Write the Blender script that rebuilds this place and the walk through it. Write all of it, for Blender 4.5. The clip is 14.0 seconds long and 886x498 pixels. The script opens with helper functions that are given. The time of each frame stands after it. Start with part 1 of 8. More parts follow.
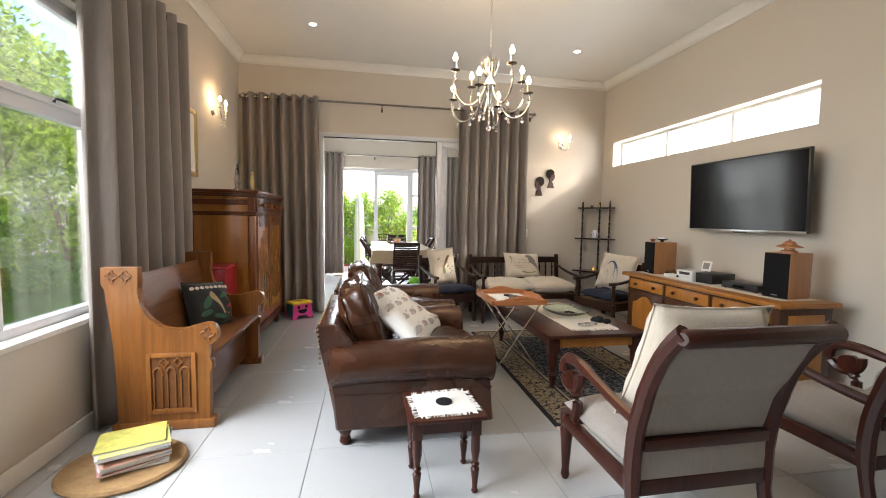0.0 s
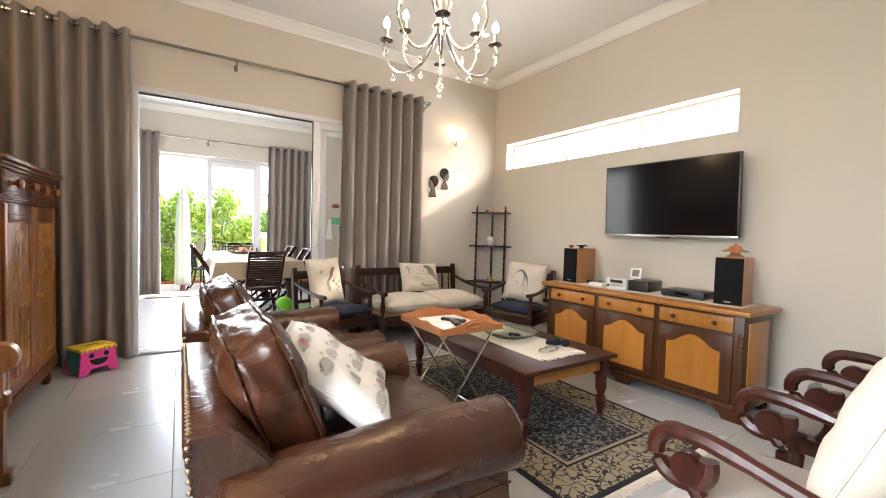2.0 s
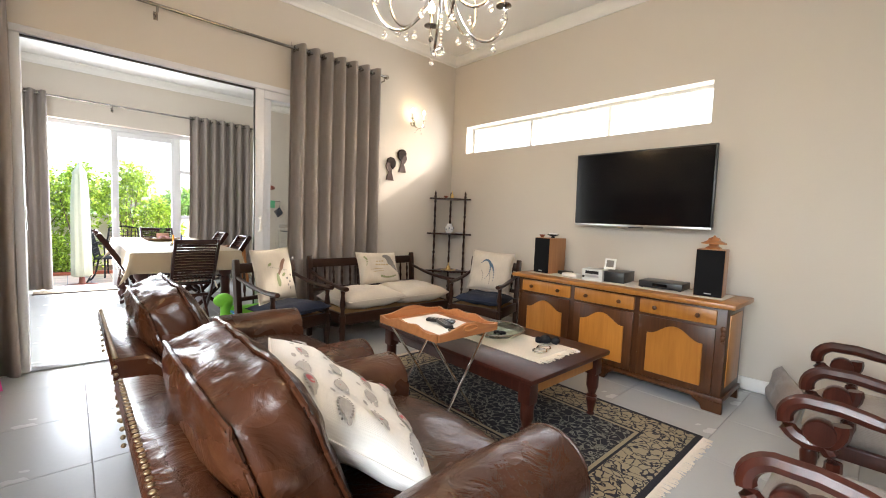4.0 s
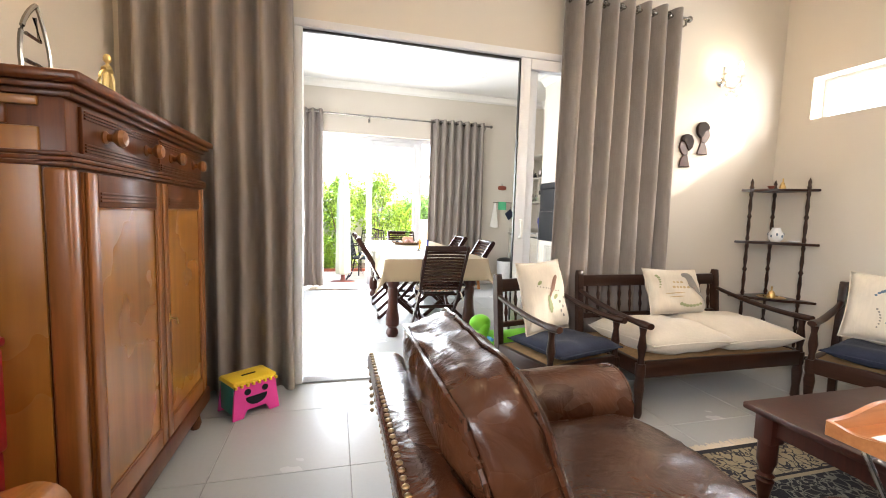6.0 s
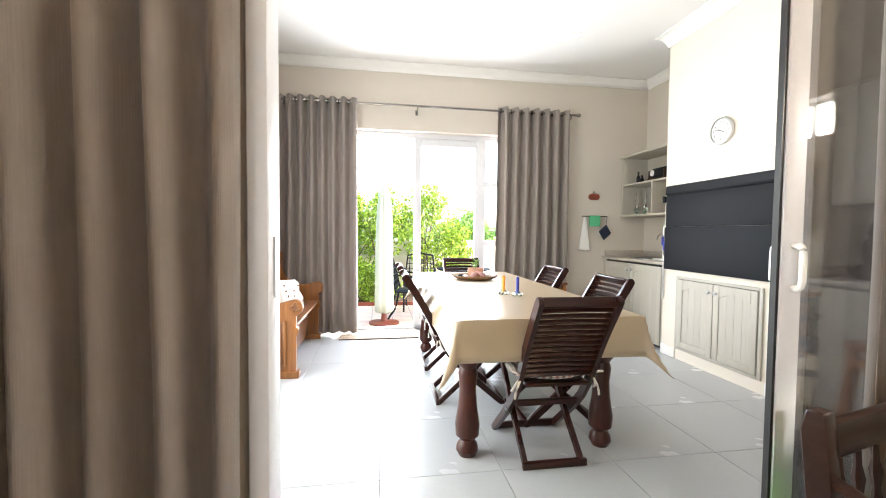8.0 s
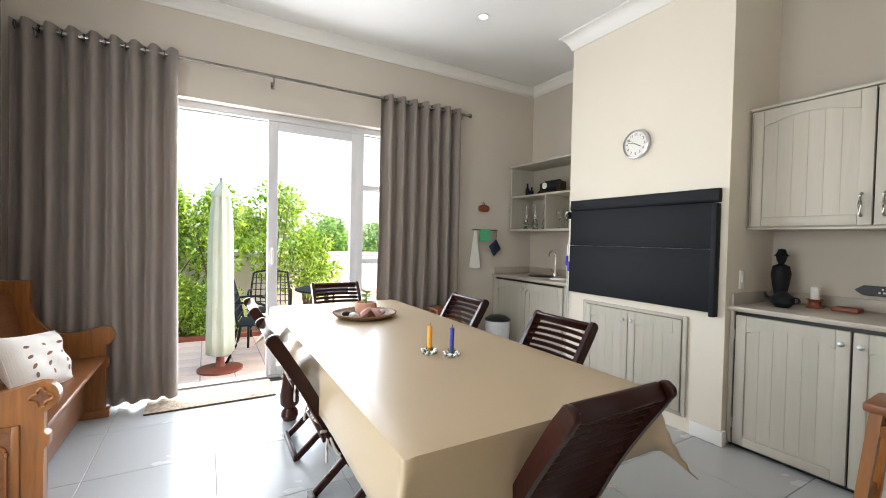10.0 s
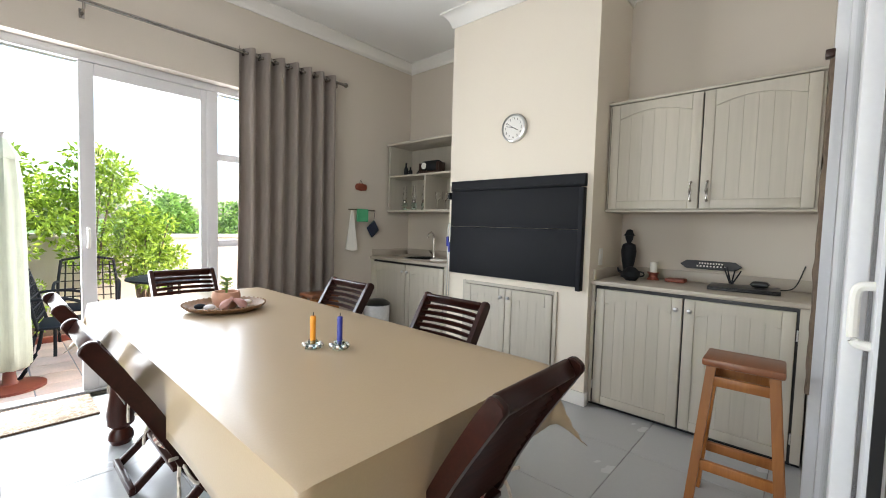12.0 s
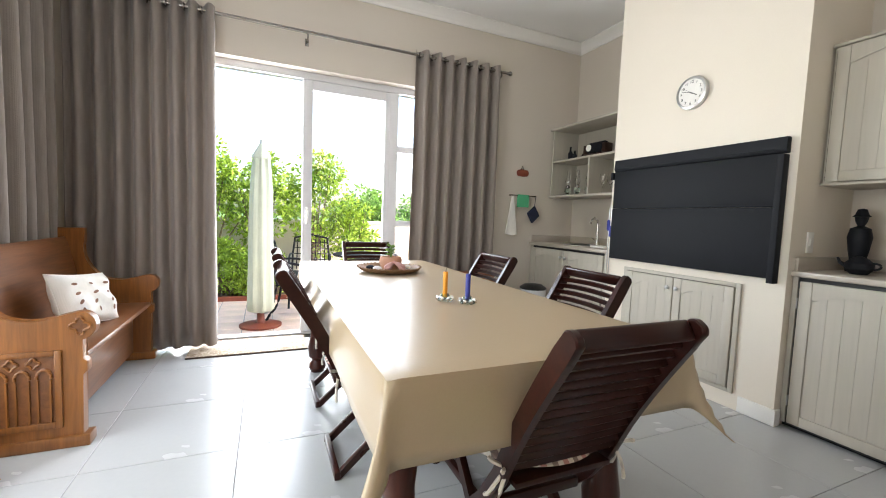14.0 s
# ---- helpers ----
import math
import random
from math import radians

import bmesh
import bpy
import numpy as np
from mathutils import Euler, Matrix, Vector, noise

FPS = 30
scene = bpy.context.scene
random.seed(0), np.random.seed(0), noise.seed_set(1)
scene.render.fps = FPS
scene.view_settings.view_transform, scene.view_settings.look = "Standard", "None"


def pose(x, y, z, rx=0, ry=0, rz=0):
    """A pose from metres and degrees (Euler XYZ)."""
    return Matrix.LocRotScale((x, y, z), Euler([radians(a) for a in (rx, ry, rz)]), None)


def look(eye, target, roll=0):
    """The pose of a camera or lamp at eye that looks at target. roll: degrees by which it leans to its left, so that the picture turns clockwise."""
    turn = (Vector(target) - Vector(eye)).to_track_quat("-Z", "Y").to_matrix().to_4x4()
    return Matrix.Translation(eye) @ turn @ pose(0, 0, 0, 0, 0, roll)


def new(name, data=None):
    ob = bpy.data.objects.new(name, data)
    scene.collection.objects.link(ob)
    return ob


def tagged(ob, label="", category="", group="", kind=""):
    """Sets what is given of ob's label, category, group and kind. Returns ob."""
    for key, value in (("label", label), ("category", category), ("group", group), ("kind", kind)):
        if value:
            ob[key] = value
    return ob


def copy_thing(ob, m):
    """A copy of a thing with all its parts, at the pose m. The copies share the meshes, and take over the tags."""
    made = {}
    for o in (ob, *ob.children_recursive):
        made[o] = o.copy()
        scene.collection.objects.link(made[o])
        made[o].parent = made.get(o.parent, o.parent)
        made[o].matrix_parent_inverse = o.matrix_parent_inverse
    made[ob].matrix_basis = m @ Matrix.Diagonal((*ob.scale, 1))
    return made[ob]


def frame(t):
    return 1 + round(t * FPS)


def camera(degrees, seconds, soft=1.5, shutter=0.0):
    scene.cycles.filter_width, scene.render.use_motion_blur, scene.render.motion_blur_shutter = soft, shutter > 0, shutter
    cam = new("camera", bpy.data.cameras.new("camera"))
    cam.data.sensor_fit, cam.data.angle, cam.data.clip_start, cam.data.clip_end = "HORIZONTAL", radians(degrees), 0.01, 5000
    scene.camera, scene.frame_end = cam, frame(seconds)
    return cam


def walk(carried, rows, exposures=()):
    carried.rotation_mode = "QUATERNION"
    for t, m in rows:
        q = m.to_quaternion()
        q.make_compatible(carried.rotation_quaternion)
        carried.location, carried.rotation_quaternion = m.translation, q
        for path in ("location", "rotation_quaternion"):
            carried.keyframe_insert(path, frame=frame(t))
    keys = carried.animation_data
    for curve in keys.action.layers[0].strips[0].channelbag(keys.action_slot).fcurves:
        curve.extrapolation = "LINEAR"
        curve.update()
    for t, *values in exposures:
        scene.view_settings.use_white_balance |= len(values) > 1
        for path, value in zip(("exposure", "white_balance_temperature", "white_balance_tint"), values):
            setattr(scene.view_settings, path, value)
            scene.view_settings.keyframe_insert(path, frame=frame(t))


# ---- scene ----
cam = camera(94.4, 14.0, 1.0)
PATH = [
    (0, (0.755, 0.865, 1.261), (1.11, 2.827, 1.115), 0.9),
    (0.5, (0.681, 1.248, 1.208), (1.127, 3.194, 1.086), 1.0),
    (1, (0.588, 1.565, 1.169), (1.221, 3.459, 1.062), 1.3),
    (1.5, (0.542, 1.834, 1.157), (1.4, 3.638, 1.062), 1.5),
    (2, (0.474, 2.018, 1.168), (1.554, 3.699, 1.09), 1.7),
    (2.2, (0.444, 2.08, 1.191), (1.607, 3.705, 1.116), 1.8),
    (4.3, (0.392, 2.582, 1.192), (1.738, 4.054, 1.046), 2.3),
    (4.5, (0.414, 2.67, 1.191), (1.698, 4.195, 1.032), 2.4),
    (5, (0.416, 2.948, 1.167), (1.478, 4.634, 0.988), 2.4),
    (5.5, (0.373, 3.269, 1.148), (1.158, 5.1, 0.967), 2.2),
    (6, (0.372, 3.651, 1.169), (0.884, 5.577, 1.001), 1.7),
    (6.5, (0.366, 4.092, 1.179), (0.692, 6.06, 1.039), 1.3),
    (7, (0.423, 4.57, 1.16), (0.658, 6.554, 1.059), 0.7),
    (7.2, (0.442, 4.744, 1.164), (0.671, 6.729, 1.072), 0.5),
    (9.3, (0.399, 6.151, 1.193), (1.116, 8.017, 1.143), 1.1),
    (9.5, (0.385, 6.232, 1.213), (1.184, 8.065, 1.165), 1.2),
    (10, (0.4, 6.394, 1.277), (1.397, 8.127, 1.233), 1.2),
    (10.5, (0.415, 6.517, 1.306), (1.606, 8.123, 1.257), 1.3),
    (11, (0.415, 6.581, 1.322), (1.761, 8.059, 1.254), 1.3),
    (11.5, (0.429, 6.596, 1.302), (1.882, 7.968, 1.212), 1.4),
    (12, (0.437, 6.595, 1.247), (1.922, 7.931, 1.138), 1.6),
    (12.5, (0.445, 6.561, 1.199), (1.886, 7.942, 1.07), 1.9),
    (13, (0.456, 6.496, 1.174), (1.759, 8.006, 1.033), 2.1),
    (13.5, (0.485, 6.44, 1.159), (1.56, 8.12, 1.017), 2.2),
    (14, (0.558, 6.419, 1.115), (1.356, 8.247, 0.969), 2.2),
]
walk(cam, [(t, look(eye, target, roll)) for t, eye, target, roll in PATH],
     exposures=[(0, 2.95), (0.5, 3.0), (2, 3.4), (4.5, 3.25), (6, 3.8), (7.2, 3.98), (9.3, 2.8), (10.5, 2.88), (12, 2.72), (14, 2.92)])

# ---- world, sun and large lights ----
world = bpy.data.worlds.new("sky")
scene.world = world
world.use_nodes = True
sky = world.node_tree.nodes.new("ShaderNodeTexSky")
sky.sky_type, sky.sun_disc = "NISHITA", False
SUN_DIR = Vector((-1.0, 0.7, -0.62)).normalized()
sky.sun_elevation = math.asin(-SUN_DIR.z)
sky.sun_rotation = math.atan2(-SUN_DIR.x, -SUN_DIR.y)
sky.dust_density, sky.air_density = 3.0, 1.0
world.node_tree.links.new(sky.outputs[0], world.node_tree.nodes["Background"].inputs[0])
world.node_tree.nodes["Background"].inputs[1].default_value = 0.15
sun = new("sun", bpy.data.lights.new("sun", "SUN"))
sun.data.energy, sun.data.angle, sun.data.color = 0.32, radians(2.0), (1, 0.95, 0.87)
sun.matrix_world = look((8, -4, 8), Vector((8, -4, 8)) + SUN_DIR)


def window_light(name, eye, target, w, h, watts, color=(0.93, 0.96, 1.0)):
    lamp = new(name, bpy.data.lights.new(name, "AREA"))
    lamp.data.shape, lamp.data.size, lamp.data.size_y = "RECTANGLE", w, h
    lamp.data.energy, lamp.data.color = watts, color
    lamp.matrix_world = look(eye, target)
    return lamp


window_light("daylight_window_left", (-0.985, 2.0, 1.55), (0, 2.0, 1.3), 1.9, 1.6, 9)
# added lamp outside the window, aimed down to brighten the floor as skylight
window_light("garden_sky_fill", (-2.0, 2.45, 2.75), (0.35, 2.45, 0.2), 3.0, 1.3, 38)
window_light("daylight_dining_left", (-1.02, 7.8, 1.2), (0, 7.8, 1.0), 1.9, 2.2, 10)
window_light("daylight_patio_door", (0.95, 10.52, 1.2), (0.95, 9, 1.0), 2.3, 2.2, 23)
window_light("daylight_clerestory", (4.36, 4.87, 2.2), (3, 4.87, 1.9), 2.6, 0.3, 4.6)


def bulb_light(name, at, watts, radius=0.05, color=(1, 0.66, 0.34)):
    lamp = new(name, bpy.data.lights.new(name, "POINT"))
    lamp.data.energy, lamp.data.color, lamp.data.shadow_soft_size = watts, color, radius
    lamp.location = at
    return lamp


bulb_light("chandelier_glow", (1.645, 3.92, 2.46), 3.9, 0.3)
bulb_light("sconce_glow_left", (-0.72, 5.56, 2.45), 0.6, 0.05)
bulb_light("sconce_glow_right", (3.47, 6.36, 2.44), 0.16, 0.05)
# ---- materials ----
def ramp(nt, fac, stops):
    n = nt.nodes.new("ShaderNodeValToRGB")
    el = n.color_ramp.elements
    while len(el) < len(stops):
        el.new(0.5)
    for e, (p, c) in zip(el, stops):
        e.position, e.color = p, (*c, 1)
    nt.links.new(fac, n.inputs[0])
    return n.outputs[0]


def base_mat(name, rough=0.6, metal=0.0, coat=0.0):
    m = bpy.data.materials.new(name)
    m.use_nodes = True
    b = m.node_tree.nodes["Principled BSDF"]
    b.inputs["Roughness"].default_value, b.inputs["Metallic"].default_value = rough, metal
    b.inputs["Coat Weight"].default_value = coat
    b.inputs["Coat Roughness"].default_value = 0.15
    return m, m.node_tree, b


def coords(nt, scale=(1, 1, 1), rot=(0, 0, 0), kind="Object"):
    tc, mp = nt.nodes.new("ShaderNodeTexCoord"), nt.nodes.new("ShaderNodeMapping")
    mp.inputs["Scale"].default_value, mp.inputs["Rotation"].default_value = scale, rot
    nt.links.new(tc.outputs[kind], mp.inputs[0])
    return mp.outputs[0]


def noise_tex(nt, vec, scale, detail=4, rough=0.55, dist=0.0):
    n = nt.nodes.new("ShaderNodeTexNoise")
    n.inputs["Scale"].default_value, n.inputs["Detail"].default_value = scale, detail
    n.inputs["Roughness"].default_value, n.inputs["Distortion"].default_value = rough, dist
    nt.links.new(vec, n.inputs["Vector"])
    return n.outputs["Fac"]


def math_node(nt, op, a, b=0.0):
    n = nt.nodes.new("ShaderNodeMath")
    n.operation = op
    for i, v in enumerate((a, b)):
        if isinstance(v, (int, float)):
            n.inputs[i].default_value = v
        else:
            nt.links.new(v, n.inputs[i])
    return n.outputs[0]


def mix_col(nt, fac, a, b, mode="MIX"):
    n = nt.nodes.new("ShaderNodeMix")
    n.data_type, n.blend_type = "RGBA", mode
    for k, v in ((0, fac), (6, a), (7, b)):
        if isinstance(v, (int, float)):
            n.inputs[k].default_value = v
        elif isinstance(v, tuple):
            n.inputs[k].default_value = (*v, 1)
        else:
            nt.links.new(v, n.inputs[k])
    return n.outputs[2]


def bump(nt, b, height, strength=0.2, dist=0.01):
    n = nt.nodes.new("ShaderNodeBump")
    n.inputs["Strength"].default_value, n.inputs["Distance"].default_value = strength, dist
    nt.links.new(height, n.inputs["Height"])
    nt.links.new(n.outputs[0], b.inputs["Normal"])


def shade(c, k):
    return tuple(min(1, v * k) for v in c)


def mottled(name, color, rough=0.6, vary=0.12, big=1.5, small=60, bumps=0.12, metal=0.0, coat=0.0, dist=0.004, rvar=0.12):
    """Paint, cloth, plastic or stone: one colour with stains at a large scale and grain at a small one."""
    m, nt, b = base_mat(name, rough, metal, coat)
    v = coords(nt)
    n1, n2 = noise_tex(nt, v, big, 5), noise_tex(nt, v, small, 3)
    f = math_node(nt, "ADD", math_node(nt, "MULTIPLY", n1, 0.65), math_node(nt, "MULTIPLY", n2, 0.35))
    nt.links.new(ramp(nt, f, [(0.3, shade(color, 1 - vary)), (0.7, shade(color, 1 + vary))]), b.inputs["Base Color"])
    r = math_node(nt, "ADD", math_node(nt, "MULTIPLY", n1, rvar), rough - rvar / 2)
    nt.links.new(r, b.inputs["Roughness"])
    bump(nt, b, n2, bumps, dist)
    return m


def wood(name, dark, light, axis="z", rough=0.38, grain=22, coat=0.12, vary=0.35):
    """Varnished wood with its grain along an axis, and a random tone for every piece."""
    m, nt, b = base_mat(name, rough, 0, coat)
    sc = {"x": (0.07, 1, 1), "y": (1, 0.07, 1), "z": (1, 1, 0.07)}[axis]
    v = coords(nt, sc)
    n1 = noise_tex(nt, v, grain, 6, 0.6, 1.2)
    n2 = noise_tex(nt, coords(nt, sc), grain * 6, 3)
    n3 = noise_tex(nt, coords(nt), 2.3, 3)
    f = math_node(nt, "ADD", math_node(nt, "MULTIPLY", n1, 0.6), math_node(nt, "MULTIPLY", n2, 0.2))
    f = math_node(nt, "ADD", f, math_node(nt, "MULTIPLY", n3, 0.25))
    col = ramp(nt, f, [(0.32, dark), (0.52, tuple((a + c) / 2 for a, c in zip(dark, light))), (0.72, light)])
    info = nt.nodes.new("ShaderNodeObjectInfo")
    k = math_node(nt, "ADD", math_node(nt, "MULTIPLY", info.outputs["Random"], vary), 1 - vary / 2)
    hs = nt.nodes.new("ShaderNodeHueSaturation")
    nt.links.new(col, hs.inputs["Color"])
    nt.links.new(k, hs.inputs["Value"])
    nt.links.new(hs.outputs[0], b.inputs["Base Color"])
    nt.links.new(math_node(nt, "ADD", math_node(nt, "MULTIPLY", n3, 0.12), rough - 0.06), b.inputs["Roughness"])
    bump(nt, b, n1, 0.12, 0.003)
    return m


def woven(name, color, rough=0.9, vary=0.15, weave=420, stripes=None):
    """Cloth with a fine weave and soft creases."""
    m, nt, b = base_mat(name, rough)
    b.inputs["Sheen Weight"].default_value = 0.2
    v = coords(nt)
    w1 = nt.nodes.new("ShaderNodeTexWave")
    w1.bands_direction = "X"
    w2 = nt.nodes.new("ShaderNodeTexWave")
    w2.bands_direction = "Z"
    for w in (w1, w2):
        w.inputs["Scale"].default_value, w.inputs["Distortion"].default_value = weave / 6.28, 0.6
        nt.links.new(v, w.inputs["Vector"])
    n1, n2 = noise_tex(nt, v, 5, 5), noise_tex(nt, coords(nt, (1, 1, 0.12)), 90, 3)
    f = math_node(nt, "ADD", math_node(nt, "MULTIPLY", n1, 0.5), math_node(nt, "MULTIPLY", n2, 0.5))
    col = ramp(nt, f, [(0.3, shade(color, 1 - vary)), (0.7, shade(color, 1 + vary))])
    nt.links.new(col, b.inputs["Base Color"])
    h = math_node(nt, "ADD", math_node(nt, "MULTIPLY", math_node(nt, "ADD", w1.outputs["Fac"], w2.outputs["Fac"]), 0.2), n1)
    bump(nt, b, h, 0.25, 0.006)
    return m


def glowing(name, color, strength):
    m, nt, b = base_mat(name, 0.4)
    b.inputs["Base Color"].default_value = (*color, 1)
    b.inputs["Emission Color"].default_value = (*color, 1)
    b.inputs["Emission Strength"].default_value = strength
    return m


def clear(name, color=(1, 1, 1), rough=0.0, ior=1.45):
    m, nt, b = base_mat(name, rough)
    b.inputs["Base Color"].default_value = (*color, 1)
    b.inputs["Transmission Weight"].default_value, b.inputs["IOR"].default_value = 1, ior
    return m


def pane_glass(name):
    m, nt, b = base_mat(name, 0.0)
    out = nt.nodes["Material Output"]
    tr, gl = nt.nodes.new("ShaderNodeBsdfTransparent"), nt.nodes.new("ShaderNodeBsdfGlossy")
    gl.inputs["Roughness"].default_value = 0.02
    fr, mx = nt.nodes.new("ShaderNodeFresnel"), nt.nodes.new("ShaderNodeMixShader")
    nt.links.new(math_node(nt, "MULTIPLY", fr.outputs[0], 0.7), mx.inputs[0])
    nt.links.new(tr.outputs[0], mx.inputs[1])
    nt.links.new(gl.outputs[0], mx.inputs[2])
    nt.links.new(mx.outputs[0], out.inputs[0])
    return m


def metal(name, color, rough=0.2):
    return mottled(name, color, rough, 0.06, 4, 90, 0.03, 1.0)


PAINT = mottled("wall_paint_beige", (0.585, 0.525, 0.452), 0.75, 0.03, 0.9, 160, 0.10)
PAINT_LIGHT = mottled("chimney_paint_cream", (0.74, 0.67, 0.57), 0.7, 0.03, 0.9, 160, 0.10)
CEIL = mottled("ceiling_white", (0.80, 0.79, 0.77), 0.8, 0.02, 0.7, 120, 0.05)
TRIM = mottled("trim_white", (0.80, 0.78, 0.74), 0.5, 0.03, 2, 90, 0.04)
TILE = mottled("floor_tile_grey", (0.455, 0.465, 0.468), 0.27, 0.03, 0.8, 45, 0.0, coat=0.08, rvar=0.03)
GROUT = mottled("grout_grey", (0.30, 0.29, 0.28), 0.9, 0.1, 3, 90)
ALU = mottled("frame_grey_white", (0.66, 0.66, 0.68), 0.38, 0.04, 2, 80, 0.03)
CURTAIN = woven("curtain_taupe_linen", (0.295, 0.252, 0.224), 0.85, 0.12, 520)
cn = CURTAIN.node_tree
thin, both = cn.nodes.new("ShaderNodeBsdfTranslucent"), cn.nodes.new("ShaderNodeMixShader")
thin.inputs[0].default_value, both.inputs[0].default_value = (0.33, 0.275, 0.245, 1), 0.20
cn.links.new(cn.nodes["Principled BSDF"].outputs[0], both.inputs[1])
cn.links.new(thin.outputs[0], both.inputs[2])
cn.links.new(both.outputs[0], cn.nodes["Material Output"].inputs[0])
OAK = wood("pew_golden_oak", (0.115, 0.038, 0.008), (0.33, 0.125, 0.027), "z", 0.33, 18)
OAK_SEAT = wood("pew_seat_oak", (0.085, 0.030, 0.011), (0.22, 0.085, 0.028), "y", 0.36)
CABWOOD = wood("cabinet_red_brown", (0.052, 0.014, 0.004), (0.15, 0.044, 0.011), "z", 0.30)
CABPANEL = wood("cabinet_golden_panel", (0.17, 0.062, 0.010), (0.40, 0.165, 0.028), "z", 0.28, 5, 0.12, 0.08)
CABFRAME = wood("cabinet_mid_brown", (0.15, 0.047, 0.010), (0.30, 0.105, 0.022), "z", 0.32, 14, 0.12, 0.15)
MAHOG = wood("mahogany_dark", (0.018, 0.0045, 0.003), (0.066, 0.016, 0.009), "z", 0.30)
DARKWOOD = wood("dark_stained_wood", (0.012, 0.0045, 0.003), (0.046, 0.018, 0.010), "x", 0.32)
SLATWOOD = wood("slat_red_brown", (0.010, 0.0026, 0.0017), (0.040, 0.0095, 0.006), "x", 0.29, coat=0.08)
PINE = wood("sideboard_honey_pine", (0.30, 0.105, 0.013), (0.48, 0.195, 0.032), "z", 0.36, 16)
PINE_DARK = wood("sideboard_dark_pine", (0.032, 0.010, 0.003), (0.105, 0.036, 0.010), "z", 0.34)
TRAYWOOD = wood("tray_reddish_wood", (0.32, 0.11, 0.035), (0.52, 0.22, 0.08), "x", 0.35)
STOOLWOOD = wood("stool_pine", (0.26, 0.085, 0.016), (0.45, 0.17, 0.036), "z", 0.42)
STOOLTOP = wood("stool_seat_brown", (0.15, 0.055, 0.022), (0.26, 0.09, 0.035), "y", 0.37)
BLACK = mottled("matt_black_steel", (0.010, 0.011, 0.014), 0.62, 0.2, 3, 120, 0.06)
PLASTIC_BLACK = mottled("black_plastic", (0.012, 0.012, 0.013), 0.35, 0.2, 3, 120, 0.03)
SILVERPL = mottled("silver_plastic", (0.62, 0.62, 0.60), 0.35, 0.05, 5, 90, 0.03)
CHROME = metal("chrome", (0.75, 0.74, 0.72), 0.12)
STEEL = metal("brushed_steel", (0.55, 0.55, 0.55), 0.3)
BRASS = metal("brass", (0.72, 0.50, 0.20), 0.28)
STUDMETAL = metal("aged_brass_stud", (0.30, 0.22, 0.13), 0.35)
NICKEL = metal("dark_nickel", (0.30, 0.28, 0.26), 0.25)
CREAM = woven("cushion_cream", (0.60, 0.52, 0.42), 0.9, 0.08)
WHITECLOTH = woven("white_cloth", (0.80, 0.77, 0.72), 0.9, 0.05)
NAVY = woven("navy_cloth", (0.015, 0.020, 0.042), 0.9, 0.2)
BLACKCLOTH = woven("black_cloth", (0.012, 0.012, 0.012), 0.9, 0.2)
NAVY.node_tree.nodes["Principled BSDF"].inputs["Sheen Weight"].default_value = 0.03
UPHOL = woven("upholstery_grey_beige", (0.29, 0.25, 0.22), 0.85, 0.12)
CLOTH = mottled("tablecloth_tan", (0.45, 0.345, 0.225), 0.34, 0.04, 2, 160, 0.06, coat=0.2)
CAB = wood("kitchen_cabinet_stone", (0.43, 0.395, 0.33), (0.50, 0.46, 0.39), "z", 0.5, 14, 0.0, 0.06)
CABTOP = mottled("counter_stone", (0.42, 0.37, 0.31), 0.35, 0.1, 3, 140, 0.03)
SCREEN = mottled("tv_screen", (0.004, 0.004, 0.005), 0.12, 0.05, 2, 20, 0.0, rvar=0.01)
SCREEN.node_tree.nodes["Principled BSDF"].inputs["Specular IOR Level"].default_value = 0.35
GLASS = clear("clear_glass")
GREENGLASS = clear("green_glass", (0.75, 0.92, 0.84), 0.08)
CRYSTAL = clear("crystal", (1, 0.99, 0.97), 0.0, 1.55)
PANE = pane_glass("window_glass")
BULB = glowing("lit_bulb", (1.0, 0.78, 0.50), 3.5)
SPOT = glowing("lit_downlight", (1.0, 0.93, 0.82), 3.5)
PINK = mottled("pink_plastic", (0.70, 0.045, 0.30), 0.4, 0.05, 3, 80, 0.03)
YELLOW = mottled("yellow_plastic", (0.80, 0.55, 0.03), 0.4, 0.05, 3, 80, 0.03)
TEAL = mottled("teal_plastic", (0.03, 0.22, 0.20), 0.4, 0.05, 3, 80, 0.03)
LIME = mottled("lime_plastic", (0.20, 0.62, 0.04), 0.38, 0.05, 3, 80, 0.03)
BLUEPL = mottled("blue_plastic", (0.10, 0.35, 0.62), 0.38, 0.05, 3, 80, 0.03)
RED = mottled("red_lacquer", (0.36, 0.012, 0.022), 0.3, 0.12, 3, 60, 0.03, coat=0.2)
TERRA = mottled("terracotta", (0.52, 0.28, 0.19), 0.8, 0.16, 4, 60, 0.2)
PAVER = mottled("terracotta_paver", (0.68, 0.50, 0.39), 0.8, 0.2, 3, 60, 0.2)
STONEWALL = mottled("garden_wall_plaster", (0.62, 0.58, 0.52), 0.85, 0.08, 1.2, 60, 0.15)
SOIL = mottled("soil", (0.09, 0.055, 0.035), 0.95, 0.3, 4, 60, 0.5, dist=0.02)
GRASS = mottled("lawn_grass", (0.14, 0.26, 0.045), 0.9, 0.3, 1.5, 140, 0.8, dist=0.03)
UMBRELLA = woven("umbrella_canvas", (0.50, 0.52, 0.40), 0.9, 0.1)
BARK = mottled("bark", (0.14, 0.10, 0.07), 0.9, 0.3, 6, 60, 0.5, dist=0.02)
TRAYCANE = mottled("dark_cane", (0.20, 0.105, 0.045), 0.6, 0.3, 30, 160, 0.6, dist=0.006)
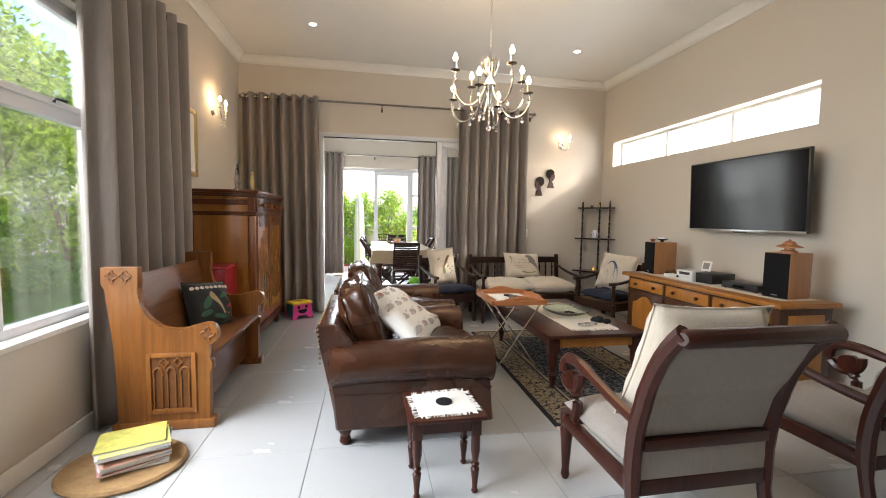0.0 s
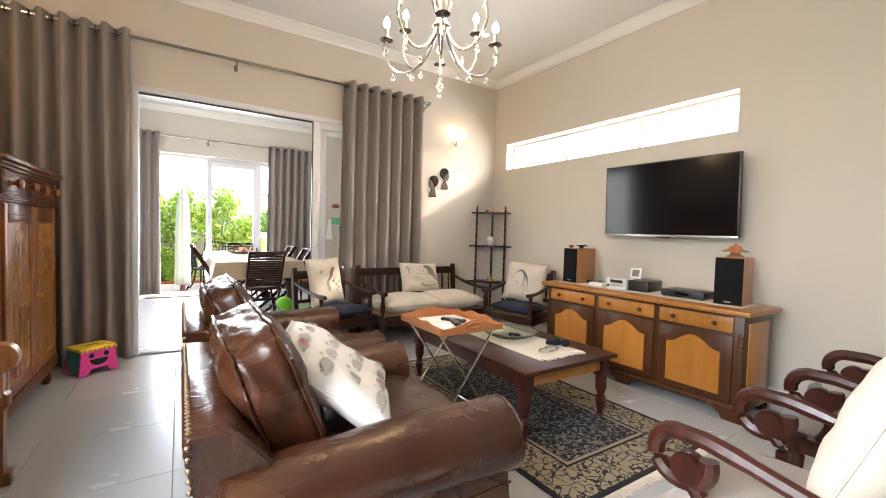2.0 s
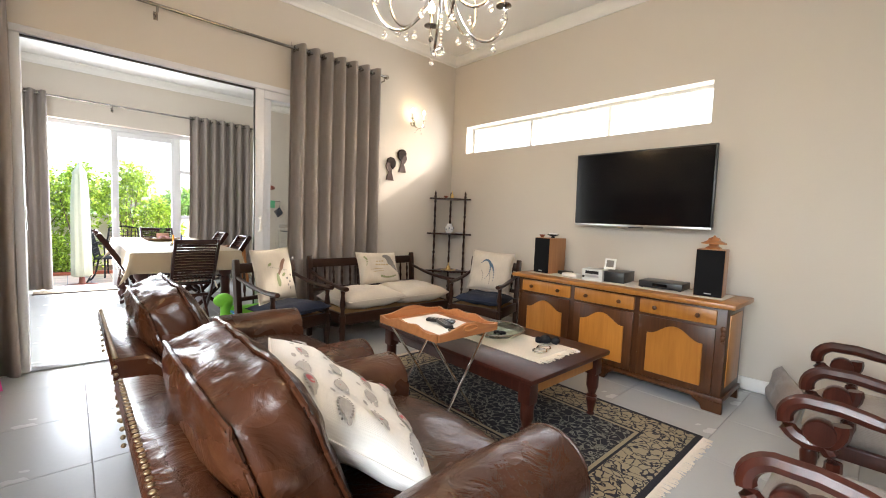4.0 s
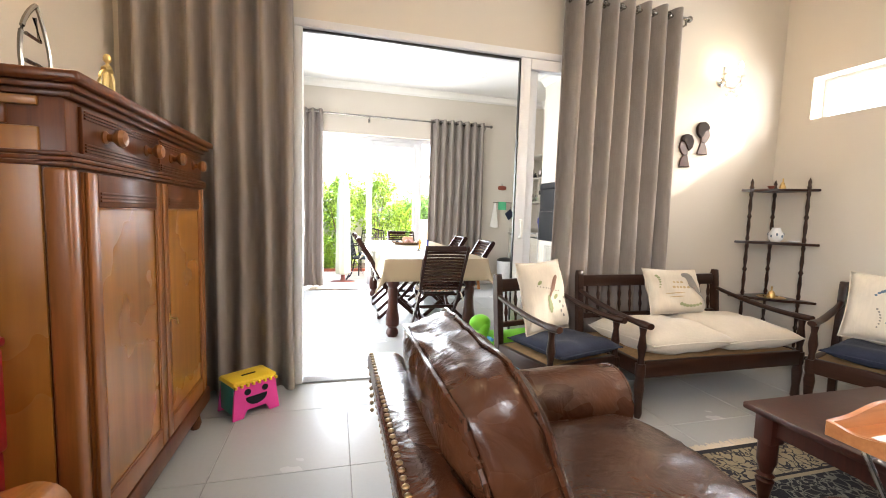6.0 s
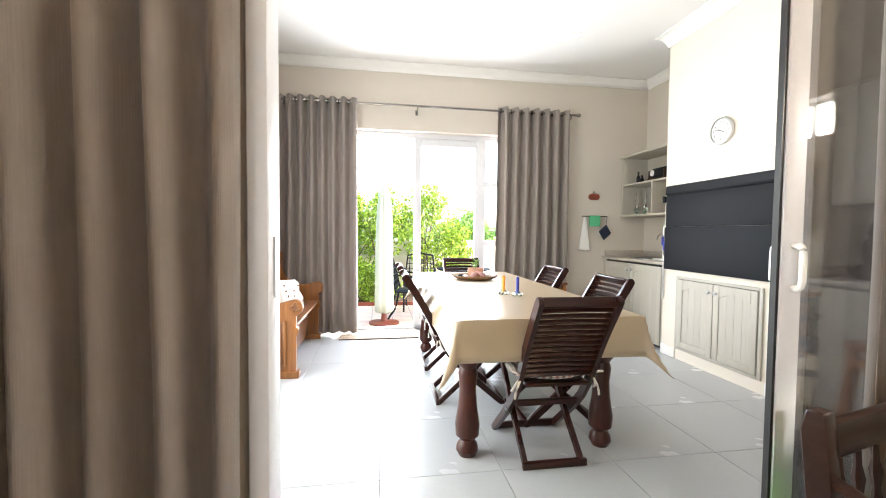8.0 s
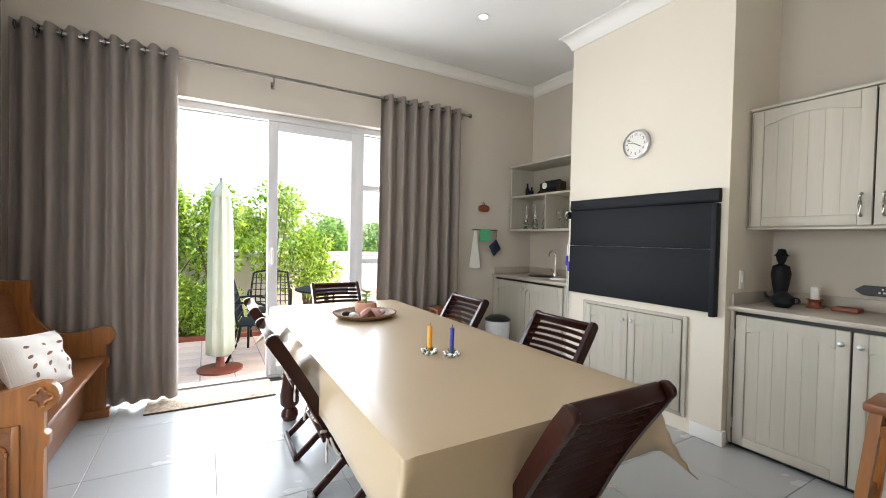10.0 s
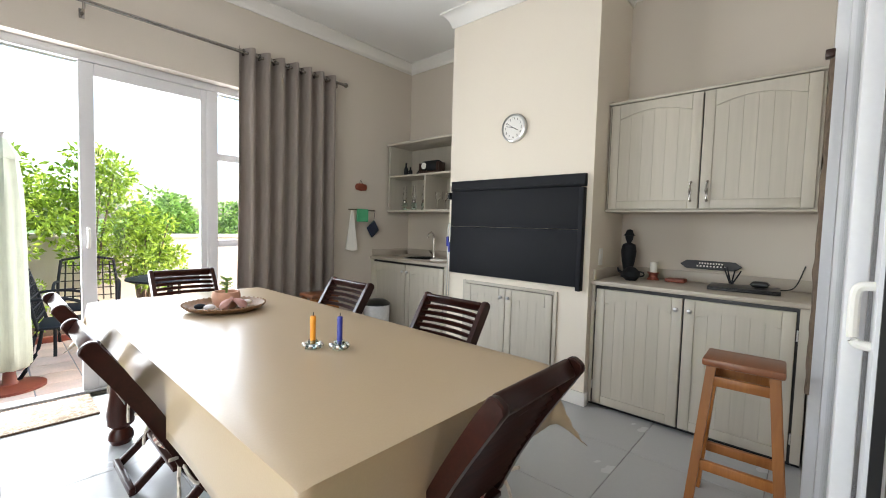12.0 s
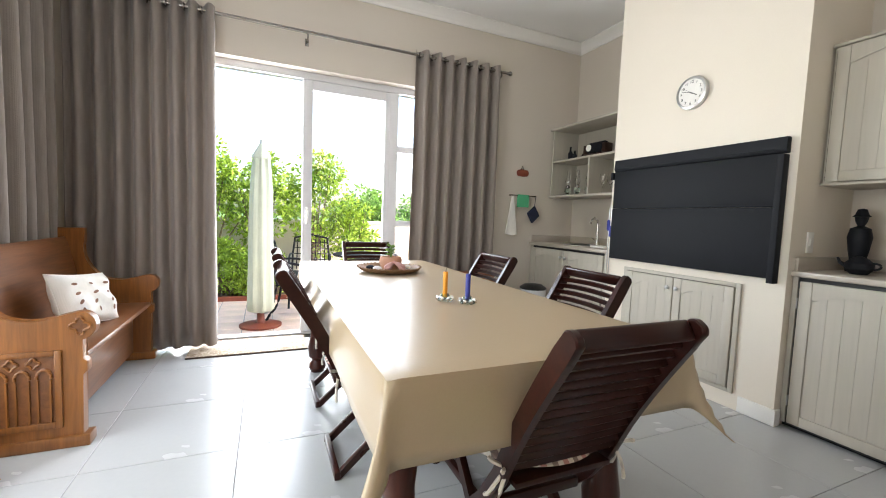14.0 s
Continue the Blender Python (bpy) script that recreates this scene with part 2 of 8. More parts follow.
WICKER = mottled("wicker", (0.46, 0.29, 0.13), 0.7, 0.3, 30, 160, 0.6, dist=0.006)
JUTE = mottled("jute", (0.36, 0.22, 0.10), 0.9, 0.25, 24, 200, 0.6, dist=0.006)
PAPER = mottled("paper", (0.78, 0.76, 0.72), 0.7, 0.04, 8, 90, 0.03)
SPEAKERWOOD = wood("speaker_veneer", (0.30, 0.13, 0.05), (0.46, 0.22, 0.09), "z", 0.4)
GOLDMETAL = metal("gilt_metal", (0.85, 0.66, 0.30), 0.3)
ORANGE = mottled("orange_wax", (0.85, 0.32, 0.02), 0.45, 0.05, 5, 60, 0.03)
BLUEWAX = mottled("blue_wax", (0.03, 0.04, 0.30), 0.4, 0.05, 5, 60, 0.03)
GREENCLOTH = woven("green_cloth", (0.08, 0.42, 0.20), 0.9, 0.1)
FIRED = mottled("brick_red_ceramic", (0.22, 0.05, 0.025), 0.5, 0.2, 6, 60, 0.1)
PORCELAIN = mottled("white_porcelain", (0.75, 0.75, 0.76), 0.25, 0.08, 30, 60, 0.02)


def leather():
    m, nt, b = base_mat("brown_leather", 0.3, 0, 0.18)
    v = coords(nt)
    n1, n2 = noise_tex(nt, v, 2.6, 4, 0.5, 0.6), noise_tex(nt, v, 170, 3)
    n3 = noise_tex(nt, coords(nt, (1.0, 1.6, 0.8)), 7, 4, 0.5, 3.0)
    nt.links.new(ramp(nt, n1, [(0.26, (0.026, 0.008, 0.004)), (0.52, (0.050, 0.016, 0.0065)), (0.78, (0.115, 0.042, 0.015))]), b.inputs["Base Color"])
    nt.links.new(math_node(nt, "ADD", math_node(nt, "MULTIPLY", n1, 0.12), 0.21), b.inputs["Roughness"])
    b.inputs["Specular IOR Level"].default_value = 0.42
    h = math_node(nt, "ADD", math_node(nt, "MULTIPLY", n2, 0.03), math_node(nt, "MULTIPLY", n3, 0.9))
    bump(nt, b, h, 0.35, 0.02)
    return m


def leaf_mat(name, dark, light):
    m, nt, b = base_mat(name, 0.5)
    geo = nt.nodes.new("ShaderNodeNewGeometry")
    col = ramp(nt, geo.outputs["Random Per Island"], [(0.0, dark), (0.6, light), (1.0, shade(light, 1.5))])
    nt.links.new(col, b.inputs["Base Color"])
    out, mx = nt.nodes["Material Output"], nt.nodes.new("ShaderNodeMixShader")
    tl = nt.nodes.new("ShaderNodeBsdfTranslucent")
    nt.links.new(mix_col(nt, 1.0, col, (1.0, 0.97, 0.6), "MULTIPLY"), tl.inputs[0])
    mx.inputs[0].default_value = 0.42
    nt.links.new(b.outputs[0], mx.inputs[1])
    nt.links.new(tl.outputs[0], mx.inputs[2])
    nt.links.new(mx.outputs[0], out.inputs[0])
    return m


def rug_mat(name, ground, motif, border, x0, x1, y0, y1):
    """A carpet with a flowered field and banded border, in its own metres."""
    m, nt, b = base_mat(name, 0.95)
    tc = nt.nodes.new("ShaderNodeTexCoord")
    sep = nt.nodes.new("ShaderNodeSeparateXYZ")
    nt.links.new(tc.outputs["Object"], sep.inputs[0])

    def inner(d):
        ax = math_node(nt, "COMPARE", sep.outputs[0], (x0 + x1) / 2)
        ax.node.inputs[2].default_value = (x1 - x0) / 2 - d
        ay = math_node(nt, "COMPARE", sep.outputs[1], (y0 + y1) / 2)
        ay.node.inputs[2].default_value = (y1 - y0) / 2 - d
        return math_node(nt, "MULTIPLY", ax, ay)

    v = coords(nt)
    warp = nt.nodes.new("ShaderNodeTexNoise")
    warp.inputs["Scale"].default_value = 9
    nt.links.new(v, warp.inputs["Vector"])
    wv = mix_col(nt, 0.10, v, warp.outputs["Color"], "ADD")
    vor = nt.nodes.new("ShaderNodeTexVoronoi")
    vor.inputs["Scale"].default_value = 26
    nt.links.new(wv, vor.inputs["Vector"])
    edge = nt.nodes.new("ShaderNodeTexVoronoi")
    edge.feature = "DISTANCE_TO_EDGE"
    edge.inputs["Scale"].default_value = 19
    nt.links.new(wv, edge.inputs["Vector"])
    vine = math_node(nt, "LESS_THAN", edge.outputs["Distance"], 0.045)
    flower = math_node(nt, "LESS_THAN", vor.outputs["Distance"], 0.30)
    core = math_node(nt, "LESS_THAN", vor.outputs["Distance"], 0.12)
    field = mix_col(nt, vine, ground, shade(motif, 0.8))
    field = mix_col(nt, flower, field, motif)
    field = mix_col(nt, core, field, ground)
    bord = mix_col(nt, math_node(nt, "MAXIMUM", vine, math_node(nt, "SUBTRACT", flower, core)), border, shade(ground, 1.6))
    c = mix_col(nt, inner(0.03), shade(ground, 1.2), bord)
    c = mix_col(nt, inner(0.24), c, ground)
    c = mix_col(nt, inner(0.255), c, border)
    c = mix_col(nt, inner(0.275), c, field)
    n2 = noise_tex(nt, v, 300, 2)
    c = mix_col(nt, 0.35, c, ramp(nt, n2, [(0.3, (0.35, 0.35, 0.35)), (0.7, (1, 1, 1))]), "MULTIPLY")
    nt.links.new(c, b.inputs["Base Color"])
    bump(nt, b, n2, 0.5, 0.004)
    return m


GRILLE = mottled("speaker_cloth_black", (0.008, 0.008, 0.009), 0.95, 0.2, 3, 200, 0.2)
HEADBROWN = mottled("carved_red_brown_wood", (0.055, 0.020, 0.010), 0.55, 0.3, 9, 90, 0.2)
HEADWOOD = mottled("blackened_wood", (0.016, 0.008, 0.006), 0.75, 0.3, 9, 90, 0.2)
for mt in (SLATWOOD, CABWOOD, DARKWOOD, MAHOG, PINE_DARK):
    mt.node_tree.nodes["Principled BSDF"].inputs["Specular IOR Level"].default_value = 0.3
for mt in (BLACK, GRILLE, HEADWOOD):
    mt.node_tree.nodes["Principled BSDF"].inputs["Specular IOR Level"].default_value = 0.2
SIGN = mottled("painted_sign_dark", (0.02, 0.022, 0.026), 0.5, 0.2, 6, 90, 0.1)
LEATHER = leather()
LEAF = leaf_mat("shrub_leaf", (0.10, 0.19, 0.02), (0.30, 0.44, 0.055))
LEAF_DARK = leaf_mat("hedge_leaf", (0.07, 0.15, 0.04), (0.22, 0.38, 0.10))
RUGMAT = rug_mat("rug_black_floral", (0.013, 0.013, 0.020), (0.23, 0.225, 0.19), (0.36, 0.30, 0.20), 1.88, 3.06, 3.12, 5.24)
# ---- building helpers ----
def mesh_from(name, bm, mat, smooth=35):
    bmesh.ops.recalc_face_normals(bm, faces=bm.faces)
    me = bpy.data.meshes.new(name)
    bm.to_mesh(me)
    bm.free()
    me.materials.append(mat)
    if smooth:
        me.polygons.foreach_set("use_smooth", [True] * len(me.polygons))
        me.set_sharp_from_angle(angle=radians(smooth))
    return me


def part(name, bm, mat, parent, label="", smooth=35):
    ob = new(name, mesh_from(name, bm, mat, smooth))
    ob.parent = parent
    if label:
        ob["label"] = label
    return ob


def thing(name, label, category, m=None, group=""):
    ob = new(name)
    ob.empty_display_size = 0.1
    ob.matrix_world = m or Matrix()
    return tagged(ob, label, category, group)


def solo(name, bm, mat, label, category, m=None, group="", kind="", smooth=35):
    ob = new(name, mesh_from(name, bm, mat, smooth))
    ob.matrix_world = m or Matrix()
    return tagged(ob, label, category, group, kind)


def B():
    return bmesh.new()


def take(bm, geom, m=None, bevel=0.0, seg=2):
    verts = [v for v in geom if isinstance(v, bmesh.types.BMVert)]
    if bevel:
        es = list({e for v in verts for e in v.link_edges})
        r = bmesh.ops.bevel(bm, geom=es, offset=bevel, segments=seg, profile=0.5, affect="EDGES", clamp_overlap=True)
        verts = list({v for f in r["faces"] for v in f.verts} | {v for v in verts if v.is_valid})
    if m is not None:
        bmesh.ops.transform(bm, matrix=m, verts=verts)
    return bm


def box(bm, x0, x1, y0, y1, z0, z1, bevel=0.0, m=None, seg=2):
    g = bmesh.ops.create_cube(bm, size=1)["verts"]
    bmesh.ops.transform(bm, matrix=Matrix.Translation(((x0 + x1) / 2, (y0 + y1) / 2, (z0 + z1) / 2)) @ Matrix.Diagonal((x1 - x0, y1 - y0, z1 - z0, 1)), verts=g)
    return take(bm, g, m, bevel, seg)


def prism(bm, pts, axis, a, b, bevel=0.0, m=None):
    """A flat outline, extruded along an axis from a to b. Its points are (y, z) for x, (x, z) for y and (x, y) for z."""
    put = {"x": lambda u, v, w: (w, u, v), "y": lambda u, v, w: (u, w, v), "z": lambda u, v, w: (u, v, w)}[axis]
    lo, hi = [bm.verts.new(put(u, v, a)) for u, v in pts], [bm.verts.new(put(u, v, b)) for u, v in pts]
    bm.faces.new(lo), bm.faces.new(hi[::-1])
    n = len(pts)
    for i in range(n):
        bm.faces.new((lo[i], lo[(i + 1) % n], hi[(i + 1) % n], hi[i]))
    return take(bm, lo + hi, m, bevel, 1)


def lathe(bm, prof, seg=16, m=None):
    """A turned shape: profile points (radius, height) round the z axis."""
    rings = []
    for r, z in prof:
        rings.append([bm.verts.new((r * math.cos(2 * math.pi * i / seg), r * math.sin(2 * math.pi * i / seg), z)) for i in range(seg)])
    for lo, hi in zip(rings, rings[1:]):
        for i in range(seg):
            bm.faces.new((lo[i], lo[(i + 1) % seg], hi[(i + 1) % seg], hi[i]))
    bm.faces.new(rings[0][::-1]), bm.faces.new(rings[-1])
    vs = [v for r in rings for v in r]
    if m is not None:
        bmesh.ops.transform(bm, matrix=m, verts=vs)
    return bm


def tube(bm, pts, r, seg=8, m=None, flat=1.0):
    """A round bar along points; r may be a list of radii."""
    pts = [Vector(p) for p in pts]
    rs = r if isinstance(r, (list, tuple)) else [r] * len(pts)
    rings, up = [], Vector((0, 0, 1))
    for i, p in enumerate(pts):
        d = (pts[min(i + 1, len(pts) - 1)] - pts[max(i - 1, 0)]).normalized()
        s = d.cross(up if abs(d.z) < 0.95 else Vector((0, 1, 0))).normalized()
        u = s.cross(d)
        rings.append([bm.verts.new(p + rs[i] * (math.cos(2 * math.pi * k / seg) * s + flat * math.sin(2 * math.pi * k / seg) * u)) for k in range(seg)])
    for lo, hi in zip(rings, rings[1:]):
        for i in range(seg):
            bm.faces.new((lo[i], lo[(i + 1) % seg], hi[(i + 1) % seg], hi[i]))
    bm.faces.new(rings[0][::-1]), bm.faces.new(rings[-1])
    if m is not None:
        bmesh.ops.transform(bm, matrix=m, verts=[v for q in rings for v in q])
    return bm


def ball(bm, r, m=None, seg=12, rings=8):
    g = bmesh.ops.create_uvsphere(bm, u_segments=seg, v_segments=rings, radius=r)["verts"]
    if m is not None:
        bmesh.ops.transform(bm, matrix=m, verts=g)
    return bm


def cushion(bm, w, h, t, m=None, n=16, seed=0, crumple=0.02, square=0.22):
    """A stuffed cushion in the xz plane, pinched at its corners, creased a little."""
    grid = {}
    for side in (1, -1):
        for i in range(n + 1):
            for j in range(n + 1):
                u, v = 2 * i / n - 1, 2 * j / n - 1
                edge = max(abs(u), abs(v)) >= 0.999
                if edge and side < 0:
                    grid[side, i, j] = grid[1, i, j]
                    continue
                d = max(0.0, (1 - u ** 4) * (1 - v ** 4)) ** 0.55
                k = 1 - square * (u * u * (1 - v * v) + v * v * (1 - u * u)) * 0.28
                c = noise.noise(Vector((u * 2.1 + seed, v * 2.1, side * 3.0))) * crumple
                grid[side, i, j] = bm.verts.new((u * w / 2 * k, side * (t / 2 * d + (c if not edge else 0)), v * h / 2 * k))
    for side in (1, -1):
        for i in range(n):
            for j in range(n):
                bm.faces.new([grid[side, a, b] for a, b in ((i, j), (i + 1, j), (i + 1, j + 1), (i, j + 1))])
    if m is not None:
        bmesh.ops.transform(bm, matrix=m, verts=list({v for v in grid.values()}))
    return bm


def arc(cx, cy, r, a0, a1, n=8):
    return [(cx + r * math.cos(radians(a0 + (a1 - a0) * i / n)), cy + r * math.sin(radians(a0 + (a1 - a0) * i / n))) for i in range(n + 1)]


def bezier(p0, p1, p2, p3, n=12):
    out = []
    for i in range(n + 1):
        t = i / n
        out.append(tuple((1 - t) ** 3 * a + 3 * t * (1 - t) ** 2 * b + 3 * t * t * (1 - t) * c + t ** 3 * d for a, b, c, d in zip(p0, p1, p2, p3)))
    return out


# ---- the large structure ----
XL, XR, YB, YM0, YM1, YF = -0.85, 4.15, -2.2, 6.48, 6.57, 10.24
ZC, ZC2 = 3.25, 3.12
XN = 3.85


def structure(name, bm, mat, label, category, smooth=0):
    return solo(name, bm, mat, label, category, kind="structure", smooth=smooth)


def wall_with_holes(along, a0, a1, b0, b1, z0, z1, holes):
    """A wall along x or y, b0 to b1 thick, with rectangular holes (a0, a1, z0, z1) right through it."""
    bm = B()
    cuts = sorted({a0, a1, *[h[0] for h in holes], *[h[1] for h in holes]})
    for u0, u1 in zip(cuts, cuts[1:]):
        spans, z = [], z0
        for h in sorted((h for h in holes if h[0] <= u0 and h[1] >= u1), key=lambda h: h[2]):
            spans.append((z, h[2]))
            z = h[3]
        spans.append((z, z1))
        for lo, hi in spans:
            if hi - lo > 1e-4:
                box(bm, *((u0, u1, b0, b1) if along == "x" else (b0, b1, u0, u1)), lo, hi)
    bmesh.ops.remove_doubles(bm, verts=bm.verts, dist=1e-5)
    return bm


WIN_L = (1.1, 3.85, 0.66, 2.42)
WIN_D = (6.75, 8.93, 0.02, 2.28)
CLER = (3.52, 6.23, 2.036, 2.368)
DOOR1 = (0.12, 2.75, 0.0, 2.36)
DOOR2 = (-0.35, 2.2, 0.0, 2.365)
structure("wall_left", wall_with_holes("y", YB - 0.2, YM1 + 0.1, XL - 0.2, XL, -0.1, 3.45, [WIN_L]), PAINT, "beige painted plaster wall with large windows", "wall")
structure("wall_dining_left", wall_with_holes("y", YM1 + 0.1, YF + 0.22, XL - 0.2, XL, -0.1, 3.30, [WIN_D]), PAINT, "beige painted wall with a glazed side door", "wall")
structure("wall_right", wall_with_holes("y", YB - 0.2, YM0, XR, XR + 0.22, -0.1, 3.45, [CLER]), PAINT, "beige painted wall with a long narrow high window", "wall")
structure("wall_back", wall_with_holes("x", XL, XR, YB - 0.2, YB, -0.1, 3.45, []), PAINT, "plain beige painted wall closing the living room", "wall")
structure("wall_middle", wall_with_holes("x", XL, XR + 0.22, YM0, YM1, -0.1, 3.45, [DOOR1]), PAINT, "beige wall with a wide sliding door opening", "wall")
structure("wall_far", wall_with_holes("x", XL, XN + 0.2, YF, YF + 0.22, -0.1, 3.30, [DOOR2]), PAINT, "beige painted wall with a patio door opening", "wall")
structure("wall_dining", wall_with_holes("y", YM1, YF, XN, XN + 0.2, -0.1, 3.30, []), PAINT, "beige painted wall behind built-in cupboards", "wall")
CHX, CHY0, CHY1 = 3.24, 7.74, 9.05
structure("chimney_breast", box(B(), CHX, XN, CHY0, CHY1, -0.05, 3.2), PAINT_LIGHT, "cream painted chimney breast with a built-in barbecue", "chimney breast")
structure("ceiling", box(B(), XL, XR, YB, YM0, ZC, ZC + 0.15), CEIL, "smooth white living room ceiling", "ceiling")
structure("ceiling_dining", box(B(), XL, XN, YM1, YF, ZC2, ZC2 + 0.15), CEIL, "smooth white dining room ceiling", "ceiling")
# unseen roof slabs; the dining one stays low so sun reaches the shrubs
structure("roof", box(B(), XL - 0.45, XR + 0.5, YB - 0.6, YM1 + 0.1, 3.46, 3.60), TRIM, "flat roof slab above the living room", "roof")
structure("roof_dining", box(B(), XL - 0.22, XN + 0.22, YM1 + 0.101, YF + 0.23, 3.30, 3.36), TRIM, "unseen thin roof slab, low enough for sun on the shrubs", "roof")


def cornice(name, runs, z, mat):
    """Moulded cornice along walls: runs of (x0, y0, x1, y1, inward x, inward y)."""
    bm = B()
    prof = [(0, -0.095), (0.012, -0.095), (0.016, -0.075), (0.03, -0.06), (0.05, -0.035), (0.075, -0.022), (0.085, -0.012), (0.095, -0.012), (0.095, 0), (0, 0)]
    for x0, y0, x1, y1, nx, ny in runs:
        d = Vector((x1 - x0, y1 - y0, 0)).normalized()
        ends = []
        for (px, py), s in (((x0, y0), 1), ((x1, y1), -1)):
            ends.append([bm.verts.new((px + nx * u + s * d.x * (u - 0.0) * 0.999, py + ny * u + s * d.y * u * 0.999, z + v)) for u, v in prof])
        n = len(prof)
        bm.faces.new(ends[0]), bm.faces.new(ends[1][::-1])
        for i in range(n):
            bm.faces.new((ends[0][i], ends[0][(i + 1) % n], ends[1][(i + 1) % n], ends[1][i]))
    return structure(name, bm, mat, "white moulded plaster cornice", "cornice", smooth=50)


cornice("cornice_living", [(XL, YM0, XR, YM0, 0, -1), (XR, YM0, XR, YB, -1, 0), (XL, YB, XL, YM0, 1, 0), (XL, YB, XR, YB, 0, 1)], ZC - 0.001, TRIM)
cornice("cornice_dining", [(XL, YF, XN, YF, 0, -1), (XL, YM1, XL, YF, 1, 0), (XN, YF, XN, CHY1, -1, 0), (XN, CHY0, XN, YM1, -1, 0), (XL, YM1, XN, YM1, 0, 1)], ZC2 - 0.001, TRIM)
bm = B()
for (x0, y0, x1, y1, nx, ny, e0, e1) in [(CHX, CHY0, CHX, CHY1, -1, 0, 1, 1), (CHX, CHY0, XN, CHY0, 0, -1, 1, 0), (CHX, CHY1, XN, CHY1, 0, 1, 1, 0)]:
    prof = [(0, -0.095), (0.012, -0.095), (0.03, -0.06), (0.05, -0.035), (0.085, -0.012), (0.095, -0.012), (0.095, 0), (0, 0)]
    d = Vector((x1 - x0, y1 - y0, 0)).normalized()
    ends = [[bm.verts.new((px - s * d.x * u * e + nx * u, py - s * d.y * u * e + ny * u, ZC2 - 0.001 + v * 1.32)) for u, v in prof] for (px, py), s, e in (((x0, y0), 1, e0), ((x1, y1), -1, e1))]
    bm.faces.new(ends[0]), bm.faces.new(ends[1][::-1])
    for i in range(len(prof)):
        j = (i + 1) % len(prof)
        bm.faces.new((ends[0][i], ends[0][j], ends[1][j], ends[1][i]))
structure("cornice_chimney", bm, TRIM, "white moulded cornice round the chimney breast", "cornice", 50)


def baseboard(name, x0, x1, y0, y1):
    return structure(name, box(B(), x0, x1, y0, y1, 0.003, 0.10, 0.004), TRIM, "white skirting board", "baseboard", 35)


baseboard("baseboard_left", XL, XL + 0.015, YB, YM0)
baseboard("baseboard_right", XR - 0.015, XR, YB, YM0)
baseboard("baseboard_middle", 2.77, XR - 0.015, YM0 - 0.015, YM0)
baseboard("baseboard_middle_left", XL + 0.015, 0.10, YM0 - 0.015, YM0)
baseboard("baseboard_back", XL + 0.015, XR - 0.015, YB, YB + 0.015)
baseboard("baseboard_dining_left", XL, XL + 0.015, 8.95, YF)
baseboard("baseboard_chimney_side", CHX + 0.0, 3.28, CHY0 - 0.015, CHY0)
baseboard("baseboard_chimney", CHX - 0.015, CHX, CHY0 - 0.015, 7.93)
baseboard("baseboard_chimney_far", CHX - 0.015, CHX, 8.86, CHY1)
baseboard("baseboard_far", 2.22, 3.22, YF - 0.015, YF)


# ---- windows and sliding doors ----
def bars(name, parent, items, mat, label=""):
    for it in items:
        part(name, box(B(), *it, 0.004), mat, parent, label)


def glass(parent, x0, x1, y0, y1, z0, z1):
    g = part("pane", box(B(), x0, x1, y0, y1, z0, z1), PANE, parent, "clear glass", 0)
    g.visible_shadow = False
    return g


def window_left():
    w = tagged(thing("window_1", "grey aluminium window with opening vents", "window"), kind="structure")
    y0, y1, z0, z1 = WIN_L
    xa, xb = XL - 0.13, XL - 0.07
    bars("window_frame", w, [(xa, xb, y0, y0 + 0.05, z0, z1), (xa, xb, y1 - 0.05, y1, z0, z1), (xa, xb, y0 + 0.05, y1 - 0.05, z0, z0 + 0.05), (xa, xb, y0 + 0.05, y1 - 0.05, z1 - 0.05, z1)], ALU)
    ym, zt = 3.05, 1.80
    bars("mullion", w, [(xa, xb, ym - 0.03, ym + 0.03, z0 + 0.05, z1 - 0.05), (xa, xb, 2.0 - 0.03, 2.0 + 0.03, z0 + 0.05, z1 - 0.05)], ALU)
    bars("transom", w, [(xa, xb, ym + 0.03, y1 - 0.05, zt - 0.035, zt + 0.035), (xa, xb, y0 + 0.05, 1.97, zt - 0.035, zt + 0.035)], ALU)
    for a, b, c, d in ((ym + 0.03, y1 - 0.05, zt + 0.035, z1 - 0.05),):
        bars("sash", w, [(xb - 0.02, xb + 0.015, a, a + 0.035, c, d), (xb - 0.02, xb + 0.015, b - 0.035, b, c, d), (xb - 0.02, xb + 0.015, a + 0.035, b - 0.035, c, c + 0.035), (xb - 0.02, xb + 0.015, a + 0.035, b - 0.035, d - 0.035, d)], ALU)
        part("window_handle", tube(B(), [(xb + 0.03, 3.42, c + 0.01), (xb + 0.04, 3.42, c + 0.03), (xb + 0.04, 3.50, c + 0.035)], 0.008), BLACK, w, "black latch")
    glass(w, xa + 0.02, xa + 0.026, y0 + 0.05, y1 - 0.05, z0 + 0.05, z1 - 0.05)
    part("window_sill", box(B(), XL - 0.07, XL + 0.025, y0 - 0.02, y1 + 0.02, z0 - 0.025, z0 + 0.004, 0.005), TRIM, w, "white painted sill")


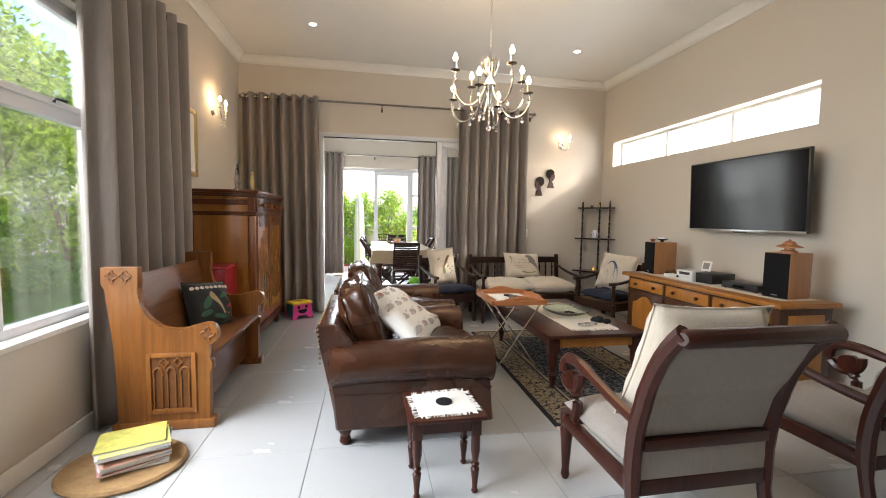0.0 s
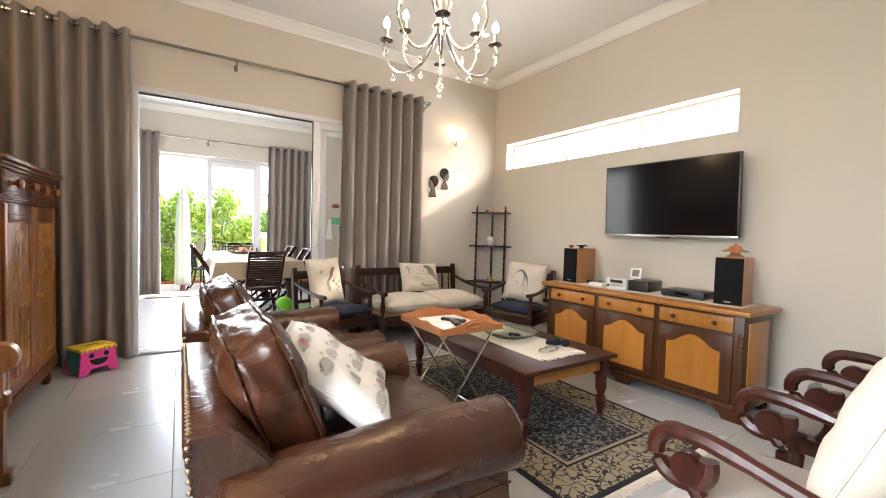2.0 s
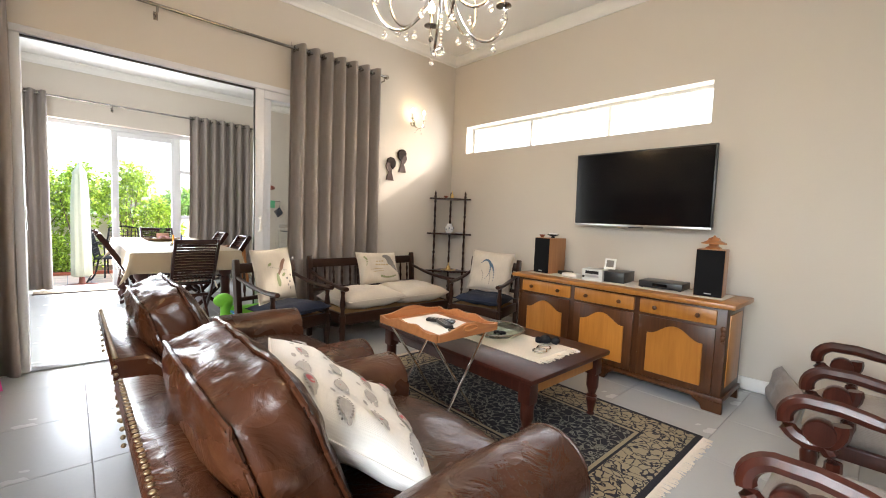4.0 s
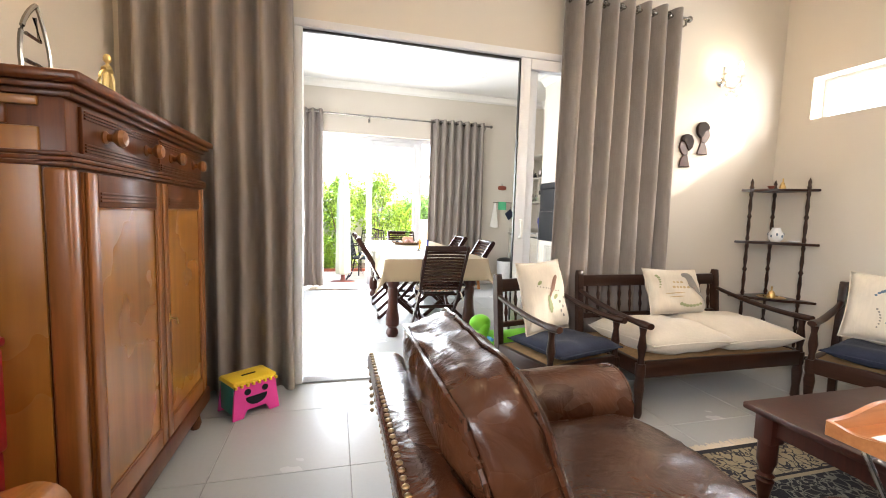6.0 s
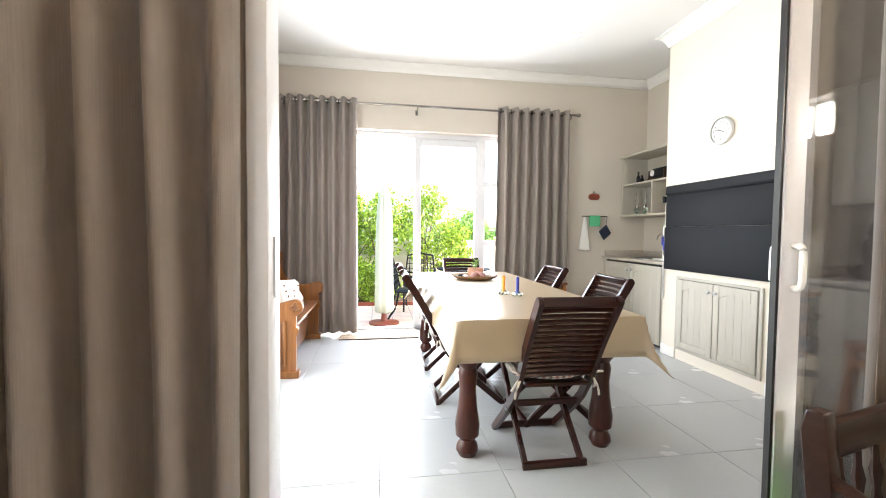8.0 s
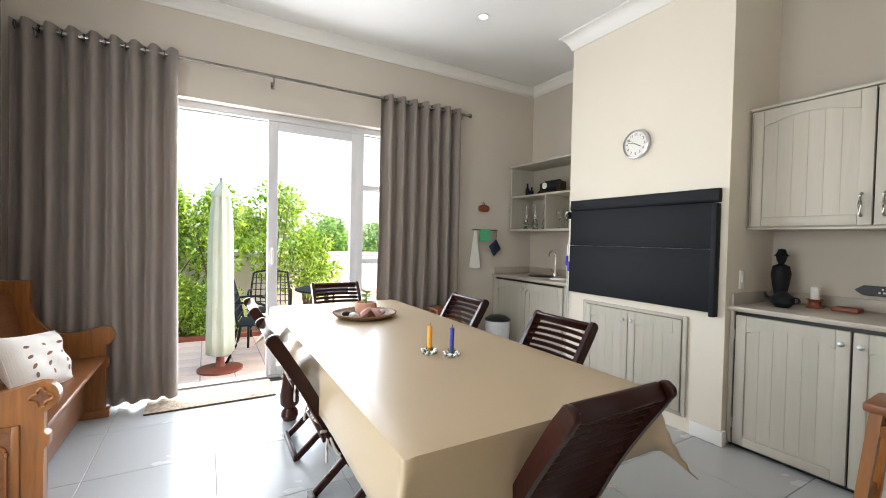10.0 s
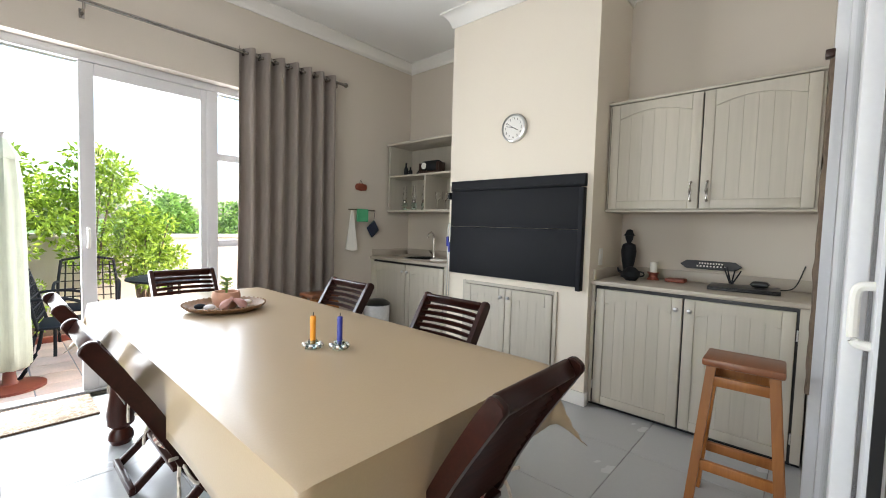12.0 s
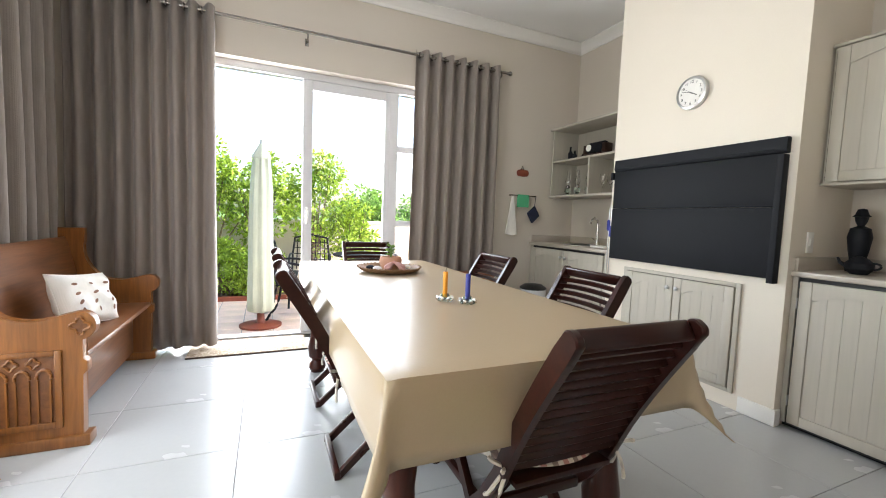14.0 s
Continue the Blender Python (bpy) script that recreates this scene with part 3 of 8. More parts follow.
def window_clerestory():
    w = tagged(thing("window_2", "long narrow high window with white frame", "window"), kind="structure")
    y0, y1, z0, z1 = CLER
    xa, xb = XR + 0.13, XR + 0.18
    bars("window_frame", w, [(xa, xb, y0, y0 + 0.03, z0, z1), (xa, xb, y1 - 0.03, y1, z0, z1), (xa, xb, y0 + 0.03, y1 - 0.03, z0, z0 + 0.03), (xa, xb, y0 + 0.03, y1 - 0.03, z1 - 0.03, z1)], TRIM)
    bars("mullion", w, [(xa, xb, yy - 0.02, yy + 0.02, z0 + 0.03, z1 - 0.03) for yy in (4.42, 5.33)], TRIM)
    glass(w, xa + 0.02, xa + 0.026, y0 + 0.03, y1 - 0.03, z0 + 0.03, z1 - 0.03)


def window_dining():
    w = tagged(thing("window_3", "tall grey aluminium glazed side door", "window"), kind="structure")
    y0, y1, z0, z1 = WIN_D
    xa, xb = XL - 0.13, XL - 0.05
    bars("window_frame", w, [(xa, xb, y0, y0 + 0.06, z0, z1), (xa, xb, y1 - 0.06, y1, z0, z1), (xa, xb, y0 + 0.06, y1 - 0.06, z0, z0 + 0.06), (xa, xb, y0 + 0.06, y1 - 0.06, z1 - 0.06, z1)], ALU)
    bars("mullion", w, [(xa, xb, 7.8, 7.87, z0 + 0.06, z1 - 0.06)], ALU)
    glass(w, xa + 0.03, xa + 0.036, y0 + 0.06, y1 - 0.06, z0 + 0.06, z1 - 0.06)


def sash_panel(w, x0, x1, ya, yb, z0, z1, stile=0.085, name="sliding_panel"):
    p = part(name, box(B(), x0, x0 + stile, ya, yb, z0, z1, 0.005), ALU, w)
    part("stile", box(B(), x1 - stile, x1, ya, yb, z0, z1, 0.005), ALU, p)
    part("rail", box(B(), x0 + stile, x1 - stile, ya, yb, z0, z0 + stile, 0.005), ALU, p)
    part("rail", box(B(), x0 + stile, x1 - stile, ya, yb, z1 - stile, z1, 0.005), ALU, p)
    g = part("pane", box(B(), x0 + stile, x1 - stile, (ya + yb) / 2 - 0.003, (ya + yb) / 2 + 0.003, z0 + stile, z1 - stile), PANE, p, "clear glass", 0)
    g.visible_shadow = False
    return p


def pull(p, x, y, z, out, h=0.13):
    """A bow handle that stands out along y."""
    part("handle", tube(B(), bezier((x, y, z - h / 2), (x, y + out * 0.8, z - h / 2), (x, y + out, z - h / 2), (x, y + out, z - h / 2 + 0.04), 8) + bezier((x, y + out, z + h / 2 - 0.04), (x, y + out, z + h / 2), (x, y + out * 0.8, z + h / 2), (x, y, z + h / 2), 8), 0.0105, 10), TRIM, p, "white bow handle")


def door_living():
    d = tagged(thing("door_1", "open grey-white aluminium sliding door between the rooms", "sliding door"), kind="structure")
    x0, x1, _, z1 = DOOR1
    ya, yb = YM0 + 0.0, YM1 - 0.0
    bars("door_frame", d, [(x0, x0 + 0.05, ya - 0.03, yb + 0.004, 0.012, z1 - 0.05), (x1 - 0.05, x1, ya - 0.012, yb + 0.004, 0.012, z1 - 0.05), (x0, x1, ya - 0.03, yb + 0.004, z1 - 0.05, z1)], ALU)
    part("track", box(B(), x0, x1, ya + 0.002, yb - 0.002, 0.004, 0.012, 0.002), STEEL, d, "steel floor track")
    part("track", box(B(), x0 + 0.05, x1 - 0.05, ya + 0.004, ya + 0.02, z1 - 0.066, z1 - 0.05), PLASTIC_BLACK, d, "dark head track")
    p = sash_panel(d, 1.66, 2.70, 6.455, 6.49, 0.014, z1 - 0.052, 0.075)
    part("seal", box(B(), 1.650, 1.66, 6.462, 6.482, 0.02, z1 - 0.06), PLASTIC_BLACK, p, "black rubber seal")
    pull(p, 1.70, 6.49, 1.08, 0.03)
    pull(p, 1.70, 6.455, 1.08, -0.03)
    q = sash_panel(d, 1.74, 2.70, 6.497, 6.535, 0.014, z1 - 0.052, 0.075)
    part("strike", box(B(), x0 + 0.05, x0 + 0.056, ya + 0.02, ya + 0.05, 1.0, 1.16), STEEL, d, "steel strike plate")


def door_patio():
    d = tagged(thing("door_2", "open grey aluminium patio sliding door with side lights", "sliding door"), kind="structure")
    x0, x1, _, z1 = DOOR2
    ya, yb = YF + 0.10, YF + 0.20
    zt = z1 - 0.06
    bars("door_frame", d, [(x0, x0 + 0.06, ya, yb, 0.02, zt), (x1 - 0.06, x1, ya, yb, 0.02, zt), (x0, x1, ya, yb, zt, z1), (x0, x1, ya, yb, 0.0, 0.02)], ALU)
    part("mullion", box(B(), 1.66, 1.745, ya, yb, 0.02, zt, 0.004), ALU, d)
    bars("transom", d, [(1.745, x1 - 0.06, ya + 0.02, yb - 0.02, z - 0.03, z + 0.03) for z in (0.62, 1.05, 1.78)], ALU)
    glass(d, 1.745, x1 - 0.06, ya + 0.05, ya + 0.056, 0.02, zt)
    p = sash_panel(d, 0.865, 1.70, ya + 0.005, ya + 0.045, 0.022, zt - 0.002, 0.085)
    pull(p, 0.905, ya + 0.005, 1.1, -0.04)


window_left(), window_clerestory(), window_dining(), door_living(), door_patio()
# ---- curtains and rods ----
def curtain(name, label, m, width, z0, z1, folds, depth=0.055, seed=0, rod_z=None):
    """An eyelet curtain of deep even folds that hangs along its x axis, a little irregular towards its foot."""
    c = thing(name, label, "curtain", m)
    bm, n, rows = B(), folds * 12, 18
    grid = []
    for j in range(rows + 1):
        v = j / rows
        z = z1 + (z0 - z1) * v
        row = []
        for i in range(n + 1):
            u = i / n
            ph = u * folds * 2 * math.pi + 0.55 * v * noise.noise(Vector((u * 5 + seed, v * 1.4, 1.7)))
            amp = depth * (1 - 0.12 * v + 0.35 * noise.noise(Vector((u * 7 + seed, v * 0.8, 4.1))))
            s = math.sin(ph)
            y = amp * (abs(s) ** 0.75) * (1 if s > 0 else -1) + 0.012 * v * noise.noise(Vector((u * 9, v * 3, seed)))
            x = (u - 0.5) * width * (1 + 0.03 * v) + 0.02 * v * noise.noise(Vector((u * 6, v * 2, seed + 9)))
            row.append(bm.verts.new((x, y, z + (0.012 * noise.noise(Vector((u * 8, 0, seed))) if j == rows else 0))))
        grid.append(row)
    for a, b in zip(grid, grid[1:]):
        for i in range(n):
            bm.faces.new((a[i], a[i + 1], b[i + 1], b[i]))
    cloth = part("cloth", bm, CURTAIN, c, "", 180)
    sol = cloth.modifiers.new("thickness", "SOLIDIFY")
    sol.thickness = 0.004
    if rod_z:
        for k in range(folds * 2):
            x = ((k + 0.5) / (folds * 2) - 0.5 + 0.0) * width
            ring = B()
            pts = [(0, 0.026 * math.cos(a * math.pi / 6), 0.026 * math.sin(a * math.pi / 6)) for a in range(13)]
            tube(ring, pts, 0.005, 6, pose(x, 0, rod_z))
            part("eyelet", ring, NICKEL, c, "dark metal eyelet")
    return c


def rod(name, x0, x1, y, z, wall_y, brackets):
    r = thing(name, "dark metal curtain rod with round finials", "curtain rod")
    part("pole", tube(B(), [(x0, y, z), (x1, y, z)], 0.013, 10), NICKEL, r)
    for x in (x0, x1):
        part("finial", ball(B(), 0.024, pose(x, y, z)), NICKEL, r)
    for x in brackets:
        bm = tube(B(), [(x, wall_y, z - 0.05), (x, y, z - 0.045), (x, y, z - 0.012)], 0.008, 8)
        box(bm, x - 0.015, x + 0.015, wall_y - 0.006, wall_y - 0.001, z - 0.08, z - 0.02)
        part("bracket", bm, NICKEL, r)


GREYCURT = "taupe grey linen eyelet curtain"
rod("curtain_rod", -0.80, 3.02, 6.385, 2.73, YM0, (-0.66, 0.92, 2.99))
curtain("curtain", GREYCURT + " beside the sliding door", pose(-0.33, 6.385, 0), 0.90, 0.02, 2.78, 7, 0.055, 1, 2.73)
curtain("curtain", GREYCURT + " behind the settee", pose(2.44, 6.385, 0), 0.98, 0.02, 2.78, 7, 0.055, 4, 2.73)
rod("curtain_rod", -0.66, 2.86, 10.14, 2.625, YF, (-0.60, 0.88, 2.76))
curtain("curtain", GREYCURT + " beside the patio door", pose(-0.265, 10.14, 0), 0.92, 0.03, 2.67, 8, 0.05, 7, 2.625)
curtain("curtain", GREYCURT + " at the patio door", pose(2.29, 10.14, 0), 0.90, 0.02, 2.67, 7, 0.05, 11, 2.625)
r = thing("curtain_rod", "dark metal curtain rod beside the window", "curtain rod")
part("pole", tube(B(), [(-0.755, 0.6, 2.73), (-0.755, 4.70, 2.73)], 0.013, 10), NICKEL, r)
part("bracket", tube(B(), [(XL, 4.60, 2.69), (-0.755, 4.60, 2.69), (-0.755, 4.60, 2.72)], 0.008), NICKEL, r)
part("bracket", tube(B(), [(XL, 0.70, 2.69), (-0.755, 0.70, 2.69), (-0.755, 0.70, 2.72)], 0.008), NICKEL, r)
curtain("curtain", GREYCURT + " at the garden window", pose(-0.755, 4.05, 0, 0, 0, 90), 1.18, 0.015, 2.78, 7, 0.06, 15, 2.73)
curtain("curtain", GREYCURT + " at the garden window", pose(-0.755, 0.95, 0, 0, 0, 90), 0.70, 0.015, 2.78, 5, 0.06, 18, 2.73)
r = thing("curtain_rod", "dark metal curtain rod over the glazed side door", "curtain rod")
part("pole", tube(B(), [(-0.765, 6.60, 2.66), (-0.765, 10.05, 2.66)], 0.013, 10), NICKEL, r)
part("bracket", tube(B(), [(XL, 9.95, 2.62), (-0.765, 9.95, 2.62), (-0.765, 9.95, 2.65)], 0.008), NICKEL, r)
part("bracket", tube(B(), [(XL, 6.65, 2.62), (-0.765, 6.65, 2.62), (-0.765, 6.65, 2.65)], 0.008), NICKEL, r)
curtain("curtain", GREYCURT + " behind the wooden pew", pose(-0.765, 9.45, 0, 0, 0, 90), 1.16, 0.02, 2.71, 8, 0.05, 21, 2.66)


# ---- pews ----
def pew(m, length, label, cushion_mat=None):
    """A church pew: two carved ends, seat, back and base. Its length runs along y, its front faces +x."""
    p = thing("church_pew", label, "pew", m)
    prof = [(-0.40, 0.05), (0.17, 0.05), (0.17, 0.34), (0.19, 0.35), (0.19, 0.40), (0.17, 0.41), (0.17, 0.50)]
    prof += arc(0.165, 0.565, 0.065, -80, 100, 9)
    prof += bezier((0.13, 0.625), (0.02, 0.60), (-0.05, 0.575), (-0.12, 0.61), 6)
    prof += bezier((-0.14, 0.62), (-0.24, 0.68), (-0.25, 0.75), (-0.26, 0.84), 6)
    prof += [(-0.25, 0.86), (-0.25, 0.96), (-0.47, 0.96), (-0.47, 0.86), (-0.445, 0.84)]
    prof += bezier((-0.445, 0.80), (-0.41, 0.55), (-0.40, 0.40), (-0.40, 0.20), 6)
    for y0, y1, face in ((0, 0.055, 0), (length - 0.055, length, length)):
        bm = B()
        prism(bm, prof, "y", y0, y1, 0.004)
        end = part("pew_end", bm, OAK, p, "carved oak end panel")
        part("plinth", box(B(), -0.43, 0.20, y0 - 0.015, y1 + 0.015, 0, 0.055, 0.008), OAK, end)
        s = -1 if face == 0 else 1
        # sunk tracery panel, its ground in darker oak for shade
        fy = face
        lo, hi = (fy - 0.012, fy + 0.001) if s < 0 else (fy - 0.001, fy + 0.012)
        bm = B()
        for x0, x1, z0, z1 in ((-0.215, -0.187, 0.10, 0.46), (0.062, 0.09, 0.10, 0.46), (-0.187, 0.062, 0.10, 0.13), (-0.187, 0.062, 0.435, 0.46)):
            box(bm, x0, x1, lo, hi, z0, z1, 0.003)
        part("panel_frame", bm, OAK, end)
        for k in range(3):
            bm = B()
            x0 = -0.187 + 0.083 * k
            box(bm, x0 + 0.012, x0 + 0.020, lo + 0.002, hi - 0.001, 0.13, 0.33)
            box(bm, x0 + 0.061, x0 + 0.069, lo + 0.002, hi - 0.001, 0.13, 0.33)
            pts = [(x0 + 0.0405 + 0.028 * math.cos(a), 0, 0.335 + 0.04 * math.sin(a)) for a in [math.pi * i / 10 for i in range(11)]]
            tube(bm, pts, 0.007, 6, pose(0, (lo + hi) / 2, 0))
            part("tracery_arch", bm, OAK, end, "carved gothic arch")
            if k < 2:
                q = [(x0 + 0.083 + 0.022 * math.cos(a) * (1 + 0.25 * math.cos(4 * a)), 0, 0.405 + 0.02 * math.sin(a) * (1 + 0.25 * math.cos(4 * a))) for a in [2 * math.pi * i / 20 for i in range(21)]]
                part("quatrefoil", tube(B(), q, 0.006, 6, pose(0, (lo + hi) / 2, 0)), OAK, end, "carved quatrefoil")
        part("panel_ground", box(B(), -0.187, 0.062, fy - 0.0015, fy + 0.0015, 0.13, 0.435), OAK_SEAT, end)
        for cx, cz, r in ((-0.405, 0.91, 0.028), (-0.325, 0.91, 0.028), (0.165, 0.565, 0.034)):
            bm = B()
            q = [(cx + r * math.cos(a) * (1 + 0.3 * math.cos(4 * a)), 0, cz + r * math.sin(a) * (1 + 0.3 * math.cos(4 * a))) for a in [2 * math.pi * i / 24 for i in range(25)]]
            tube(bm, q, 0.006, 6, pose(0, fy + s * 0.003, 0))
            part("rosette", bm, OAK, end, "carved quatrefoil rosette")
        # darker oak discs put the shade of carved hollows into the colour
        for cx, cz, r in ((-0.405, 0.91, 0.024), (-0.325, 0.91, 0.024), (0.165, 0.565, 0.028)):
            bm = B()
            lathe(bm, [(r, 0), (r, 0.0025)], 16, pose(cx, fy, cz, 90 if s < 0 else -90))
            part("hollow", bm, OAK_SEAT, end)
    part("seat", box(B(), -0.27, 0.17, 0.05, length - 0.05, 0.395, 0.425, 0.008), OAK_SEAT, p, "polished oak seat board")
    bm = B()
    prism(bm, [(-0.27, 0.42), (-0.245, 0.42), (-0.345, 0.86), (-0.365, 0.90), (-0.38, 0.89), (-0.37, 0.85)], "y", 0.05, length - 0.05, 0.003)
    part("backrest", bm, OAK_SEAT, p, "slanted oak back board")
    part("front_board", box(B(), 0.03, 0.05, 0.05, length - 0.05, 0.06, 0.395), OAK_SEAT, p)
    return p


pew(pose(-0.32, 3.44, 0) @ Matrix.Diagonal((0.86, 1, 1, 1)), 1.14, "golden oak church pew with carved tracery ends below the window")
pew(pose(-0.36, 8.76, 0) @ Matrix.Diagonal((0.9, 1, 1, 1)), 1.29, "golden oak church pew with carved tracery ends before curtains")


# ---- cushions ----
def pillow(label, m, w, h, t, mat, motif=None, seed=0):
    c = thing("cushion", label, "cushion", m)
    body = part("cover", cushion(B(), w, h, t, None, 16, seed), mat, c, "", 180)
    ring = B()
    pts = []
    for k in range(64):
        a = k / 64 * 4
        s, f = int(a), a - int(a)
        u, v = [(2 * f - 1, -1), (1, 2 * f - 1), (1 - 2 * f, 1), (-1, 1 - 2 * f)][s]
        kk = 1 - 0.22 * (u * u * (1 - v * v) + v * v * (1 - u * u)) * 0.28
        pts.append((u * w / 2 * kk, 0, v * h / 2 * kk))
    tube(ring, pts + pts[:1], 0.004, 5)
    part("piping", ring, mat, c)
    if motif:
        print_seed[0] = seed
        motif(c, w, h, t)
    return c


print_seed = [0]


def surface_y(u, v, t):
    c = noise.noise(Vector((u * 2.1 + print_seed[0], v * 2.1, -3.0))) * 0.02
    return -(t / 2 * (max(0.0, (1 - u ** 4) * (1 - v ** 4)) ** 0.55) + c)


def patch(c, name, mat, blobs, w, h, t, label="", each=False):
    """Small printed shapes that follow the front of a cushion: blobs of (u, v, ru, rv, turn)."""
    if each:
        for blob in blobs:
            patch(c, name, mat, [blob], w, h, t, label)
        return
    bm = B()
    for u, v, ru, rv, turn in blobs:
        n = 12
        ring = []
        for k in range(n):
            a = 2 * math.pi * k / n
            du, dv = ru * math.cos(a), rv * math.sin(a)
            uu, vv = u + du * math.cos(turn) - dv * math.sin(turn), v + du * math.sin(turn) + dv * math.cos(turn)
            ring.append(bm.verts.new((uu * w / 2, surface_y(uu, vv, t) - 0.004, vv * h / 2)))
        mid = bm.verts.new((u * w / 2, surface_y(u, v, t) - 0.0045, v * h / 2))
        for k in range(n):
            bm.faces.new((ring[k], ring[(k + 1) % n], mid))
    part(name, bm, mat, c, label, 180)


PRINT_BROWN = woven("print_brown", (0.20, 0.10, 0.06), 0.9)
PRINT_GREEN = woven("print_green", (0.25, 0.27, 0.13), 0.9)
PRINT_RED = woven("print_red", (0.42, 0.03, 0.05), 0.9)
PRINT_BLUE = woven("print_blue", (0.09, 0.14, 0.20), 0.9)
PRINT_GREY = woven("print_grey", (0.20, 0.18, 0.16), 0.9)
PRINT_LEAF = woven("print_leaf_green", (0.03, 0.10, 0.05), 0.9)
PRINT_TAN = woven("print_tan", (0.42, 0.30, 0.15), 0.9)
PRINT_PALE = woven("print_pale_grey", (0.40, 0.37, 0.34), 0.9)
PRINT_PINK = woven("print_pink", (0.50, 0.28, 0.26), 0.9)


def stroke(p0, p1, p2, r0, r1, n=9):
    """Blobs along a curved brush stroke from p0 by p1 to p2."""
    out = []
    for k in range(n):
        t = k / (n - 1)
        u = (1 - t) ** 2 * p0[0] + 2 * t * (1 - t) * p1[0] + t * t * p2[0]
        v = (1 - t) ** 2 * p0[1] + 2 * t * (1 - t) * p1[1] + t * t * p2[1]
        r = r0 + (r1 - r0) * t
        out.append((u, v, r, r, 0))
    return out


def peacock(c, w, h, t):
    body = stroke((-0.42, 0.30), (-0.2, 0.62), (0.0, 0.30), 0.03, 0.07) + stroke((0.0, 0.30), (0.25, 0.1), (0.22, -0.5), 0.07, 0.02) + stroke((0.0, 0.28), (0.1, -0.1), (-0.15, -0.45), 0.05, 0.02)
    patch(c, "printed_bird", PRINT_BLUE, body, w, h, t, "blue grey printed bird")
    patch(c, "printed_sprig", PRINT_GREY, stroke((-0.35, -0.1), (-0.2, -0.3), (-0.3, -0.6), 0.025, 0.02, 7), w, h, t, "grey printed sprig")
    patch(c, "printed_sprig", PRINT_GREY, stroke((0.02, -0.2), (0.1, -0.4), (0.05, -0.65), 0.025, 0.02, 7), w, h, t, "grey printed sprig")


def motifs(c, w, h, t):
    for k, u in enumerate((-0.55, 0.0, 0.55)):
        patch(c, "printed_motif", PRINT_BROWN, [(u + 0.05 * (j % 2), v, 0.10, 0.05, 0.5 * j) for j, v in enumerate((0.45, 0.1, -0.25, -0.55))], w, h, t, "small brown printed motif", True)


def exotic(c, w, h, t):
    patch(c, "printed_band", CREAM, [(-0.8 + 0.2 * k, 0.68, 0.09, 0.07, 0.3) for k in range(9)], w, h, t, "cream printed band")
    patch(c, "printed_leaf", PRINT_LEAF, [(-0.35, 0.05, 0.34, 0.16, 0.9), (-0.5, -0.4, 0.26, 0.12, 0.3), (0.1, -0.6, 0.3, 0.10, -0.2), (0.45, 0.3, 0.22, 0.10, 0.5)], w, h, t, "dark green printed leaf", True)
    patch(c, "printed_bird", PRINT_TAN, stroke((-0.1, 0.35), (0.2, 0.1), (0.3, -0.45), 0.13, 0.06), w, h, t, "tan printed bird")
    patch(c, "printed_petal", PRINT_RED, [(0.62, -0.2, 0.12, 0.07, 0.6), (0.55, -0.5, 0.08, 0.06, 0)], w, h, t, "red printed petal", True)


def bird(c, w, h, t):
    patch(c, "printed_bird", PRINT_BROWN, stroke((0.42, 0.50), (0.30, 0.48), (0.18, 0.22), 0.05, 0.11, 8) + stroke((0.18, 0.22), (0.05, 0.0), (-0.12, -0.12), 0.10, 0.03, 8), w, h, t, "brown printed bird")
    patch(c, "printed_twig", PRINT_GREY, stroke((-0.45, 0.30), (0.1, 0.15), (0.45, 0.10), 0.018, 0.018, 12), w, h, t, "thin printed twig")
    patch(c, "printed_leaf", PRINT_GREEN, [(-0.05, -0.22, 0.11, 0.26, 0.1), (0.30, -0.05, 0.10, 0.05, 0.6), (-0.35, 0.38, 0.10, 0.05, 0.4)], w, h, t, "olive printed leaf", True)
    patch(c, "printed_berry", PRINT_GREY, [(u, v, 0.05, 0.045, 0) for u, v in ((0.42, -0.2), (0.55, -0.34), (0.42, -0.45), (0.62, -0.1), (0.52, -0.58))], w, h, t, "dark printed berry", True)


def parrot(c, w, h, t):
    patch(c, "printed_bird", PRINT_GREY, stroke((0.18, 0.62), (0.35, 0.62), (0.50, 0.25), 0.10, 0.20, 8) + stroke((0.50, 0.25), (0.68, -0.05), (0.82, -0.45), 0.18, 0.04, 8), w, h, t, "dark printed parrot")
    patch(c, "printed_wing", PRINT_BROWN, stroke((0.42, 0.30), (0.55, 0.1), (0.70, -0.25), 0.09, 0.03, 8), w, h, t, "brown printed wing")
    patch(c, "printed_line", PRINT_TAN, [(-0.28 + 0.14 * k, 0.10, 0.055, 0.05, 0) for k in range(5)] + [(-0.2 + 0.13 * k, 0.32, 0.05, 0.04, 0) for k in range(3)] + [(-0.22, -0.15, 0.34, 0.02, 0.05), (-0.2, -0.3, 0.26, 0.02, 0.05)], w, h, t, "faded printed writing", True)
    patch(c, "printed_sprig", PRINT_GREEN, stroke((-0.75, 0.6), (-0.6, 0.4), (-0.72, 0.1), 0.05, 0.03, 6), w, h, t, "olive printed sprig")
    patch(c, "printed_sprig", PRINT_GREEN, stroke((-0.05, -0.6), (0.3, -0.75), (0.6, -0.6), 0.07, 0.05, 7), w, h, t, "olive printed sprig")


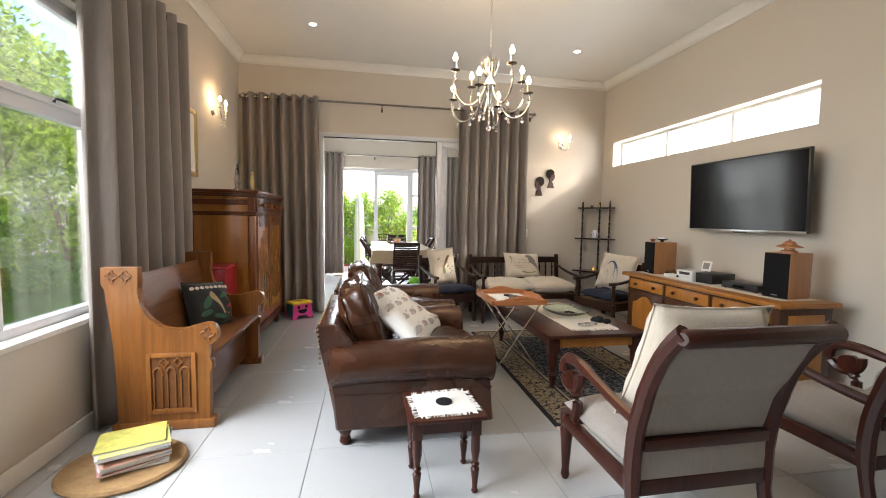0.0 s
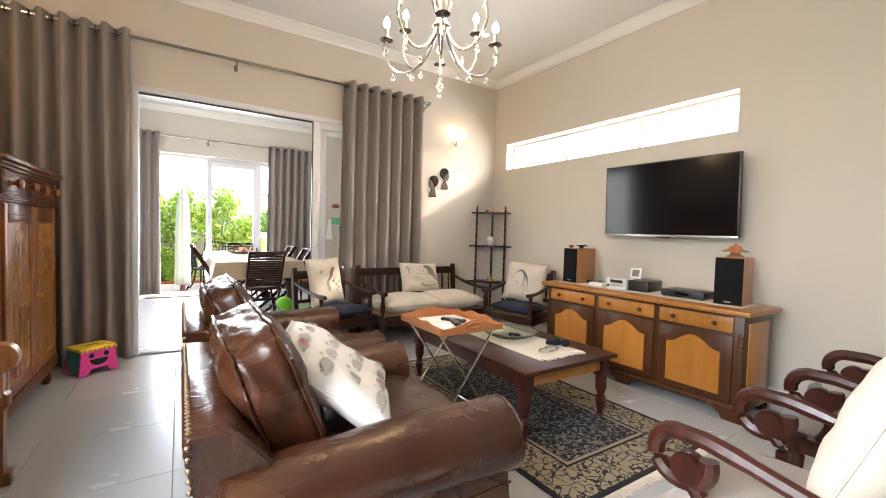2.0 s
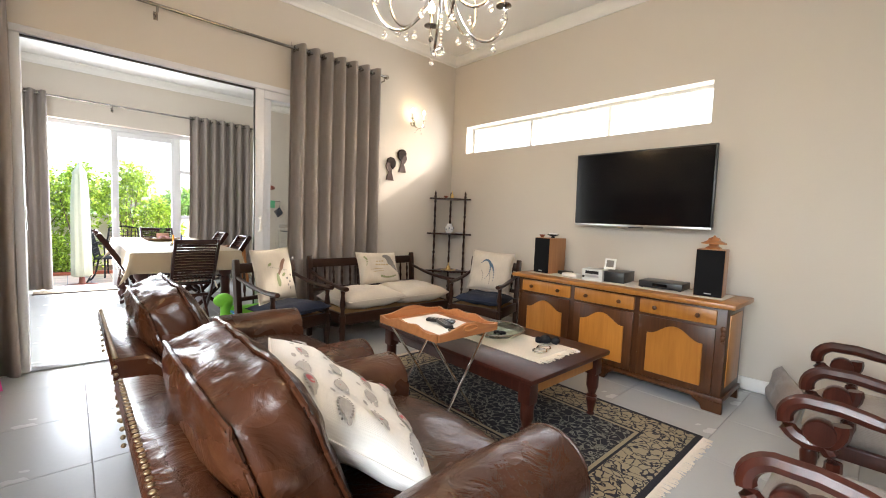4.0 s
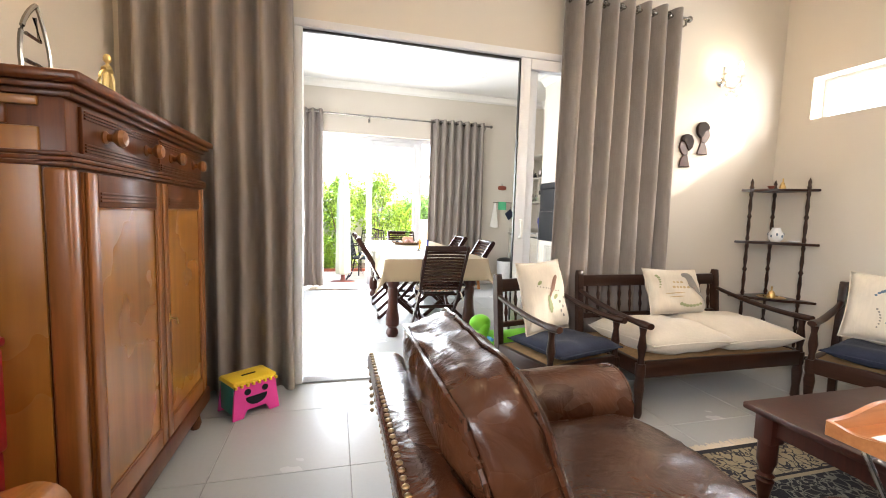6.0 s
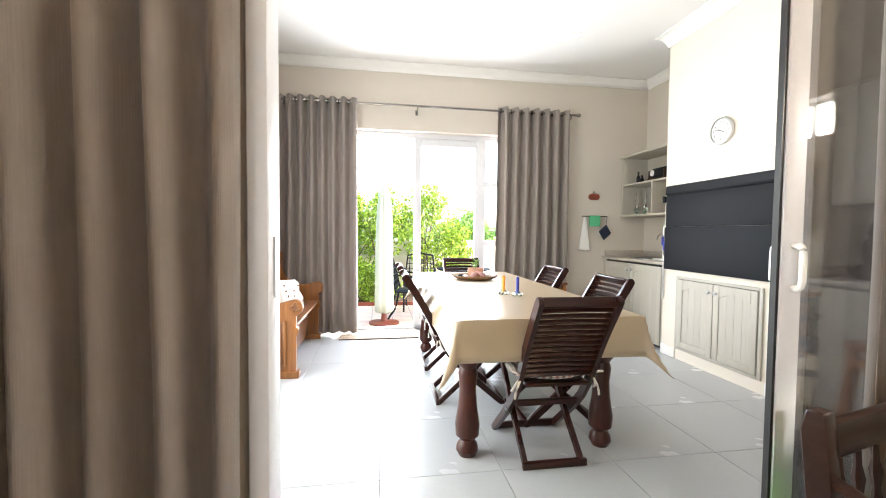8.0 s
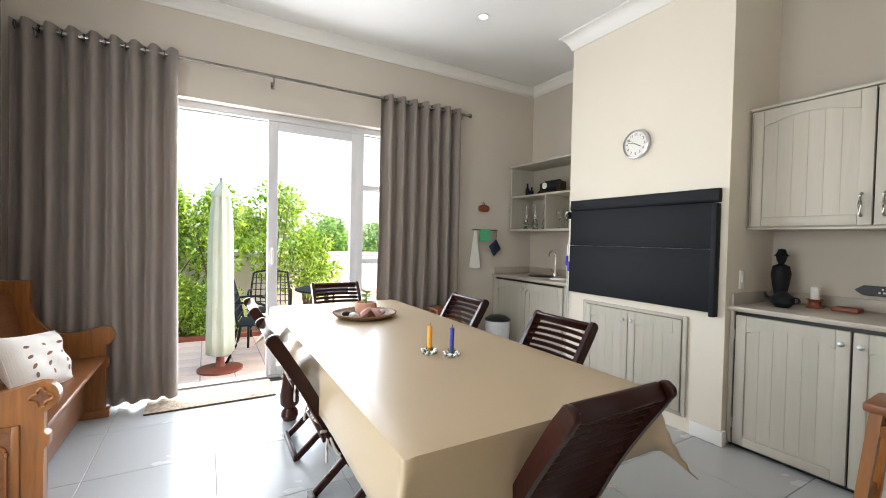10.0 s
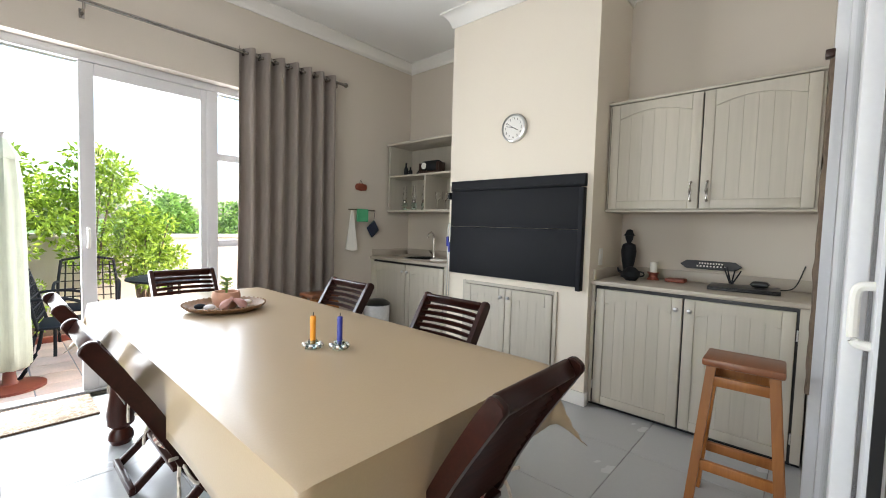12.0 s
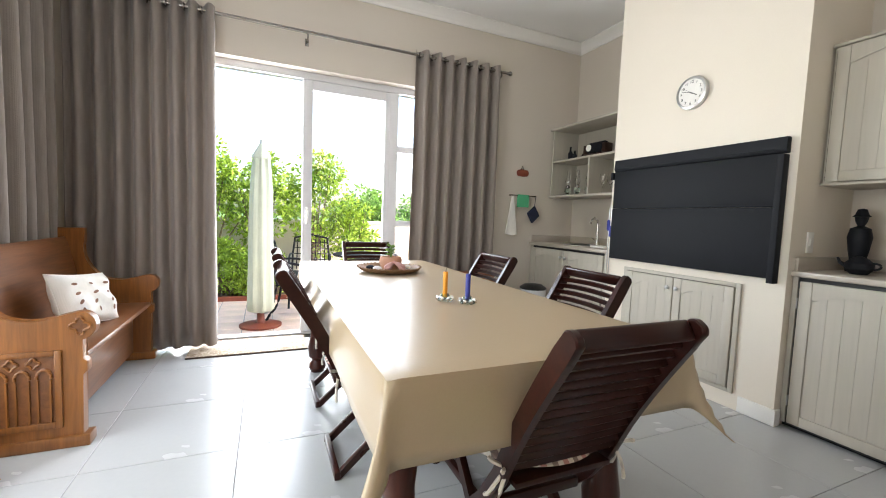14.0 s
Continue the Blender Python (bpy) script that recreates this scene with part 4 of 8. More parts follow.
def fauna(c, w, h, t):
    rnd = random.Random(5)
    for i in range(4):
        for j in range(4):
            u, v = -0.70 + 0.45 * i + 0.12 * (j % 2), -0.68 + 0.44 * j + rnd.uniform(-0.03, 0.03)
            a = rnd.uniform(-0.3, 0.5)
            patch(c, "printed_sketch", PRINT_PALE, [(u, v, 0.135, 0.075, a), (u - 0.14, v - 0.05, 0.05, 0.03, a)], w, h, t, "pale grey printed bird")
            patch(c, "printed_outline", PRINT_GREY, stroke((u - 0.15, v + 0.02), (u, v + 0.15), (u + 0.15, v + 0.01), 0.012, 0.012, 9) + stroke((u - 0.12, v - 0.06), (u + 0.02, v - 0.12), (u + 0.16, v), 0.012, 0.012, 9), w, h, t, "grey printed outline")
            if (i + j) % 2:
                patch(c, "printed_flower", PRINT_RED, [(u + 0.01, v + 0.01, 0.065, 0.055, 0.3)], w, h, t, "red printed heart")
            patch(c, "printed_stamp", PRINT_PALE, [(u + 0.22, v + 0.12, 0.04, 0.03, 0.4)], w, h, t)


def tilted(x, y, z, yaw, lean, roll=0):
    """The pose of a cushion whose front faces along yaw (0: towards -y), leaning back."""
    return pose(x, y, z, 0, 0, yaw) @ pose(0, 0, 0, -lean, roll, 0)


# ---- leather armchairs ----
def boxed_point(u, d, v, w, h, t, seed, lift=0.0):
    """A point of a boxed, puffed cushion for cube coordinates u, d, v in -1 to 1."""
    k = (abs(u) ** 5 + abs(d) ** 5 + abs(v) ** 5) ** (-0.2)
    u, d, v = u * k, d * k, v * k
    puff = 1 + 0.40 * (1 - u * u) * (1 - v * v)
    n = noise.noise(Vector((u * 2.2 + seed, v * 2.2, d * 1.5)))
    crease = abs(noise.noise(Vector((u * 4.5, v * 2.2 + seed, d * 1.4 + 7)))) + 0.5 * abs(noise.noise(Vector((u * 9, v * 3 + seed, d * 2 + 3))))
    p = Vector((u * w / 2, d * t / 2 * puff, v * h / 2))
    return p * (1.02 + 0.05 * n - 0.06 * crease + lift / 0.15)


def boxed(w, h, t, m, seed, cuts=15):
    bm = B()
    bmesh.ops.create_cube(bm, size=2)
    bmesh.ops.subdivide_edges(bm, edges=bm.edges[:], cuts=cuts, use_grid_fill=True)
    for v in bm.verts:
        v.co = boxed_point(*v.co, w, h, t, seed)
    bmesh.ops.transform(bm, matrix=m, verts=bm.verts[:])
    return bm


def leather_roll(y, rad, s):
    """A stuffed rolled arm along x: fuller at its front, creased a little, with a scooped side below it."""
    bm, rows, seg = B(), 22, 28
    rings = []
    for i in range(rows + 1):
        u = i / rows
        x = 0.075 + 0.885 * u
        fat = rad * (0.93 + 0.10 * u)
        zc = 0.455 + 0.012 * math.sin(math.pi * u) + 0.008 * u
        ring = []
        for k in range(seg):
            a = 2 * math.pi * k / seg
            n = 1 + 0.05 * noise.noise(Vector((u * 6, math.cos(a) * 1.6, math.sin(a) * 1.6 + y)))
            ring.append(bm.verts.new((x, y + s * -0.012 + fat * n * math.cos(a), zc + fat * n * math.sin(a) * 0.98)))
        rings.append(ring)
    for lo, hi in zip(rings, rings[1:]):
        for k in range(seg):
            bm.faces.new((lo[k], lo[(k + 1) % seg], hi[(k + 1) % seg], hi[k]))
    bm.faces.new(rings[0][::-1]), bm.faces.new(rings[-1])
    return bm


def leather_chair(m):
    c = thing("leather_armchair", "worn brown leather armchair with rolled arms and brass studs", "armchair", m, "pair of leather armchairs")
    # local: back at x=0, front at x=1, width along y from 0 to W
    W = 1.05
    rad = 0.125
    bm = B()
    prism(bm, [(0.11, 0.11), (0.27, 0.11), (0.20, 0.58), (0.115, 0.678), (0.095, 0.688), (0.012, 0.692), (0.0, 0.678), (0.004, 0.65)], "y", 0.085, W - 0.085, 0.010)
    part("back_frame", bm, LEATHER, c, "leather back with a flat studded top")
    for y, s in ((rad, 1), (W - rad, -1)):
        arm = part("arm", leather_roll(y, rad, s), LEATHER, c, "fat rolled leather arm", 60)
        side = [(0.105, 0.11), (0.985, 0.11), (0.965, 0.25), (0.955, 0.42), (0.085, 0.42), (0.075, 0.38)]
        part("side_panel", prism(B(), side, "y", y - 0.075, y + 0.075, 0.012), LEATHER, arm)
        yo = y - s * 0.077
        part("seam", tube(B(), [(0.10, yo, 0.315), (0.5, yo - s * 0.002, 0.305), (0.965, yo, 0.315)], 0.005, 6), LEATHER, arm, "stitched leather seam")
        zc = 0.463
        bm = lathe(B(), [(rad * 0.95, 0), (rad * 0.93, 0.008), (rad * 0.6, 0.014), (0.002, 0.015)], 24, pose(0.958, y - s * 0.012, zc, 0, 90, 0))
        part("arm_facing", bm, LEATHER, arm)
        pts = [(0.965, y - s * 0.012 + 0.99 * rad * math.cos(a), zc + 0.99 * rad * math.sin(a)) for a in [2 * math.pi * k / 28 for k in range(29)]]
        part("piping", tube(B(), pts, 0.0065, 6), LEATHER, arm)
    part("front_apron", box(B(), 0.90, 0.965, 0.205, W - 0.205, 0.10, 0.30, 0.02), LEATHER, c)
    part("seat_base", box(B(), 0.20, 0.91, 0.19, W - 0.19, 0.11, 0.29, 0.01), LEATHER, c)
    part("seat_cushion", boxed(W - 0.46, 0.66, 0.21, pose(0.66, W / 2, 0.375, 90, 0, 90), 3), LEATHER, c, "creased leather seat cushion", 180)
    cw, ch, ct = 0.70, 0.55, 0.195
    m_back = pose(0.265, W / 2 + 0.04, 0.595, 0, 0, 90) @ pose(0, 0, 0, -21, 0, 0)
    back = part("back_cushion", boxed(cw, ch, ct, m_back, 8, 19), LEATHER, c, "creased leather back cushion", 180)
    for off in (-0.72, 0.72):
        pts = []
        for k in range(81):
            a = k / 80 * 4
            s_, f = min(3, int(a)), a - min(3, int(a))
            u, v = [(2 * f - 1, -1), (1, 2 * f - 1), (1 - 2 * f, 1), (-1, 1 - 2 * f)][s_]
            pts.append(boxed_point(u, off, v, cw, ch, ct, 8, 0.003))
        part("piping", tube(B(), pts, 0.0065, 6, m_back), LEATHER, back, "leather welting")
    stud = mesh_from("stud", ball(B(), 0.0075, None, 8, 6), STUDMETAL)

    def put_stud(x, y, z, sx, sz):
        o = new("stud", stud)
        o.parent = c
        o["label"] = "dark brass stud"
        o.matrix_local = pose(x, y, z) @ Matrix.Diagonal((sx, 1, sz, 1))

    for y in (0.10, W - 0.10):
        for k in range(22):
            z = 0.15 + k * 0.0235
            put_stud(0.11 - (z - 0.11) * 0.20 + 0.002, y, z, 0.5, 1)
    for y, d in ((0.083, -1), (W - 0.083, 1)):
        for k in range(8):
            put_stud(0.012 + k * 0.0013, y, 0.665 - k * 0.026, 1, 1)
    for k in range(36):
        put_stud(0.014, 0.105 + k * (W - 0.21) / 35, 0.691, 1, 0.5)
    for x in (0.15, 0.90):
        for y in (0.14, W - 0.14):
            part("foot", lathe(B(), [(0.022, 0), (0.034, 0.015), (0.026, 0.05), (0.045, 0.085), (0.045, 0.115)], 14, pose(x, y, 0)), MAHOG, c, "turned dark wooden foot")
    return c


l1 = leather_chair(pose(0.478, 3.0, 0))
copy_thing(l1, pose(0.482, 4.075, 0))
pillow("white cushion with printed sketches and red flowers on leather", tilted(0.975, 3.54, 0.635, 68, 57, 3), 0.62, 0.50, 0.13, WHITECLOTH, fauna, 2)


# ---- upholstered mahogany armchairs ----
def mahogany_chair(m):
    """Local: faces +y, width along x centred, seat front at y = 0.36, top rail at y = -0.36."""
    c = thing("mahogany_armchair", "dark mahogany armchair with scrolled arms and grey upholstery", "armchair", m, "mahogany armchairs")
    hw = 0.285
    for s in (-1, 1):
        x = s * hw
        post = bezier((x, -0.26, 0.0), (x, -0.16, 0.20), (x, -0.16, 0.45), (x, -0.22, 0.62), 8) + bezier((x, -0.23, 0.66), (x, -0.27, 0.78), (x, -0.32, 0.86), (x, -0.39, 0.925), 6)
        part("back_post", tube(B(), post, [0.022] * 4 + [0.028] * 6 + [0.026] * 6, 8, None, 1.2), MAHOG, c)
        arm = bezier((x, -0.20, 0.55), (x, -0.02, 0.56), (x, 0.10, 0.60), (x, 0.22, 0.615), 10)
        arm += [(x, 0.285 + 0.075 * math.sin(a), 0.545 + 0.07 * math.cos(a)) for a in [math.pi * k / 12 for k in range(1, 24)]]
        arm = arm[:30]
        a_ = part("arm", tube(B(), arm, [0.022] * 8 + [0.026] * (len(arm) - 8), 8, None, 1.0), MAHOG, c, "scrolled mahogany arm")
        part("scroll", lathe(B(), [(0.042, -0.026), (0.046, -0.02), (0.046, 0.02), (0.042, 0.026)], 16, pose(x, 0.262, 0.52, 0, 90, 0)), MAHOG, a_)
        part("arm_support", tube(B(), bezier((x, 0.27, 0.50), (x, 0.22, 0.45), (x, 0.20, 0.42), (x, 0.25, 0.34), 6), 0.024, 8), MAHOG, a_)
        part("front_leg", lathe(B(), [(0.014, 0), (0.022, 0.02), (0.017, 0.05), (0.026, 0.18), (0.032, 0.25), (0.024, 0.27), (0.034, 0.285), (0.034, 0.34)], 14, pose(x * 0.97, 0.33, 0)), MAHOG, c, "turned mahogany leg")
        part("side_rail", box(B(), x - 0.018, x + 0.018, -0.19, 0.36, 0.27, 0.33, 0.006), MAHOG, c)
    part("front_rail", box(B(), -hw, hw, 0.33, 0.365, 0.27, 0.33, 0.008), MAHOG, c)
    part("back_rail", box(B(), -hw + 0.02, hw - 0.02, -0.205, -0.165, 0.27, 0.33, 0.006), MAHOG, c)
    part("top_rail", tube(B(), [(-hw - 0.015, -0.40, 0.91), (-hw, -0.395, 0.908), (0, -0.385, 0.905), (hw, -0.395, 0.908), (hw + 0.015, -0.40, 0.91)], [0.020, 0.030, 0.032, 0.030, 0.020], 10), MAHOG, c)
    part("lower_rail", box(B(), -hw + 0.02, hw - 0.02, -0.215, -0.175, 0.44, 0.485, 0.008), MAHOG, c)
    part("seat", cushion(B(), 2 * hw - 0.01, 0.56, 0.16, pose(0, 0.085, 0.365, 90), 12, 6, 0.008, 0.0), UPHOL, c, "grey beige upholstered seat", 180)
    bm = B()
    prism(bm, [(-0.19, 0.48), (-0.145, 0.48), (-0.17, 0.66), (-0.33, 0.905), (-0.375, 0.90), (-0.235, 0.66)], "x", -hw + 0.02, hw - 0.02, 0.01)
    part("back_panel", bm, UPHOL, c, "grey beige upholstered back")
    part("back_lower_panel", box(B(), -hw + 0.02, hw - 0.02, -0.20, -0.18, 0.33, 0.44), UPHOL, c)
    return c


mc = mahogany_chair(pose(1.985, 2.33, 0, 0, 0, 0))
copy_thing(mc, pose(3.03, 2.33, 0, 0, 0, 2))
pillow("plain cream cushion leaning on an armchair back", tilted(2.01, 2.25, 0.715, 180, 20, -2), 0.51, 0.52, 0.17, CREAM, None, 4)
for k, (x, y) in enumerate(((3.80, 2.98), (3.92, 3.02))):
    pillow("flat grey seat pad leaning by the wall", pose(x, y - 0.12, 0.125, 0, 0, 20) @ pose(0, 0, 0, 18, 0, 0), 0.52, 0.24, 0.08, UPHOL, None, 20 + k)


# ---- small side table with a crocheted mat ----
def turned_leg(h, r, seg=14):
    return [(r * 0.55, 0), (r * 0.75, h * 0.03), (r * 0.5, h * 0.07), (r * 0.7, h * 0.22), (r * 0.95, h * 0.38), (r * 0.6, h * 0.42), (r * 0.95, h * 0.46), (r * 0.6, h * 0.5), (r * 0.85, h * 0.62), (r, h * 0.68), (r, h)]


def side_table():
    t = thing("side_table", "small dark red-brown side table with turned legs", "side table", pose(1.105, 2.74, 0))
    part("tabletop", box(B(), -0.18, 0.18, -0.16, 0.16, 0.36, 0.38, 0.006), MAHOG, t)
    for x in (-0.135, 0.135):
        for y in (-0.115, 0.115):
            part("leg", lathe(B(), turned_leg(0.30, 0.022), 14, pose(x, y, 0)), MAHOG, t)
            part("leg_block", box(B(), x - 0.022, x + 0.022, y - 0.022, y + 0.022, 0.28, 0.36, 0.003), MAHOG, t)
    for y in (-0.115, 0.115):
        part("apron", box(B(), -0.113, 0.113, y - 0.01, y + 0.01, 0.30, 0.36), MAHOG, t)
    for x in (-0.135, 0.135):
        part("apron", box(B(), x - 0.01, x + 0.01, -0.093, 0.093, 0.30, 0.36), MAHOG, t)
    d = thing("fringed_doily", "white fringed cloth mat on the side table", "doily", pose(1.105, 2.74, 0.381, 0, 0, 4))
    part("cloth", box(B(), -0.135, 0.135, -0.115, 0.115, 0, 0.004, 0.001), WHITECLOTH, d)
    bm, rnd = B(), random.Random(3)
    for k in range(150):
        a = rnd.uniform(0, 4)
        s, f = int(a), 2 * (a - int(a)) - 1
        bx, by = [(f * 0.135, -0.115), (0.135, f * 0.115), (f * 0.135, 0.115), (-0.135, f * 0.115)][s]
        nx, ny = [(0, -1), (1, 0), (0, 1), (-1, 0)][s]
        q, w = rnd.uniform(-0.5, 0.5), 0.016 + rnd.random() * 0.012
        tube(bm, [(bx, by, 0.003), (bx + (nx + q * ny) * w, by + (ny + q * nx) * w, 0.003)], 0.0022, 4)
    part("fringe", bm, WHITECLOTH, d)
    solo("coaster", lathe(B(), [(0.038, 0), (0.04, 0.002), (0.04, 0.006), (0.037, 0.008)], 20), BLACK, "round dark coaster on a white doily", "coaster", pose(1.11, 2.74, 0.386))


side_table()


# ---- rug ----
def rug():
    r = thing("rug", "black and beige oriental rug with floral field and border", "rug")
    part("carpet", box(B(), 1.88, 3.06, 3.12, 5.24, 0.001, 0.010, 0.002), RUGMAT, r)
    for y, s in ((3.12, -1), (5.24, 1)):
        bm, rnd = B(), random.Random(8)
        for k in range(170):
            x = 1.885 + k * 1.17 / 170
            tube(bm, [(x, y, 0.006), (x + rnd.uniform(-0.01, 0.01), y + s * rnd.uniform(0.035, 0.06), 0.004)], 0.003, 4)
        part("fringe", bm, CREAM, r, "cream knotted fringe")


rug()


# ---- coffee table and what lies on it ----
def coffee_table():
    t = thing("coffee_table", "dark wooden coffee table with turned legs on a rug", "coffee table", pose(2.45, 4.27, 0.010))
    part("tabletop", box(B(), -0.41, 0.41, -0.67, 0.67, 0.385, 0.415, 0.01), MAHOG, t)
    for x in (-0.34, 0.34):
        for y in (-0.60, 0.60):
            part("leg", lathe(B(), turned_leg(0.27, 0.036), 16, pose(x, y, 0)), MAHOG, t)
            part("leg_block", box(B(), x - 0.036, x + 0.036, y - 0.036, y + 0.036, 0.265, 0.385, 0.004), MAHOG, t)
    for y in (-0.60, 0.60):
        part("apron", box(B(), -0.304, 0.304, y - 0.012, y + 0.012, 0.305, 0.385), PINE, t, "honey coloured apron")
    for x in (-0.34, 0.34):
        part("apron", box(B(), x - 0.012, x + 0.012, -0.564, 0.564, 0.305, 0.385), MAHOG, t)
    zt = 0.426
    r = thing("table_runner", "beige fringed woven table runner", "table runner", pose(2.48, 4.22, zt))
    part("cloth", box(B(), -0.20, 0.20, -0.46, 0.46, 0, 0.003), CREAM, r)
    for s in (-1, 1):
        bm, rnd = B(), random.Random(4)
        for k in range(46):
            x = -0.195 + k * 0.39 / 45
            tube(bm, [(x, s * 0.46, 0.003), (x + rnd.uniform(-0.012, 0.012), s * (0.50 + rnd.random() * 0.03), 0.002)], 0.003, 4)
        part("fringe", bm, CREAM, r)
    b = thing("glass_dish", "large shallow green glass dish on the coffee table", "dish", pose(2.50, 4.24, zt + 0.004))
    part("dish", lathe(B(), [(0.05, 0.0), (0.12, 0.004), (0.17, 0.022), (0.20, 0.045), (0.195, 0.048), (0.165, 0.028), (0.115, 0.012), (0.01, 0.010)], 36), GREENGLASS, b)
    part("rim", tube(B(), [(0.2 * math.cos(a), 0.2 * math.sin(a), 0.047) for a in [2 * math.pi * k / 40 for k in range(41)]], 0.005, 6), NICKEL, b, "dark rim")
    rnd = random.Random(9)
    bm = B()
    for k in range(5):
        box(bm, -0.02, 0.02, -0.008, 0.008, 0.0, 0.014, 0.003, pose(rnd.uniform(-0.05, 0.05), rnd.uniform(-0.05, 0.05), 0.012 , 0, 0, rnd.uniform(0, 180)))
    part("pebbles", bm, BLACK, b, "small dark stones")
    for x, y in ((2.45, 3.84), (2.52, 3.86)):
        ring = tube(B(), [(0.048 * math.cos(a), 0.036 * math.sin(a), 0.006) for a in [2 * math.pi * k / 24 for k in range(25)]], 0.005, 6)
        solo("bangle", ring, CHROME, "thin silver ring lying on the runner", "ring", pose(x, y, zt + 0.004), "silver rings")
    for k, (x, y, s) in enumerate(((2.63, 3.92, 0.036), (2.665, 3.87, 0.03), (2.60, 3.95, 0.026))):
        bm = ball(B(), s, Matrix.Diagonal((1.2, 0.9, 0.75, 1)), 14, 10)
        for v in bm.verts:
            v.co += v.co.normalized() * 0.006 * noise.noise(v.co * 40 + Vector((k, 0, 0)))
        solo("dark_stone", bm, BLACK, "smooth black ornamental stone", "stone", pose(x, y, zt + 0.003 + s * 0.72), "black stones")


coffee_table()


def tray_table():
    t = thing("tray_table", "folding butler tray with scalloped wooden rim and metal legs", "tray table", pose(1.95, 4.2, 0))
    z = 0.58
    tr = part("tray", box(B(), -0.225, 0.225, -0.25, 0.25, z, z + 0.012, 0.003), TRAYWOOD, t, "reddish wooden tray")
    for x in (-0.225, 0.225):
        pts = [(-0.25, z), (0.25, z)] + [(0.25 - 0.5 * k / 20, z + 0.035 + 0.02 * math.sin(math.pi * k / 20) ** 2 + 0.008 * math.cos(6 * math.pi * k / 20)) for k in range(21)]
        part("tray_side", prism(B(), pts, "x", x - 0.007, x + 0.007, 0.002), TRAYWOOD, tr)
    for y in (-0.25, 0.25):
        bm = B()
        pts = [(-0.218, z), (0.218, z)] + [(0.218 - 0.436 * k / 20, z + 0.04 + 0.035 * math.sin(math.pi * k / 20) ** 3) for k in range(21)]
        prism(bm, pts, "y", y - 0.007, y + 0.007, 0.002)
        e = part("tray_end", bm, TRAYWOOD, tr)
        pts = [(0.05 * math.cos(a), y + (0.0085 if y > 0 else -0.0085) , z + 0.045 + 0.015 * math.sin(a)) for a in [2 * math.pi * k / 20 for k in range(21)]]
        part("hand_hole", tube(B(), pts, 0.006, 6), TRAYWOOD, e)
    for y in (-0.2, 0.2):
        for s in (-1, 1):
            part("leg", tube(B(), [(s * 0.20, y * (1 if s > 0 else 0.9), z), (-s * 0.20, y * (1 if s > 0 else 0.9), 0.012)], 0.008, 8), CHROME, t, "shiny metal leg")
    for s in (-1, 1):
        part("foot_bar", tube(B(), [(s * 0.20, -0.2, 0.018), (s * 0.20, 0.2, 0.018)], 0.007, 8), CHROME, t)
    solo("tray_cloth", box(B(), -0.15, 0.15, -0.19, 0.19, 0, 0.002), WHITECLOTH, "white cloth lying in the tray", "cloth", pose(1.95, 4.2, z + 0.013))
    for x, y, a in ((1.98, 4.21, 30), (1.95, 4.15, -20)):
        r = thing("remote_control", "black remote control on a white tray cloth", "remote control", pose(x, y, z + 0.016, 0, 0, a), "remote controls")
        part("body", box(B(), -0.024, 0.024, -0.085, 0.085, 0, 0.018, 0.006), PLASTIC_BLACK, r)
        bm = B()
        for i in range(3):
            for j in range(6):
                box(bm, -0.015 + 0.012 * i, -0.008 + 0.012 * i, -0.06 + 0.022 * j, -0.05 + 0.022 * j, 0.018, 0.0195)
        part("buttons", bm, STEEL, r)
    solo("coaster", lathe(B(), [(0.042, 0), (0.044, 0.002), (0.044, 0.006), (0.041, 0.008)], 20), NICKEL, "round grey coaster in the tray", "coaster", pose(1.92, 4.02, z + 0.0155))


tray_table()


# ---- turned settee and chairs ----
def turned_arm(c, x, y0, y1, zb, zs):
    """Arm from the back post at y0 to a rounded end at y1, with a turned post below it."""
    top = bezier((x, y0, zb), (x, y0 + (y1 - y0) * 0.35, zb - 0.06), (x, y0 + (y1 - y0) * 0.7, zb - 0.09), (x, y1, zb - 0.08), 10)
    a = part("arm", tube(B(), top, [0.018] * 3 + [0.022] * 6 + [0.028, 0.024], 10, None, 0.8), DARKWOOD, c, "shaped wooden arm")
    h = zb - 0.10 - zs
    part("arm_post", lathe(B(), [(0.022, 0), (0.016, h * 0.15), (0.026, h * 0.45), (0.016, h * 0.8), (0.022, h)], 12, pose(x, y1 + 0.06 if y1 < y0 else y1 - 0.06, zs)), DARKWOOD, a)


